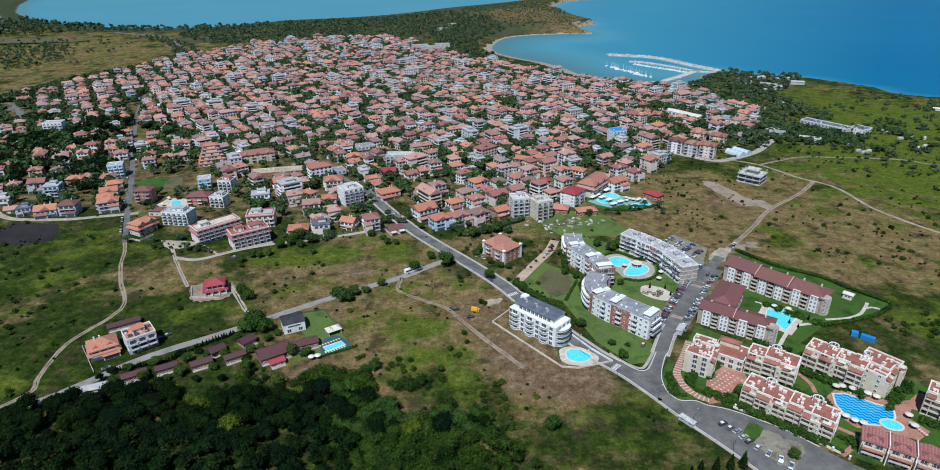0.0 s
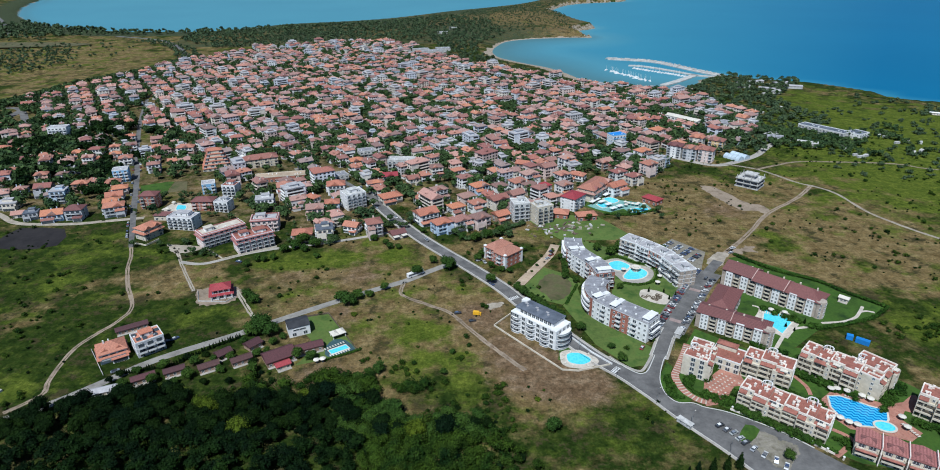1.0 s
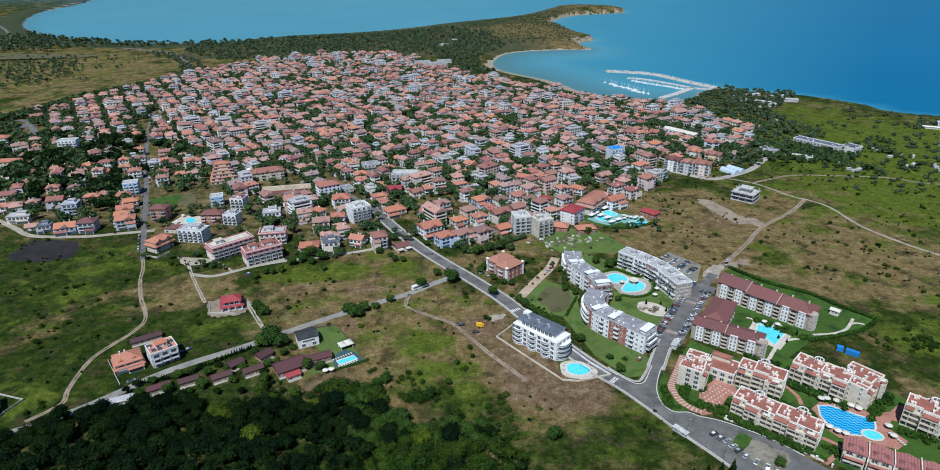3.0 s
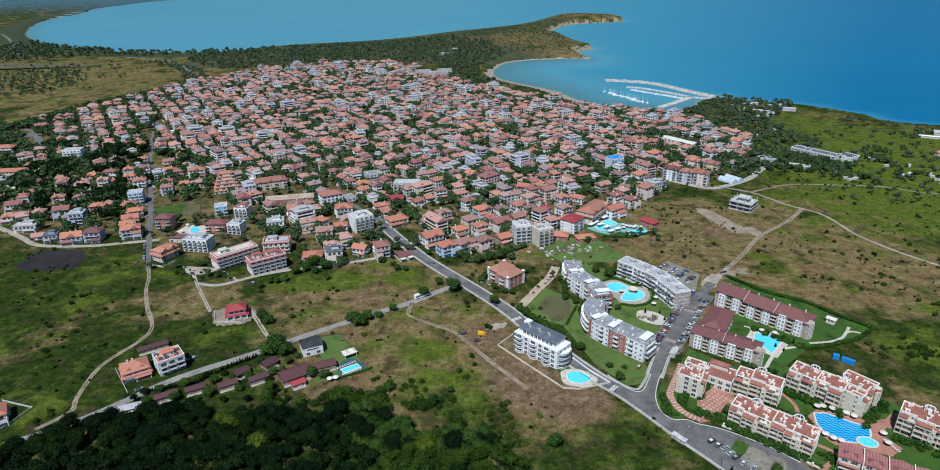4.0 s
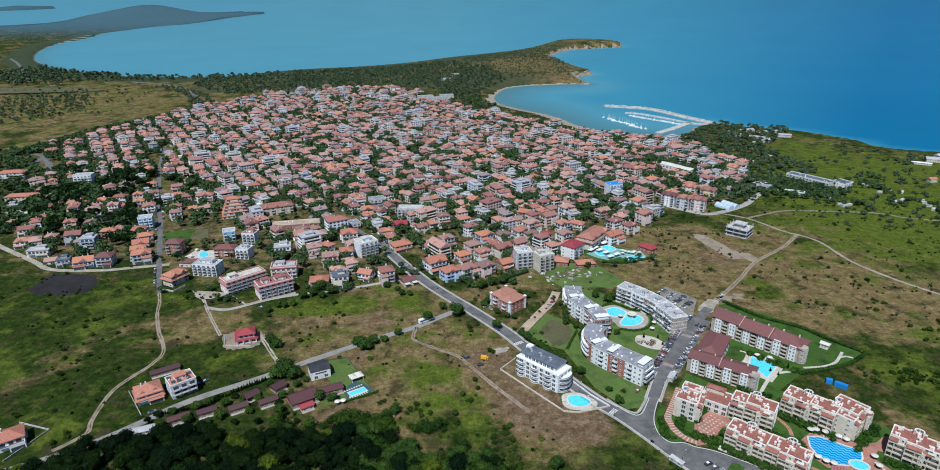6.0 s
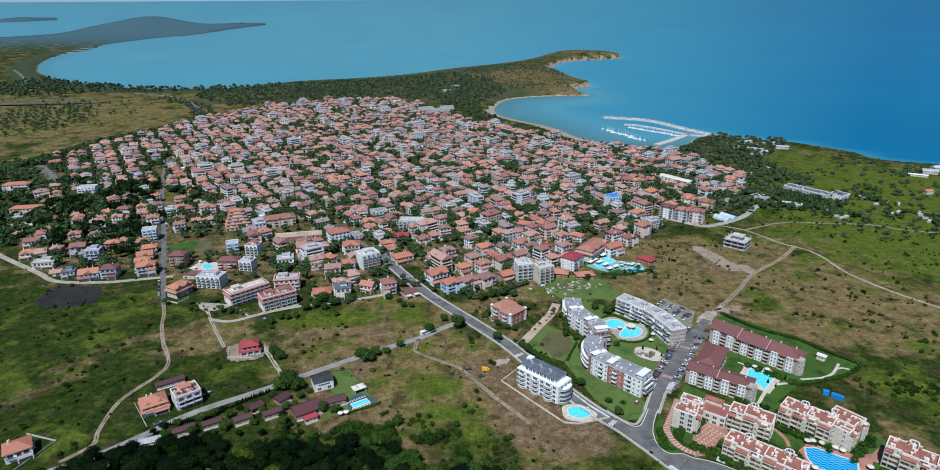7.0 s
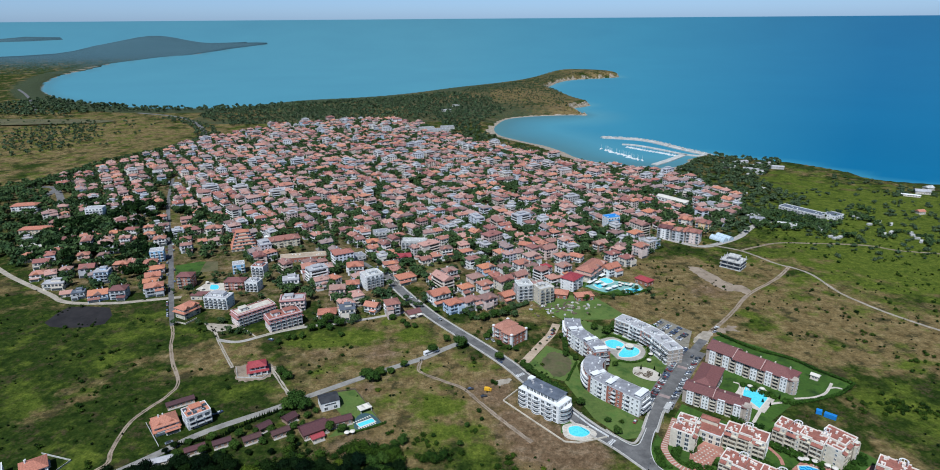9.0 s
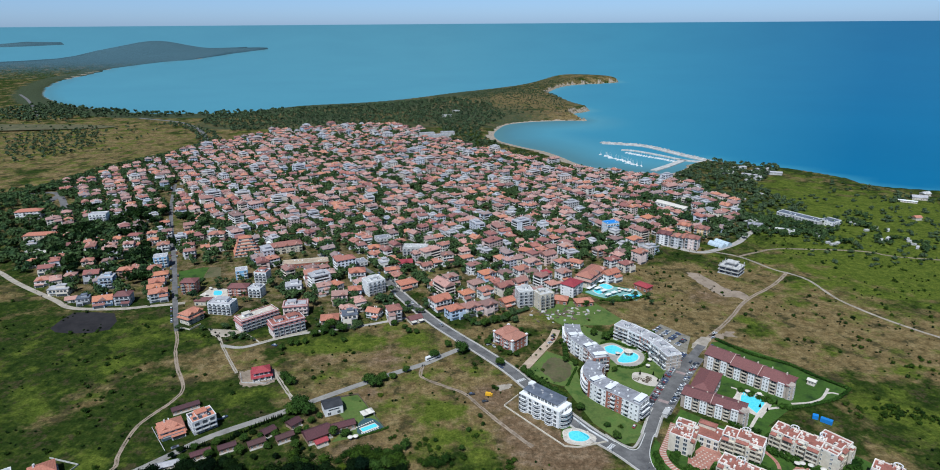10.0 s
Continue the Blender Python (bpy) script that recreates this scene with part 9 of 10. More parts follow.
garden_wall([(12, 291), (28, 271), (45, 250)], 0.9, 0.4, "cream", "low cream garden wall of the plot")
garden_wall([(45, 250), (53, 249), (70, 254)], 0.9, 0.4, "cream", "low cream garden wall below the pool")
garden_wall([(12, 291), (22, 303)], 0.9, 0.4, "cream", "low cream garden wall of the plot")
garden_wall([(118, 219.4), (125.8, 213.8), (135.0, 206.2), (143.5, 198.6), (151, 191)], 1.0, 0.3, "parapet", "low cream street wall with posts")
garden_wall([(-187, 249.5), (-205, 271.5)], 0.9, 0.2, "concrete", "low grey garden wall of a house")
garden_wall([(-238, 214), (-230, 238), (-250, 244)], 1.0, 0.25, "concrete", "grey plot wall of a house")
garden_wall([(-246, 404), (-236, 400), (-231, 410)], 1.2, 0.3, "cream", "cream garden wall of a guest house")
garden_wall([(-192, 396), (-172, 377), (-140, 396)], 1.2, 0.3, "cream", "cream garden wall below the hotels")
garden_wall([(-84.5, 305.5), (-62, 269)], 1.1, 0.2, "bark", "dark timber garden fence")
garden_wall([(-104, 300), (-84.5, 305.5)], 1.1, 0.2, "bark", "dark timber garden fence")
for k in range(9):
    t = k / 8
    x, y = 119 + 34 * t, 219.5 - 31.5 * t + 2.5 * math.sin(3.1 * t)
    ob = thing("gate_post", "cream masonry post of the street wall", "post", plan_pose(x, y, -42), "street wall posts")
    bm = bmesh.new()
    box(bm, -0.35, -0.35, -0.1, 0.35, 0.35, 1.7)
    part("shaft", mesh_of(bm, "cream"), ob)
    bm = bmesh.new()
    box(bm, -0.45, -0.45, 1.7, 0.45, 0.45, 1.9, taper=0.08)
    part("cap", mesh_of(bm, "white"), ob)


def hedge(pts, w, h, label, seed, leaf="leaf_garden", dens=34):
    """A clipped or loose hedge of leaf clumps along a line."""
    line = catmull(pts, 5)
    rng = np.random.default_rng(seed)
    step = np.r_[0, np.cumsum(np.linalg.norm(np.diff(line, axis=0), axis=1))]
    s = np.arange(0, step[-1], w * 0.45)
    lobes = [(np.interp(q, step, line[:, 0]) + rng.normal(0, 0.15), np.interp(q, step, line[:, 1]) + rng.normal(0, 0.15), h * rng.uniform(0.45, 0.6), w * rng.uniform(0.5, 0.65)) for q in s]
    v, f = leaf_cloud(rng, lobes, len(lobes) * dens, 0.34, len(lobes))
    me = bpy.data.meshes.new("hedge")
    me.from_pydata(v, [], f)
    me.materials.append(M[leaf])
    tagged(new("hedge", me), label, "hedge", kind="stuff")


hedge([(181, 375), (198, 352.5), (218, 338), (228, 323.5), (243.5, 305.5)], 2.6, 2.2, "tall dark green boundary hedge", 1)
hedge([(243.5, 305.5), (229, 294.5), (209, 288), (191, 283.5)], 2.4, 2.0, "dark green boundary hedge", 2)
hedge([(93.5, 234), (95.5, 228.5), (99.5, 227.3)], 1.8, 1.3, "green shrubs beside the verge", 4)
hedge([(104.5, 242.5), (104, 237), (105.5, 232), (108.5, 229)], 1.5, 1.3, "low green hedge inside the walkway", 12)
hedge([(91, 371.5), (100, 374.5), (109.5, 366), (119, 361), (121, 351), (115.5, 340), (105, 335.5), (96, 338)], 1.6, 1.2, "low green hedge round a pool", 5)
hedge([(66, 336), (56, 313)], 1.4, 1.2, "low green hedge between lawns", 6)
hedge([(150, 457), (128, 447), (106, 449)], 2.4, 2.0, "dark green hedge of a hotel garden", 7)
hedge([(-4, 403), (8, 408), (22, 418), (40, 430)], 5.0, 4.0, "dense dark green trees and shrubs behind the flats", 11, "leaf_town", 70)
hedge([(-76, 260.5), (-62, 268), (-60, 270)], 1.4, 1.2, "low green garden hedge", 8)
hedge([(135.2, 207.4), (144.4, 199.2), (152, 191.4)], 1.8, 1.6, "green shrubs behind the street wall", 9)
hedge([(122.4, 218.4), (131, 211.6)], 2.6, 2.6, "green shrubs below a resort building", 10)

LAMP = bmesh.new()
prism(LAMP, oval(0, 0, 0.09, 0.09, n=6), 0, 7.2)
LAMP = mesh_of(LAMP, "metal")
ARM = bmesh.new()
box(ARM, 0, -0.05, 7.1, 1.5, 0.05, 7.22)
ARM = mesh_of(ARM, "metal")
HEAD = bmesh.new()
box(HEAD, 1.3, -0.16, 7.0, 2.0, 0.16, 7.18, taper=0.04)
HEAD = mesh_of(HEAD, "canvas")


def street_lamp(x, y, yaw):
    ob = thing("street_lamp", "grey steel street lamp beside the road", "street lamp", plan_pose(x, y, yaw), "street lamps")
    part("pole", LAMP, ob)
    part("arm", ARM, ob)
    part("lamp_head", HEAD, ob)


for x, y, a in ((86, 226, 40), (97, 210, 40), (71, 244, 45), (56, 267, 45), (38, 293, 45), (22, 321, 45), (2, 349, 45), (-20, 378, 45), (-48, 416, 45), (106, 266, 150), (122, 290, 150), (140, 320, 150), (108, 193, 40)):
    street_lamp(x, y, a)

# painted crossings on the main road
for x0, y0, a in ((71.5, 249.5, -45), (25.5, 321.5, -58)):
    for k in range(6):
        bm = bmesh.new()
        box(bm, -1.4, -0.28, 0, 1.4, 0.28, 0.012)
        ob = new("crossing_stripe", mesh_of(bm, "white"))
        ob.matrix_world = plan_pose(x0, y0, a, 0.08) @ pose(0, (k - 2.5) * 1.1, 0)
        tagged(ob, "white painted crossing stripe on asphalt", "road marking", kind="structure")

# ---- harbour ----
def mole(pts, w, label, name="breakwater"):
    ob = tagged(new(name, ribbon(catmull(pts, 6), -w / 2, w / 2, SEA - 2, SEA + 1.6, ("rock",))), label, "breakwater", kind="structure")
    return ob


mole([(277, 1257), (318, 1242), (361, 1213), (398, 1137), (433, 1068)], 13, "long pale stone breakwater")
mole([(300, 1182), (325, 1170), (360, 1127), (391, 1081), (425, 1060)], 9, "inner pale concrete pier")
mole([(312, 998), (350, 1035), (391, 1081)], 12, "pale concrete quay")
rng_r = np.random.default_rng(4)
rocks = Soup()
outer = catmull([(277, 1257), (318, 1242), (361, 1213), (398, 1137), (433, 1068)], 40)
for q in outer:
    for _ in range(3):
        x, y = q + rng_r.normal(0, 1, 2) * 3 + [4, 4]
        s = rng_r.uniform(0.9, 1.8)
        v = turned(solid(-s, -s * 0.8, -s, s, s * 0.7, s * 0.8) * (1 + rng_r.normal(0, 0.12, (8, 3))), x, y, SEA + 1.3, rng_r.uniform(0, 3))
        rocks.put(v, CUBE, [0] * 6)
rocks.finish("breakwater_rocks", ["rock"], "heaped pale armour rocks of the breakwater", "rocks")
HULL = bmesh.new()
prism(HULL, [(-4.5, -1.3), (2, -1.4), (4.8, 0), (2, 1.4), (-4.5, 1.3)], -0.3, 1.0)
box(HULL, -2.5, -0.9, 1.0, 1.0, 0.9, 2.0, taper=0.15)
HULL = mesh_of(HULL, "white")
MAST = bmesh.new()
box(MAST, -0.1, -0.1, 1.9, 0.1, 0.1, 9)
MAST = mesh_of(MAST, "frame")
rb = random.Random(8)
for k in range(26):
    t = k / 25
    x, y = 252 + 45 * t + rb.uniform(-4, 4), 1136 - 98 * t + rb.uniform(-5, 5)
    ob = thing("moored_boat", "small white moored boat in the harbour", "boat", plan_pose(x, y, rb.uniform(0, 360), SEA), "moored boats")
    part("hull", HULL, ob)
    part("mast", MAST, ob)
for k in range(22):
    t = k / 21
    ob = thing("moored_boat", "small white moored boat along the pier", "boat", plan_pose(312 + 66 * t + rb.uniform(-2, 2) - 7, 1160 - 82 * t - 6, rb.uniform(20, 60), SEA), "moored boats")
    part("hull", HULL, ob)
    part("mast", MAST, ob)


# ---- trees and scrub ----
FOREST = [(-245, 150), (-236, 196), (-215, 212), (-198, 224), (-168, 231), (-146, 234), (-128, 222), (-110, 231), (-88, 228), (-66, 236), (-42, 229), (-24, 208), (-8, 212), (10, 207), (20, 190), (34, 176), (44, 150)]
LIGHT = [tree_proto(8.0, 4.3, 11, "leaf_light", label="broad green tree beside the lane"), tree_proto(7.0, 4.0, 12, "leaf_light", label="rounded green tree with a dense crown")]
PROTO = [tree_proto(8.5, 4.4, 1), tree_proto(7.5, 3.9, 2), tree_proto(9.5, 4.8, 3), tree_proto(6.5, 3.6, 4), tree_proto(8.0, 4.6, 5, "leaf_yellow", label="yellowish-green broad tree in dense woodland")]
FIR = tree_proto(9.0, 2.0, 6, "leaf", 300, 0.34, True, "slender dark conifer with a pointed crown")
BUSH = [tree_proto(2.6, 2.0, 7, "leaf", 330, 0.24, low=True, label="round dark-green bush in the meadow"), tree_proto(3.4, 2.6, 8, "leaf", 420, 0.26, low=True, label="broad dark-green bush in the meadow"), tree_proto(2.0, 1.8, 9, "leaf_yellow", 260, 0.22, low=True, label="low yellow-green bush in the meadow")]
rf = random.Random(31)
spots = []
tries = 0
while len(spots) < 520 and tries < 9000:
    tries += 1
    x, y = rf.uniform(-245, 44), rf.uniform(150, 238)
    if inside(FOREST, np.array([x]), np.array([y]))[0] and all((x - a) ** 2 + (y - b) ** 2 > 18.5 for a, b in spots):
        spots.append((x, y))
spots.sort(key=lambda q: -q[1])


def plant(src, x, y, s=None):
    s = s or rf.uniform(0.8, 1.2)
    return copy_thing(src, Matrix.Translation((x, y, 0)) @ Matrix.Rotation(rf.uniform(0, 6.28), 4, "Z") @ Matrix.Diagonal((s, s, s * rf.uniform(0.85, 1.15), 1)))


for x, y in spots[:150]:
    src = PROTO[4] if (rf.random() < 0.03 or (-75 < x < -40 and y < 205 and rf.random() < 0.4)) else rf.choice(PROTO[:4])
    plant(rf.choice(LIGHT) if x > -62 and rf.random() < 0.5 else src, x, y, rf.uniform(0.7, 1.15))
tree_soup("light_woodland", [q for q in spots[150:] if q[0] > -50], "mixed green woodland of broad trees", (5, 9), 420, 0.32, "leaf_thicket", 13)
tree_soup("woodland", [q for q in spots[150:] if q[0] <= -50], "dense dark woodland of broad trees", (6, 10), 480, 0.36, "leaf_shaded", 12)
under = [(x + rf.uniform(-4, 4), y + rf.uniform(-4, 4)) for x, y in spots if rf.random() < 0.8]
tree_soup("underwood", under, "dark undergrowth between the trees", (2.2, 4.2), 90, 0.7, "leaf_shaded", 14)

for x, y, s in ((-117, 287, 1.25), (-122, 284, 1.0), (-112, 284, 1.0), (-80, 320, 0.8), (-70, 322, 0.75), (-74, 315, 1.0), (-63, 325, 0.6), (-55, 333, 0.55), (-36, 352, 0.8), (-15, 359, 1.05), (-26, 369, 0.6), (12, 341, 0.7), (-122, 400, 1.0), (-126, 392, 0.8), (-112, 395, 0.9),
                (-152, 366, 0.5), (-147, 373, 0.55), (-142, 373, 0.5), (-137, 376, 0.55), (-132, 387, 0.7), (-125, 394, 0.75), (-118, 388, 0.6), (-107, 378, 0.5), (-71, 405, 0.6), (-58, 392, 0.55), (4, 372, 0.6), (7, 377, 0.65), (10, 383, 0.65), (15, 388, 0.6), (20, 356, 0.5), (25, 354, 0.5), (13, 361, 0.45), (30, 391, 0.55), (36, 385, 0.5), (-138, 325, 0.7), (-132, 319, 0.75), (-52, 391, 0.5), (-62, 399, 0.5), (-7, 405, 0.7), (3, 402, 0.8), (12, 408, 0.8), (21, 412, 0.9), (-36, 418, 0.6), (91, 438, 0.6)):
    plant(rf.choice(LIGHT), x, y, s * 1.25)
for k in range(11):
    plant(rf.choice(LIGHT), 28 + 2.3 * k + rf.uniform(-0.8, 0.8), 331 - 3.4 * k + rf.uniform(-1, 1), rf.uniform(0.55, 0.8))
for x, y, s in ((60, 286, 0.65), (73.5, 268.7, 0.45), (77, 257, 0.55), (35, 207, 0.75), (2, 214, 0.7), (5, 211, 0.5), (-11, 215, 0.75), (-17, 214, 0.6), (-4, 212, 0.5), (-15, 248, 0.45), (-11, 265, 0.35), (-48, 250, 0.7), (-52, 247, 0.55), (-57, 243, 0.6), (128, 224.5, 0.6), (124, 229, 0.5), (131, 189, 0.5), (86, 346, 0.5), (96, 378, 0.8), (100, 382, 0.7), (88, 385, 0.6), (60, 345, 0.5), (61, 350, 0.55), (61, 355, 0.5), (62, 360, 0.6), (62, 366, 0.5), (61, 372, 0.6), (66, 340, 0.5), (92, 332, 0.5), (104, 386, 0.7), (133, 384, 0.6)):
    plant(rf.choice(LIGHT), x, y, s * 1.2)
for d_, s_ in ((-17, 0.5), (-14, 0.4), (-9, 0.6), (-4, 0.45), (0, 0.5), (3.5, 0.42), (8, 0.6), (12, 0.5), (17, 0.45)):
    plant(LIGHT[1], 139.4 + 0.755 * d_ - 0.656 * 8.6, 213.8 - 0.656 * d_ - 0.755 * 8.6, s_)
shrubs = []
for k in range(620):  # shrubs in the resort gardens
    x, y, a = rf.choice(((134, 207.6, -41), (134, 207.6, -41), (170, 236, -45), (150, 228, -36), (160, 262, -40), (208, 200, -42), (196, 226, 40), (122, 222, -30), (180, 296, -46), (168, 190, -32), (118, 246, 55), (95.3, 236, 84), (108, 243, 55), (150, 224, -41)))
    d, w_ = rf.uniform(-15, 15) * (0.5 if a in (84, 55) else 1), rf.uniform(-2.5, 2.5) * (0.45 if a == -41 or a > 50 else 1)
    shrubs.append((x + d * math.cos(radians(a)) - w_ * math.sin(radians(a)), y + d * math.sin(radians(a)) + w_ * math.cos(radians(a))))
tree_soup("garden_shrubs", shrubs, "green ornamental shrubs in the resort gardens", (1.2, 3.4), 130, 0.7, "leaf_garden", 61, low=True)
for k in range(64):  # row of firs along the lane
    t = k / 63
    line_x, line_y = np.interp(t, [0, 0.4, 0.7, 1], [-177, -154, -143, -128]), np.interp(t, [0, 0.4, 0.7, 1], [250.5, 257.5, 270, 282])
    plant(FIR, line_x + rf.uniform(-0.4, 0.4), line_y - 0.5 + rf.uniform(-0.4, 0.4), rf.uniform(0.30, 0.46))
for x, y in ((-170, 251), (-158, 255), (-144, 258), (-142, 247), (-128, 250), (-126, 262), (-112, 252), (-110, 266), (-108, 275), (-104, 281), (-158, 243), (-136, 260), (-124, 276), (-115, 264), (-92, 262), (-86, 262), (-148, 243), (-172, 240)):
    plant(rf.choice(LIGHT), x + rf.uniform(-1, 1), y + rf.uniform(-1, 1), rf.uniform(0.45, 0.8))
for x, y, s in ((91, 183, 0.75), (97, 183, 0.95), (102.7, 183.2, 1.0), (108, 184, 1.1), (119, 318, 0.45), (109, 327, 0.45), (118, 326, 0.4), (124, 322, 0.45), (175, 287, 0.45), (178, 283, 0.4), (160, 283, 0.5), (187, 290, 0.45), (86, 180, 0.7)):
    plant(FIR, x, y, s)
for k in range(14):
    plant(rf.choice(PROTO[:4]), -176 + rf.uniform(-5, 85), 246 + rf.uniform(-5, 3) + 0.0, rf.uniform(0.35, 0.55)) if k % 2 else plant(BUSH[1], -150 + k * 4.5, 262 + rf.uniform(-3, 3), 1.0)

n_bush, tries = 0, 0
ways = [catmull(p, 2) for p in ([(-246, 398), (-205, 316), (-212, 246)], [(-9, 372), (-105, 304), (-225, 212)], [(-82, 487), (17, 337), (92, 224), (130, 190)], [(82, 237), (172, 374), (301, 510), (337, 402)])]
built = [(36, 282, 22), (54, 259, 14), (21, 370, 16), (75, 350, 30), (80, 300, 30), (125, 360, 30), (115, 320, 30), (180, 320, 42), (150, 290, 32), (215, 312, 26), (190, 235, 34), (140, 215, 32), (115, 250, 28), (150, 245, 25), (180, 195, 40), (115, 205, 22), (210, 210, 24), (-156, 328, 20), (-180, 270, 26), (-130, 258, 24), (-95, 275, 26), (-70, 275, 18), (-243, 228, 20),
         (-160, 400, 42), (-235, 420, 26), (120, 470, 40), (60, 440, 40), (150, 385, 24), (247, 511, 16), (-40, 345, 8), (270, 560, 12), (400, 675, 40), (-150, 250, 26)]
scrub_spots, bushes = [], []
while n_bush < 430 and tries < 9000:
    tries += 1
    x, y = rf.uniform(-420, 460), rf.uniform(205, 660)
    if inside(TOWN, np.array([x]), np.array([y]))[0] or inside(FOREST, np.array([x]), np.array([y]))[0] or any((x - a) ** 2 + (y - b) ** 2 < r * r for a, b, r in built):
        continue
    if min(float(away(w_, np.array([x]), np.array([y]))[0]) for w_ in ways) < 6:
        continue
    if n_bush < 24 and y < 420:
        plant(rf.choice(BUSH), x, y, rf.uniform(0.6, 1.2))
    else:
        bushes.append((x, y))
    n_bush += 1
    scrub_spots += [(x + rf.gauss(0, 9), y + rf.gauss(0, 9)) for _ in range(rf.choice((0, 1, 2, 5)))]
scrub_spots = [q for q in scrub_spots if not any((q[0] - a) ** 2 + (q[1] - b) ** 2 < r * r for a, b, r in built) and min(float(away(w_, np.array([q[0]]), np.array([q[1]]))[0]) for w_ in ways) > 4]
bushes += [(258 + rf.gauss(0, 11) + 0.9 * k, 279 + rf.gauss(0, 4) - 0.5 * k) for k in range(-14, 18) for _ in range(2)]
bushes += [(cx_ + rf.gauss(0, 5), cy_ + rf.gauss(0, 5)) for cx_, cy_ in ((300, 332), (322, 345), (318, 300), (290, 372), (346, 330), (-292, 352), (-276, 356), (-262, 300), (-250, 285), (-306, 262), (-8, 262), (-40, 250), (-52, 258), (-30, 252)) for _ in range(5)]
tree_soup("meadow_bushes", bushes, "round dark-green bushes in the meadow", (1.2, 3.2), 150, 0.75, "leaf_thicket", 40, low=True)
tree_soup("meadow_scrub", scrub_spots, "low scattered scrub in the meadow", (0.5, 1.7), 40, 1.2, "leaf_shaded", 41, low=True)
hotel_trees = [(rf.uniform(x0, x1), rf.uniform(y0, y1)) for x0, x1, y0, y1, n in ((-135, -96, 396, 404, 14), (-200, -176, 379, 388, 7), (-100, -62, 420, 440, 12), (-245, -205, 396, 404, 5), (-140, -105, 410, 440, 10), (-75, -45, 425, 460, 12), (-20, 30, 405, 432, 26), (-250, -200, 440, 470, 10), (64, 74, 386, 400, 8),
                                                                  (-265, -225, 480, 500, 10), (100, 150, 440, 455, 8), (-330, -265, 455, 470, 10), (150, 200, 560, 575, 10)) for _ in range(n)]
tree_soup("hotel_trees", hotel_trees, "green garden trees round the hotels and town edge", (3, 7.5), 260, 0.46, "leaf_town", 62)
# scrub between the woodland and the meadow
edge = []
for k in range(420):
    x, y = rf.uniform(-235, 60), rf.uniform(200, 262)
    if x < 18 and not inside(FOREST, np.array([x]), np.array([y]))[0] and y < 232 + 18 * math.sin(x / 23) + rf.uniform(-6, 12) and not any((x - a) ** 2 + (y - b) ** 2 < r * r for a, b, r in built):
        if min(float(away(w_, np.array([x]), np.array([y]))[0]) for w_ in ways) > 6:
            edge.append((x, y))
tree_soup("wood_edge_scrub", edge, "scrub and small trees at the wood's edge", (1.4, 3.6), 130, 0.75, "leaf_thicket", 43, low=True)


THICKET = [(-66, 228), (-50, 226), (-34, 224), (-18, 210), (-4, 209), (8, 200), (-6, 194), (14, 188), (0, 180), (-40, 180), (-60, 206)]
rk = random.Random(91)
green_spots = []
while len(green_spots) < 150:
    x, y = rk.uniform(-66, 14), rk.uniform(180, 232)
    if inside(THICKET, np.array([x]), np.array([y]))[0]:
        green_spots.append((x, y))
green_spots += [(x, y) for x, y in ((rk.uniform(-112, -20), rk.uniform(233, 247)) for _ in range(90)) if y < 244 - 4 * math.sin(x / 9) - max(0, x + 45) * 0.3]
tree_soup("thicket", green_spots, "mixed light and dark green thicket at the wood's edge", (3.2, 7.5), 300, 0.42, "leaf_thicket", 44, low=True)


def scatter(poly, count, seed):
    r = np.random.default_rng(seed)
    x0, y0 = np.min(poly, axis=0)
    x1, y1 = np.max(poly, axis=0)
    p = np.stack([r.uniform(x0, x1, count * 4), r.uniform(y0, y1, count * 4)], 1)
    p = p[inside(poly, p[:, 0], p[:, 1])]
    h, land, d, beach = land_height(p[:, 0], p[:, 1])
    clear = np.min([away(w, p[:, 0], p[:, 1]) for w in ([(-720, 820), (-655, 850), (-620, 845), (-560, 765)], [(-506, 622), (-506, 640)], [(-582, 716), (-582, 735)], [(385, 704), (420, 656), (436, 660)])], axis=0)
    return p[land & (d > 8) & (beach > 40) & (clear > 13)][:count]


tree_soup("coast_trees", scatter([(235, 600), (300, 690), (250, 770), (300, 900), (350, 980), (440, 1050), (520, 980), (430, 860), (440, 720), (390, 700), (330, 660), (300, 600)], 620, 1), "dark trees between the town and the harbour", (5, 10), 60, 1.0, "leaf_haze", 51)
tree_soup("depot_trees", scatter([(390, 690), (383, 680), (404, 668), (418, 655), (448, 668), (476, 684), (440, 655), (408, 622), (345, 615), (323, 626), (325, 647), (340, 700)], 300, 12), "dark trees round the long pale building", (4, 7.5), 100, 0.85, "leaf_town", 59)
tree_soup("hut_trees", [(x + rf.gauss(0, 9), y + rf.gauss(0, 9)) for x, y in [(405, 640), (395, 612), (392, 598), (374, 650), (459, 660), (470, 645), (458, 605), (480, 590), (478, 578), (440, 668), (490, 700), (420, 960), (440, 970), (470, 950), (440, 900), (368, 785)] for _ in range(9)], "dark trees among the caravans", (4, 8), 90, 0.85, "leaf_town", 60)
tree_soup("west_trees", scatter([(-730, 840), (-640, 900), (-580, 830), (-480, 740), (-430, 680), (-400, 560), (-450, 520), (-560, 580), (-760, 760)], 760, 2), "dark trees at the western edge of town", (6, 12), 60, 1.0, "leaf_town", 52)
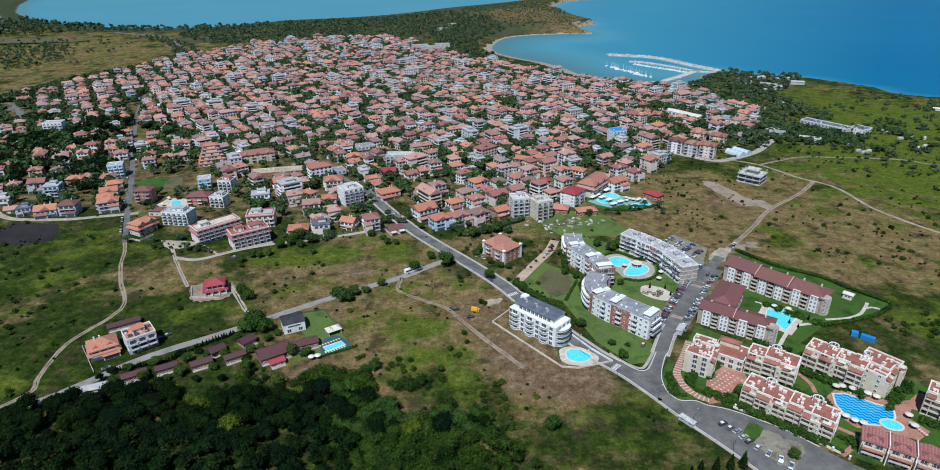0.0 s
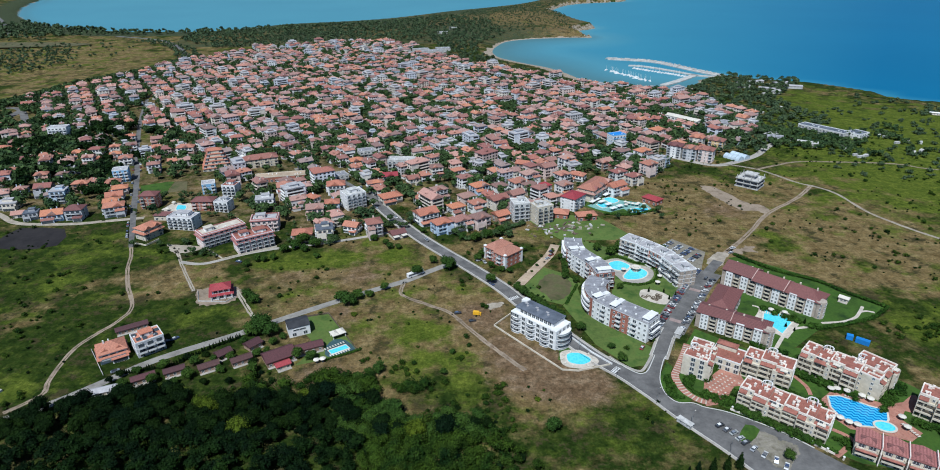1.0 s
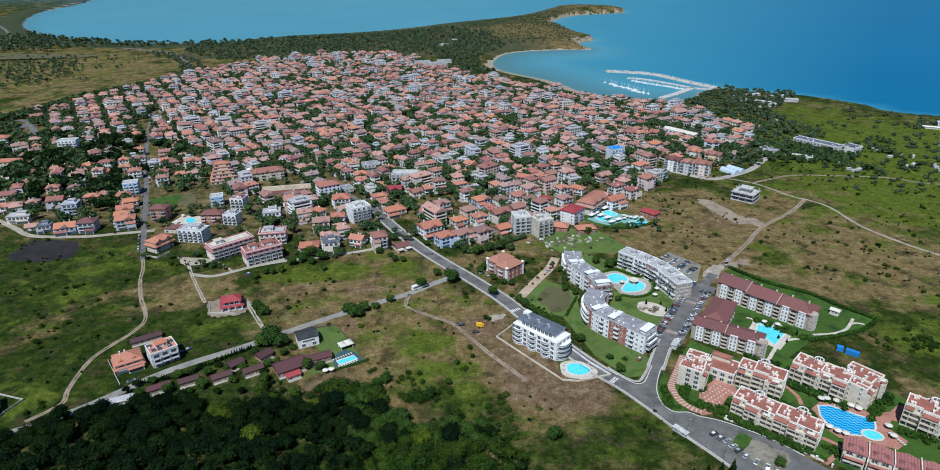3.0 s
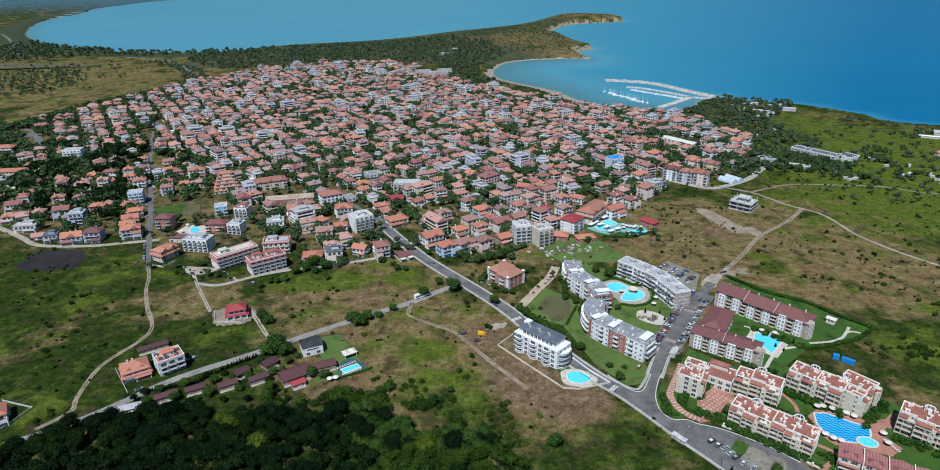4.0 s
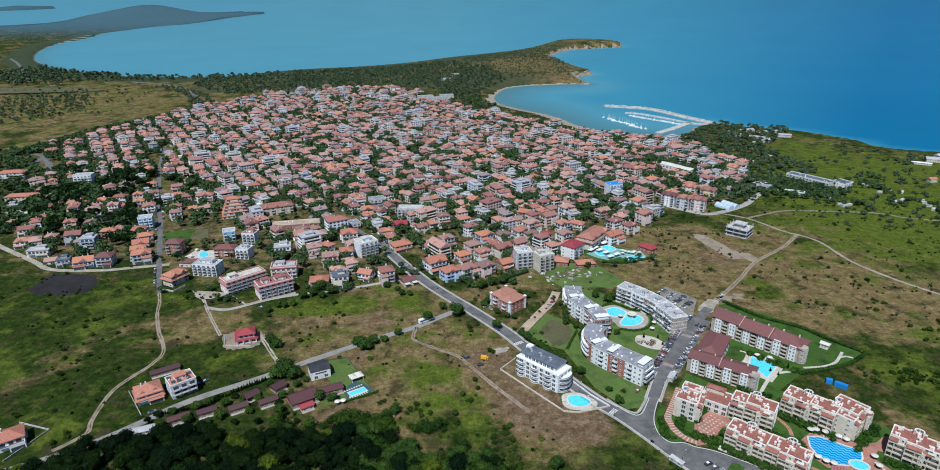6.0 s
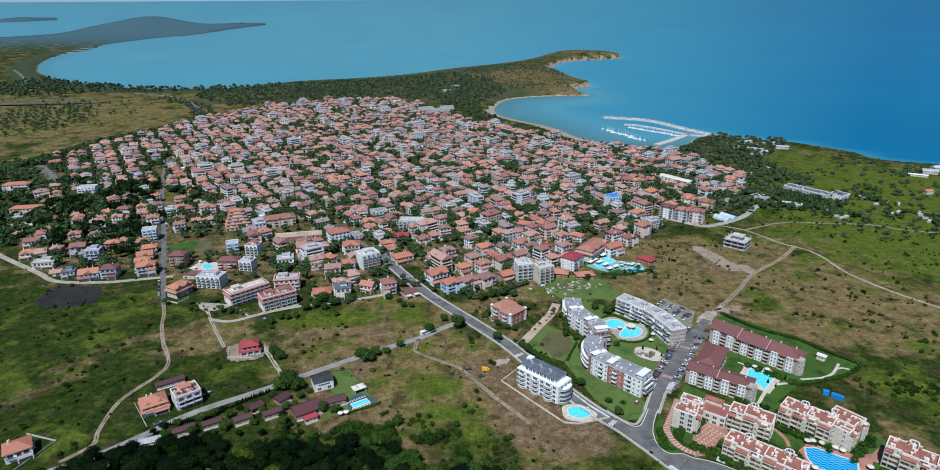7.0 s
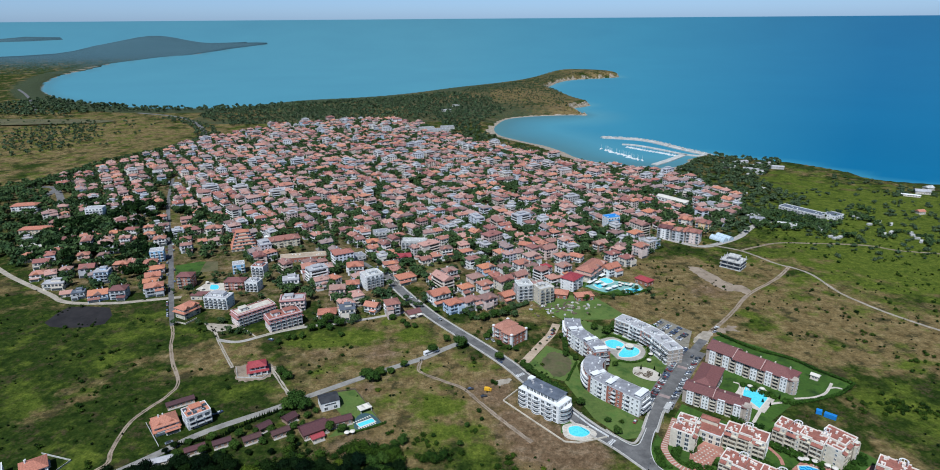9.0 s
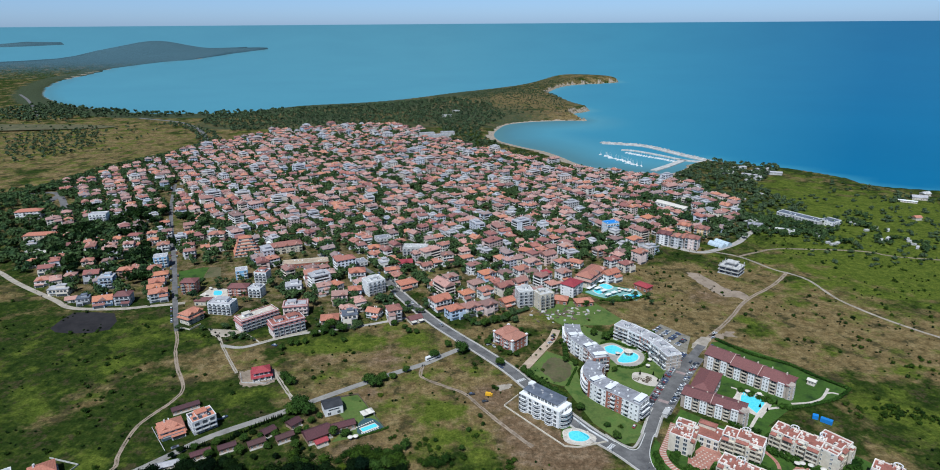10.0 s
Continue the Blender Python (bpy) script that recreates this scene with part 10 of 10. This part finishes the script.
tree_soup("ridge_trees", scatter([(-700, 1560), (-560, 1420), (-400, 1480), (-200, 1520), (-80, 1460), (-40, 1260), (20, 1180), (60, 1260), (40, 1420), (90, 1600), (60, 1750), (-80, 2000), (-300, 1900), (-560, 1800), (-720, 1700)], 2900, 3), "dark wooded ridge behind the town", (4, 9), 22, 1.8, "leaf_haze", 53)
tree_soup("beach_trees", scatter([(22, 1300), (55, 1200), (105, 1110), (160, 1020), (135, 985), (55, 1085), (0, 1190), (-40, 1300)], 110, 9), "dark trees above the beach", (4, 8), 40, 1.2, "leaf_haze", 63)
tree_soup("cape_scrub", scatter([(60, 1600), (280, 1650), (290, 2000), (270, 2250), (420, 2600), (600, 2700), (300, 2600), (0, 2150), (-60, 1900)], 1700, 4), "low scrub on the cape", (1.6, 4.2), 24, 1.5, "leaf_haze", 54, low=True)
tree_soup("highway_trees", [(x + dx, y + dy) for x, y in catmull([(-760, 1530), (-640, 1420), (-580, 1320), (-545, 1230), (-555, 1150), (-575, 1060), (-590, 960), (-640, 880)], 26) for dx, dy in ((rf.uniform(-4, 22), rf.uniform(-8, 8)), (rf.uniform(-26, -8), rf.uniform(-8, 8)))], "dark trees lining the highway", (5, 9), 40, 1.2, "leaf_haze", 55)
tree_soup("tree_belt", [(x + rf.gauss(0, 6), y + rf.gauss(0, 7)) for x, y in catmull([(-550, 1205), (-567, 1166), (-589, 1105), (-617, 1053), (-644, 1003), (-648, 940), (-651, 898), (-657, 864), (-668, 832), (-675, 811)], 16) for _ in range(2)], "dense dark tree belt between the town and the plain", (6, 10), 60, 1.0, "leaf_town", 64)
tree_soup("plain_trees", np.concatenate([scatter([(-1300, 1100), (-700, 1150), (-760, 1500), (-1200, 1650), (-1500, 1500)], 200, 6), scatter([(-1003, 1272), (-1055, 1394), (-928, 1498), (-774, 1241), (-795, 1162), (-834, 1093), (-864, 1077)], 330, 16)]), "scattered trees and sheds on the plain", (4, 8), 26, 1.5, "leaf_haze", 56)
tree_soup("shore_trees", scatter([(-1500, 1700), (-1150, 1600), (-900, 1660), (-700, 1700), (-600, 1780), (-820, 1750), (-1100, 1820), (-1350, 2040)], 600, 7), "dark pine belt along the bay", (7, 12), 26, 1.7, "leaf_haze", 57)
clumps = scatter([(330, 520), (470, 520), (640, 700), (620, 850), (520, 900), (450, 780), (380, 640)], 130, 8)
clumps = np.concatenate([clumps] + [clumps[k::4] + np.array([rf.gauss(0, 7), rf.gauss(0, 7)]) for k in (0, 1, 0, 2, 0, 1, 0)] + [np.array([(600 + rf.gauss(0, 14), 790 + rf.gauss(0, 12)) for _ in range(26)])])
tree_soup("east_scrub", clumps, "bushes on the green coastal slope", (1.5, 5), 60, 1.1, "leaf_haze", 58, low=True)
for p in PROTO + BUSH + LIGHT + [FIR]:
    for o in (*p.children_recursive, p):
        bpy.data.objects.remove(o)
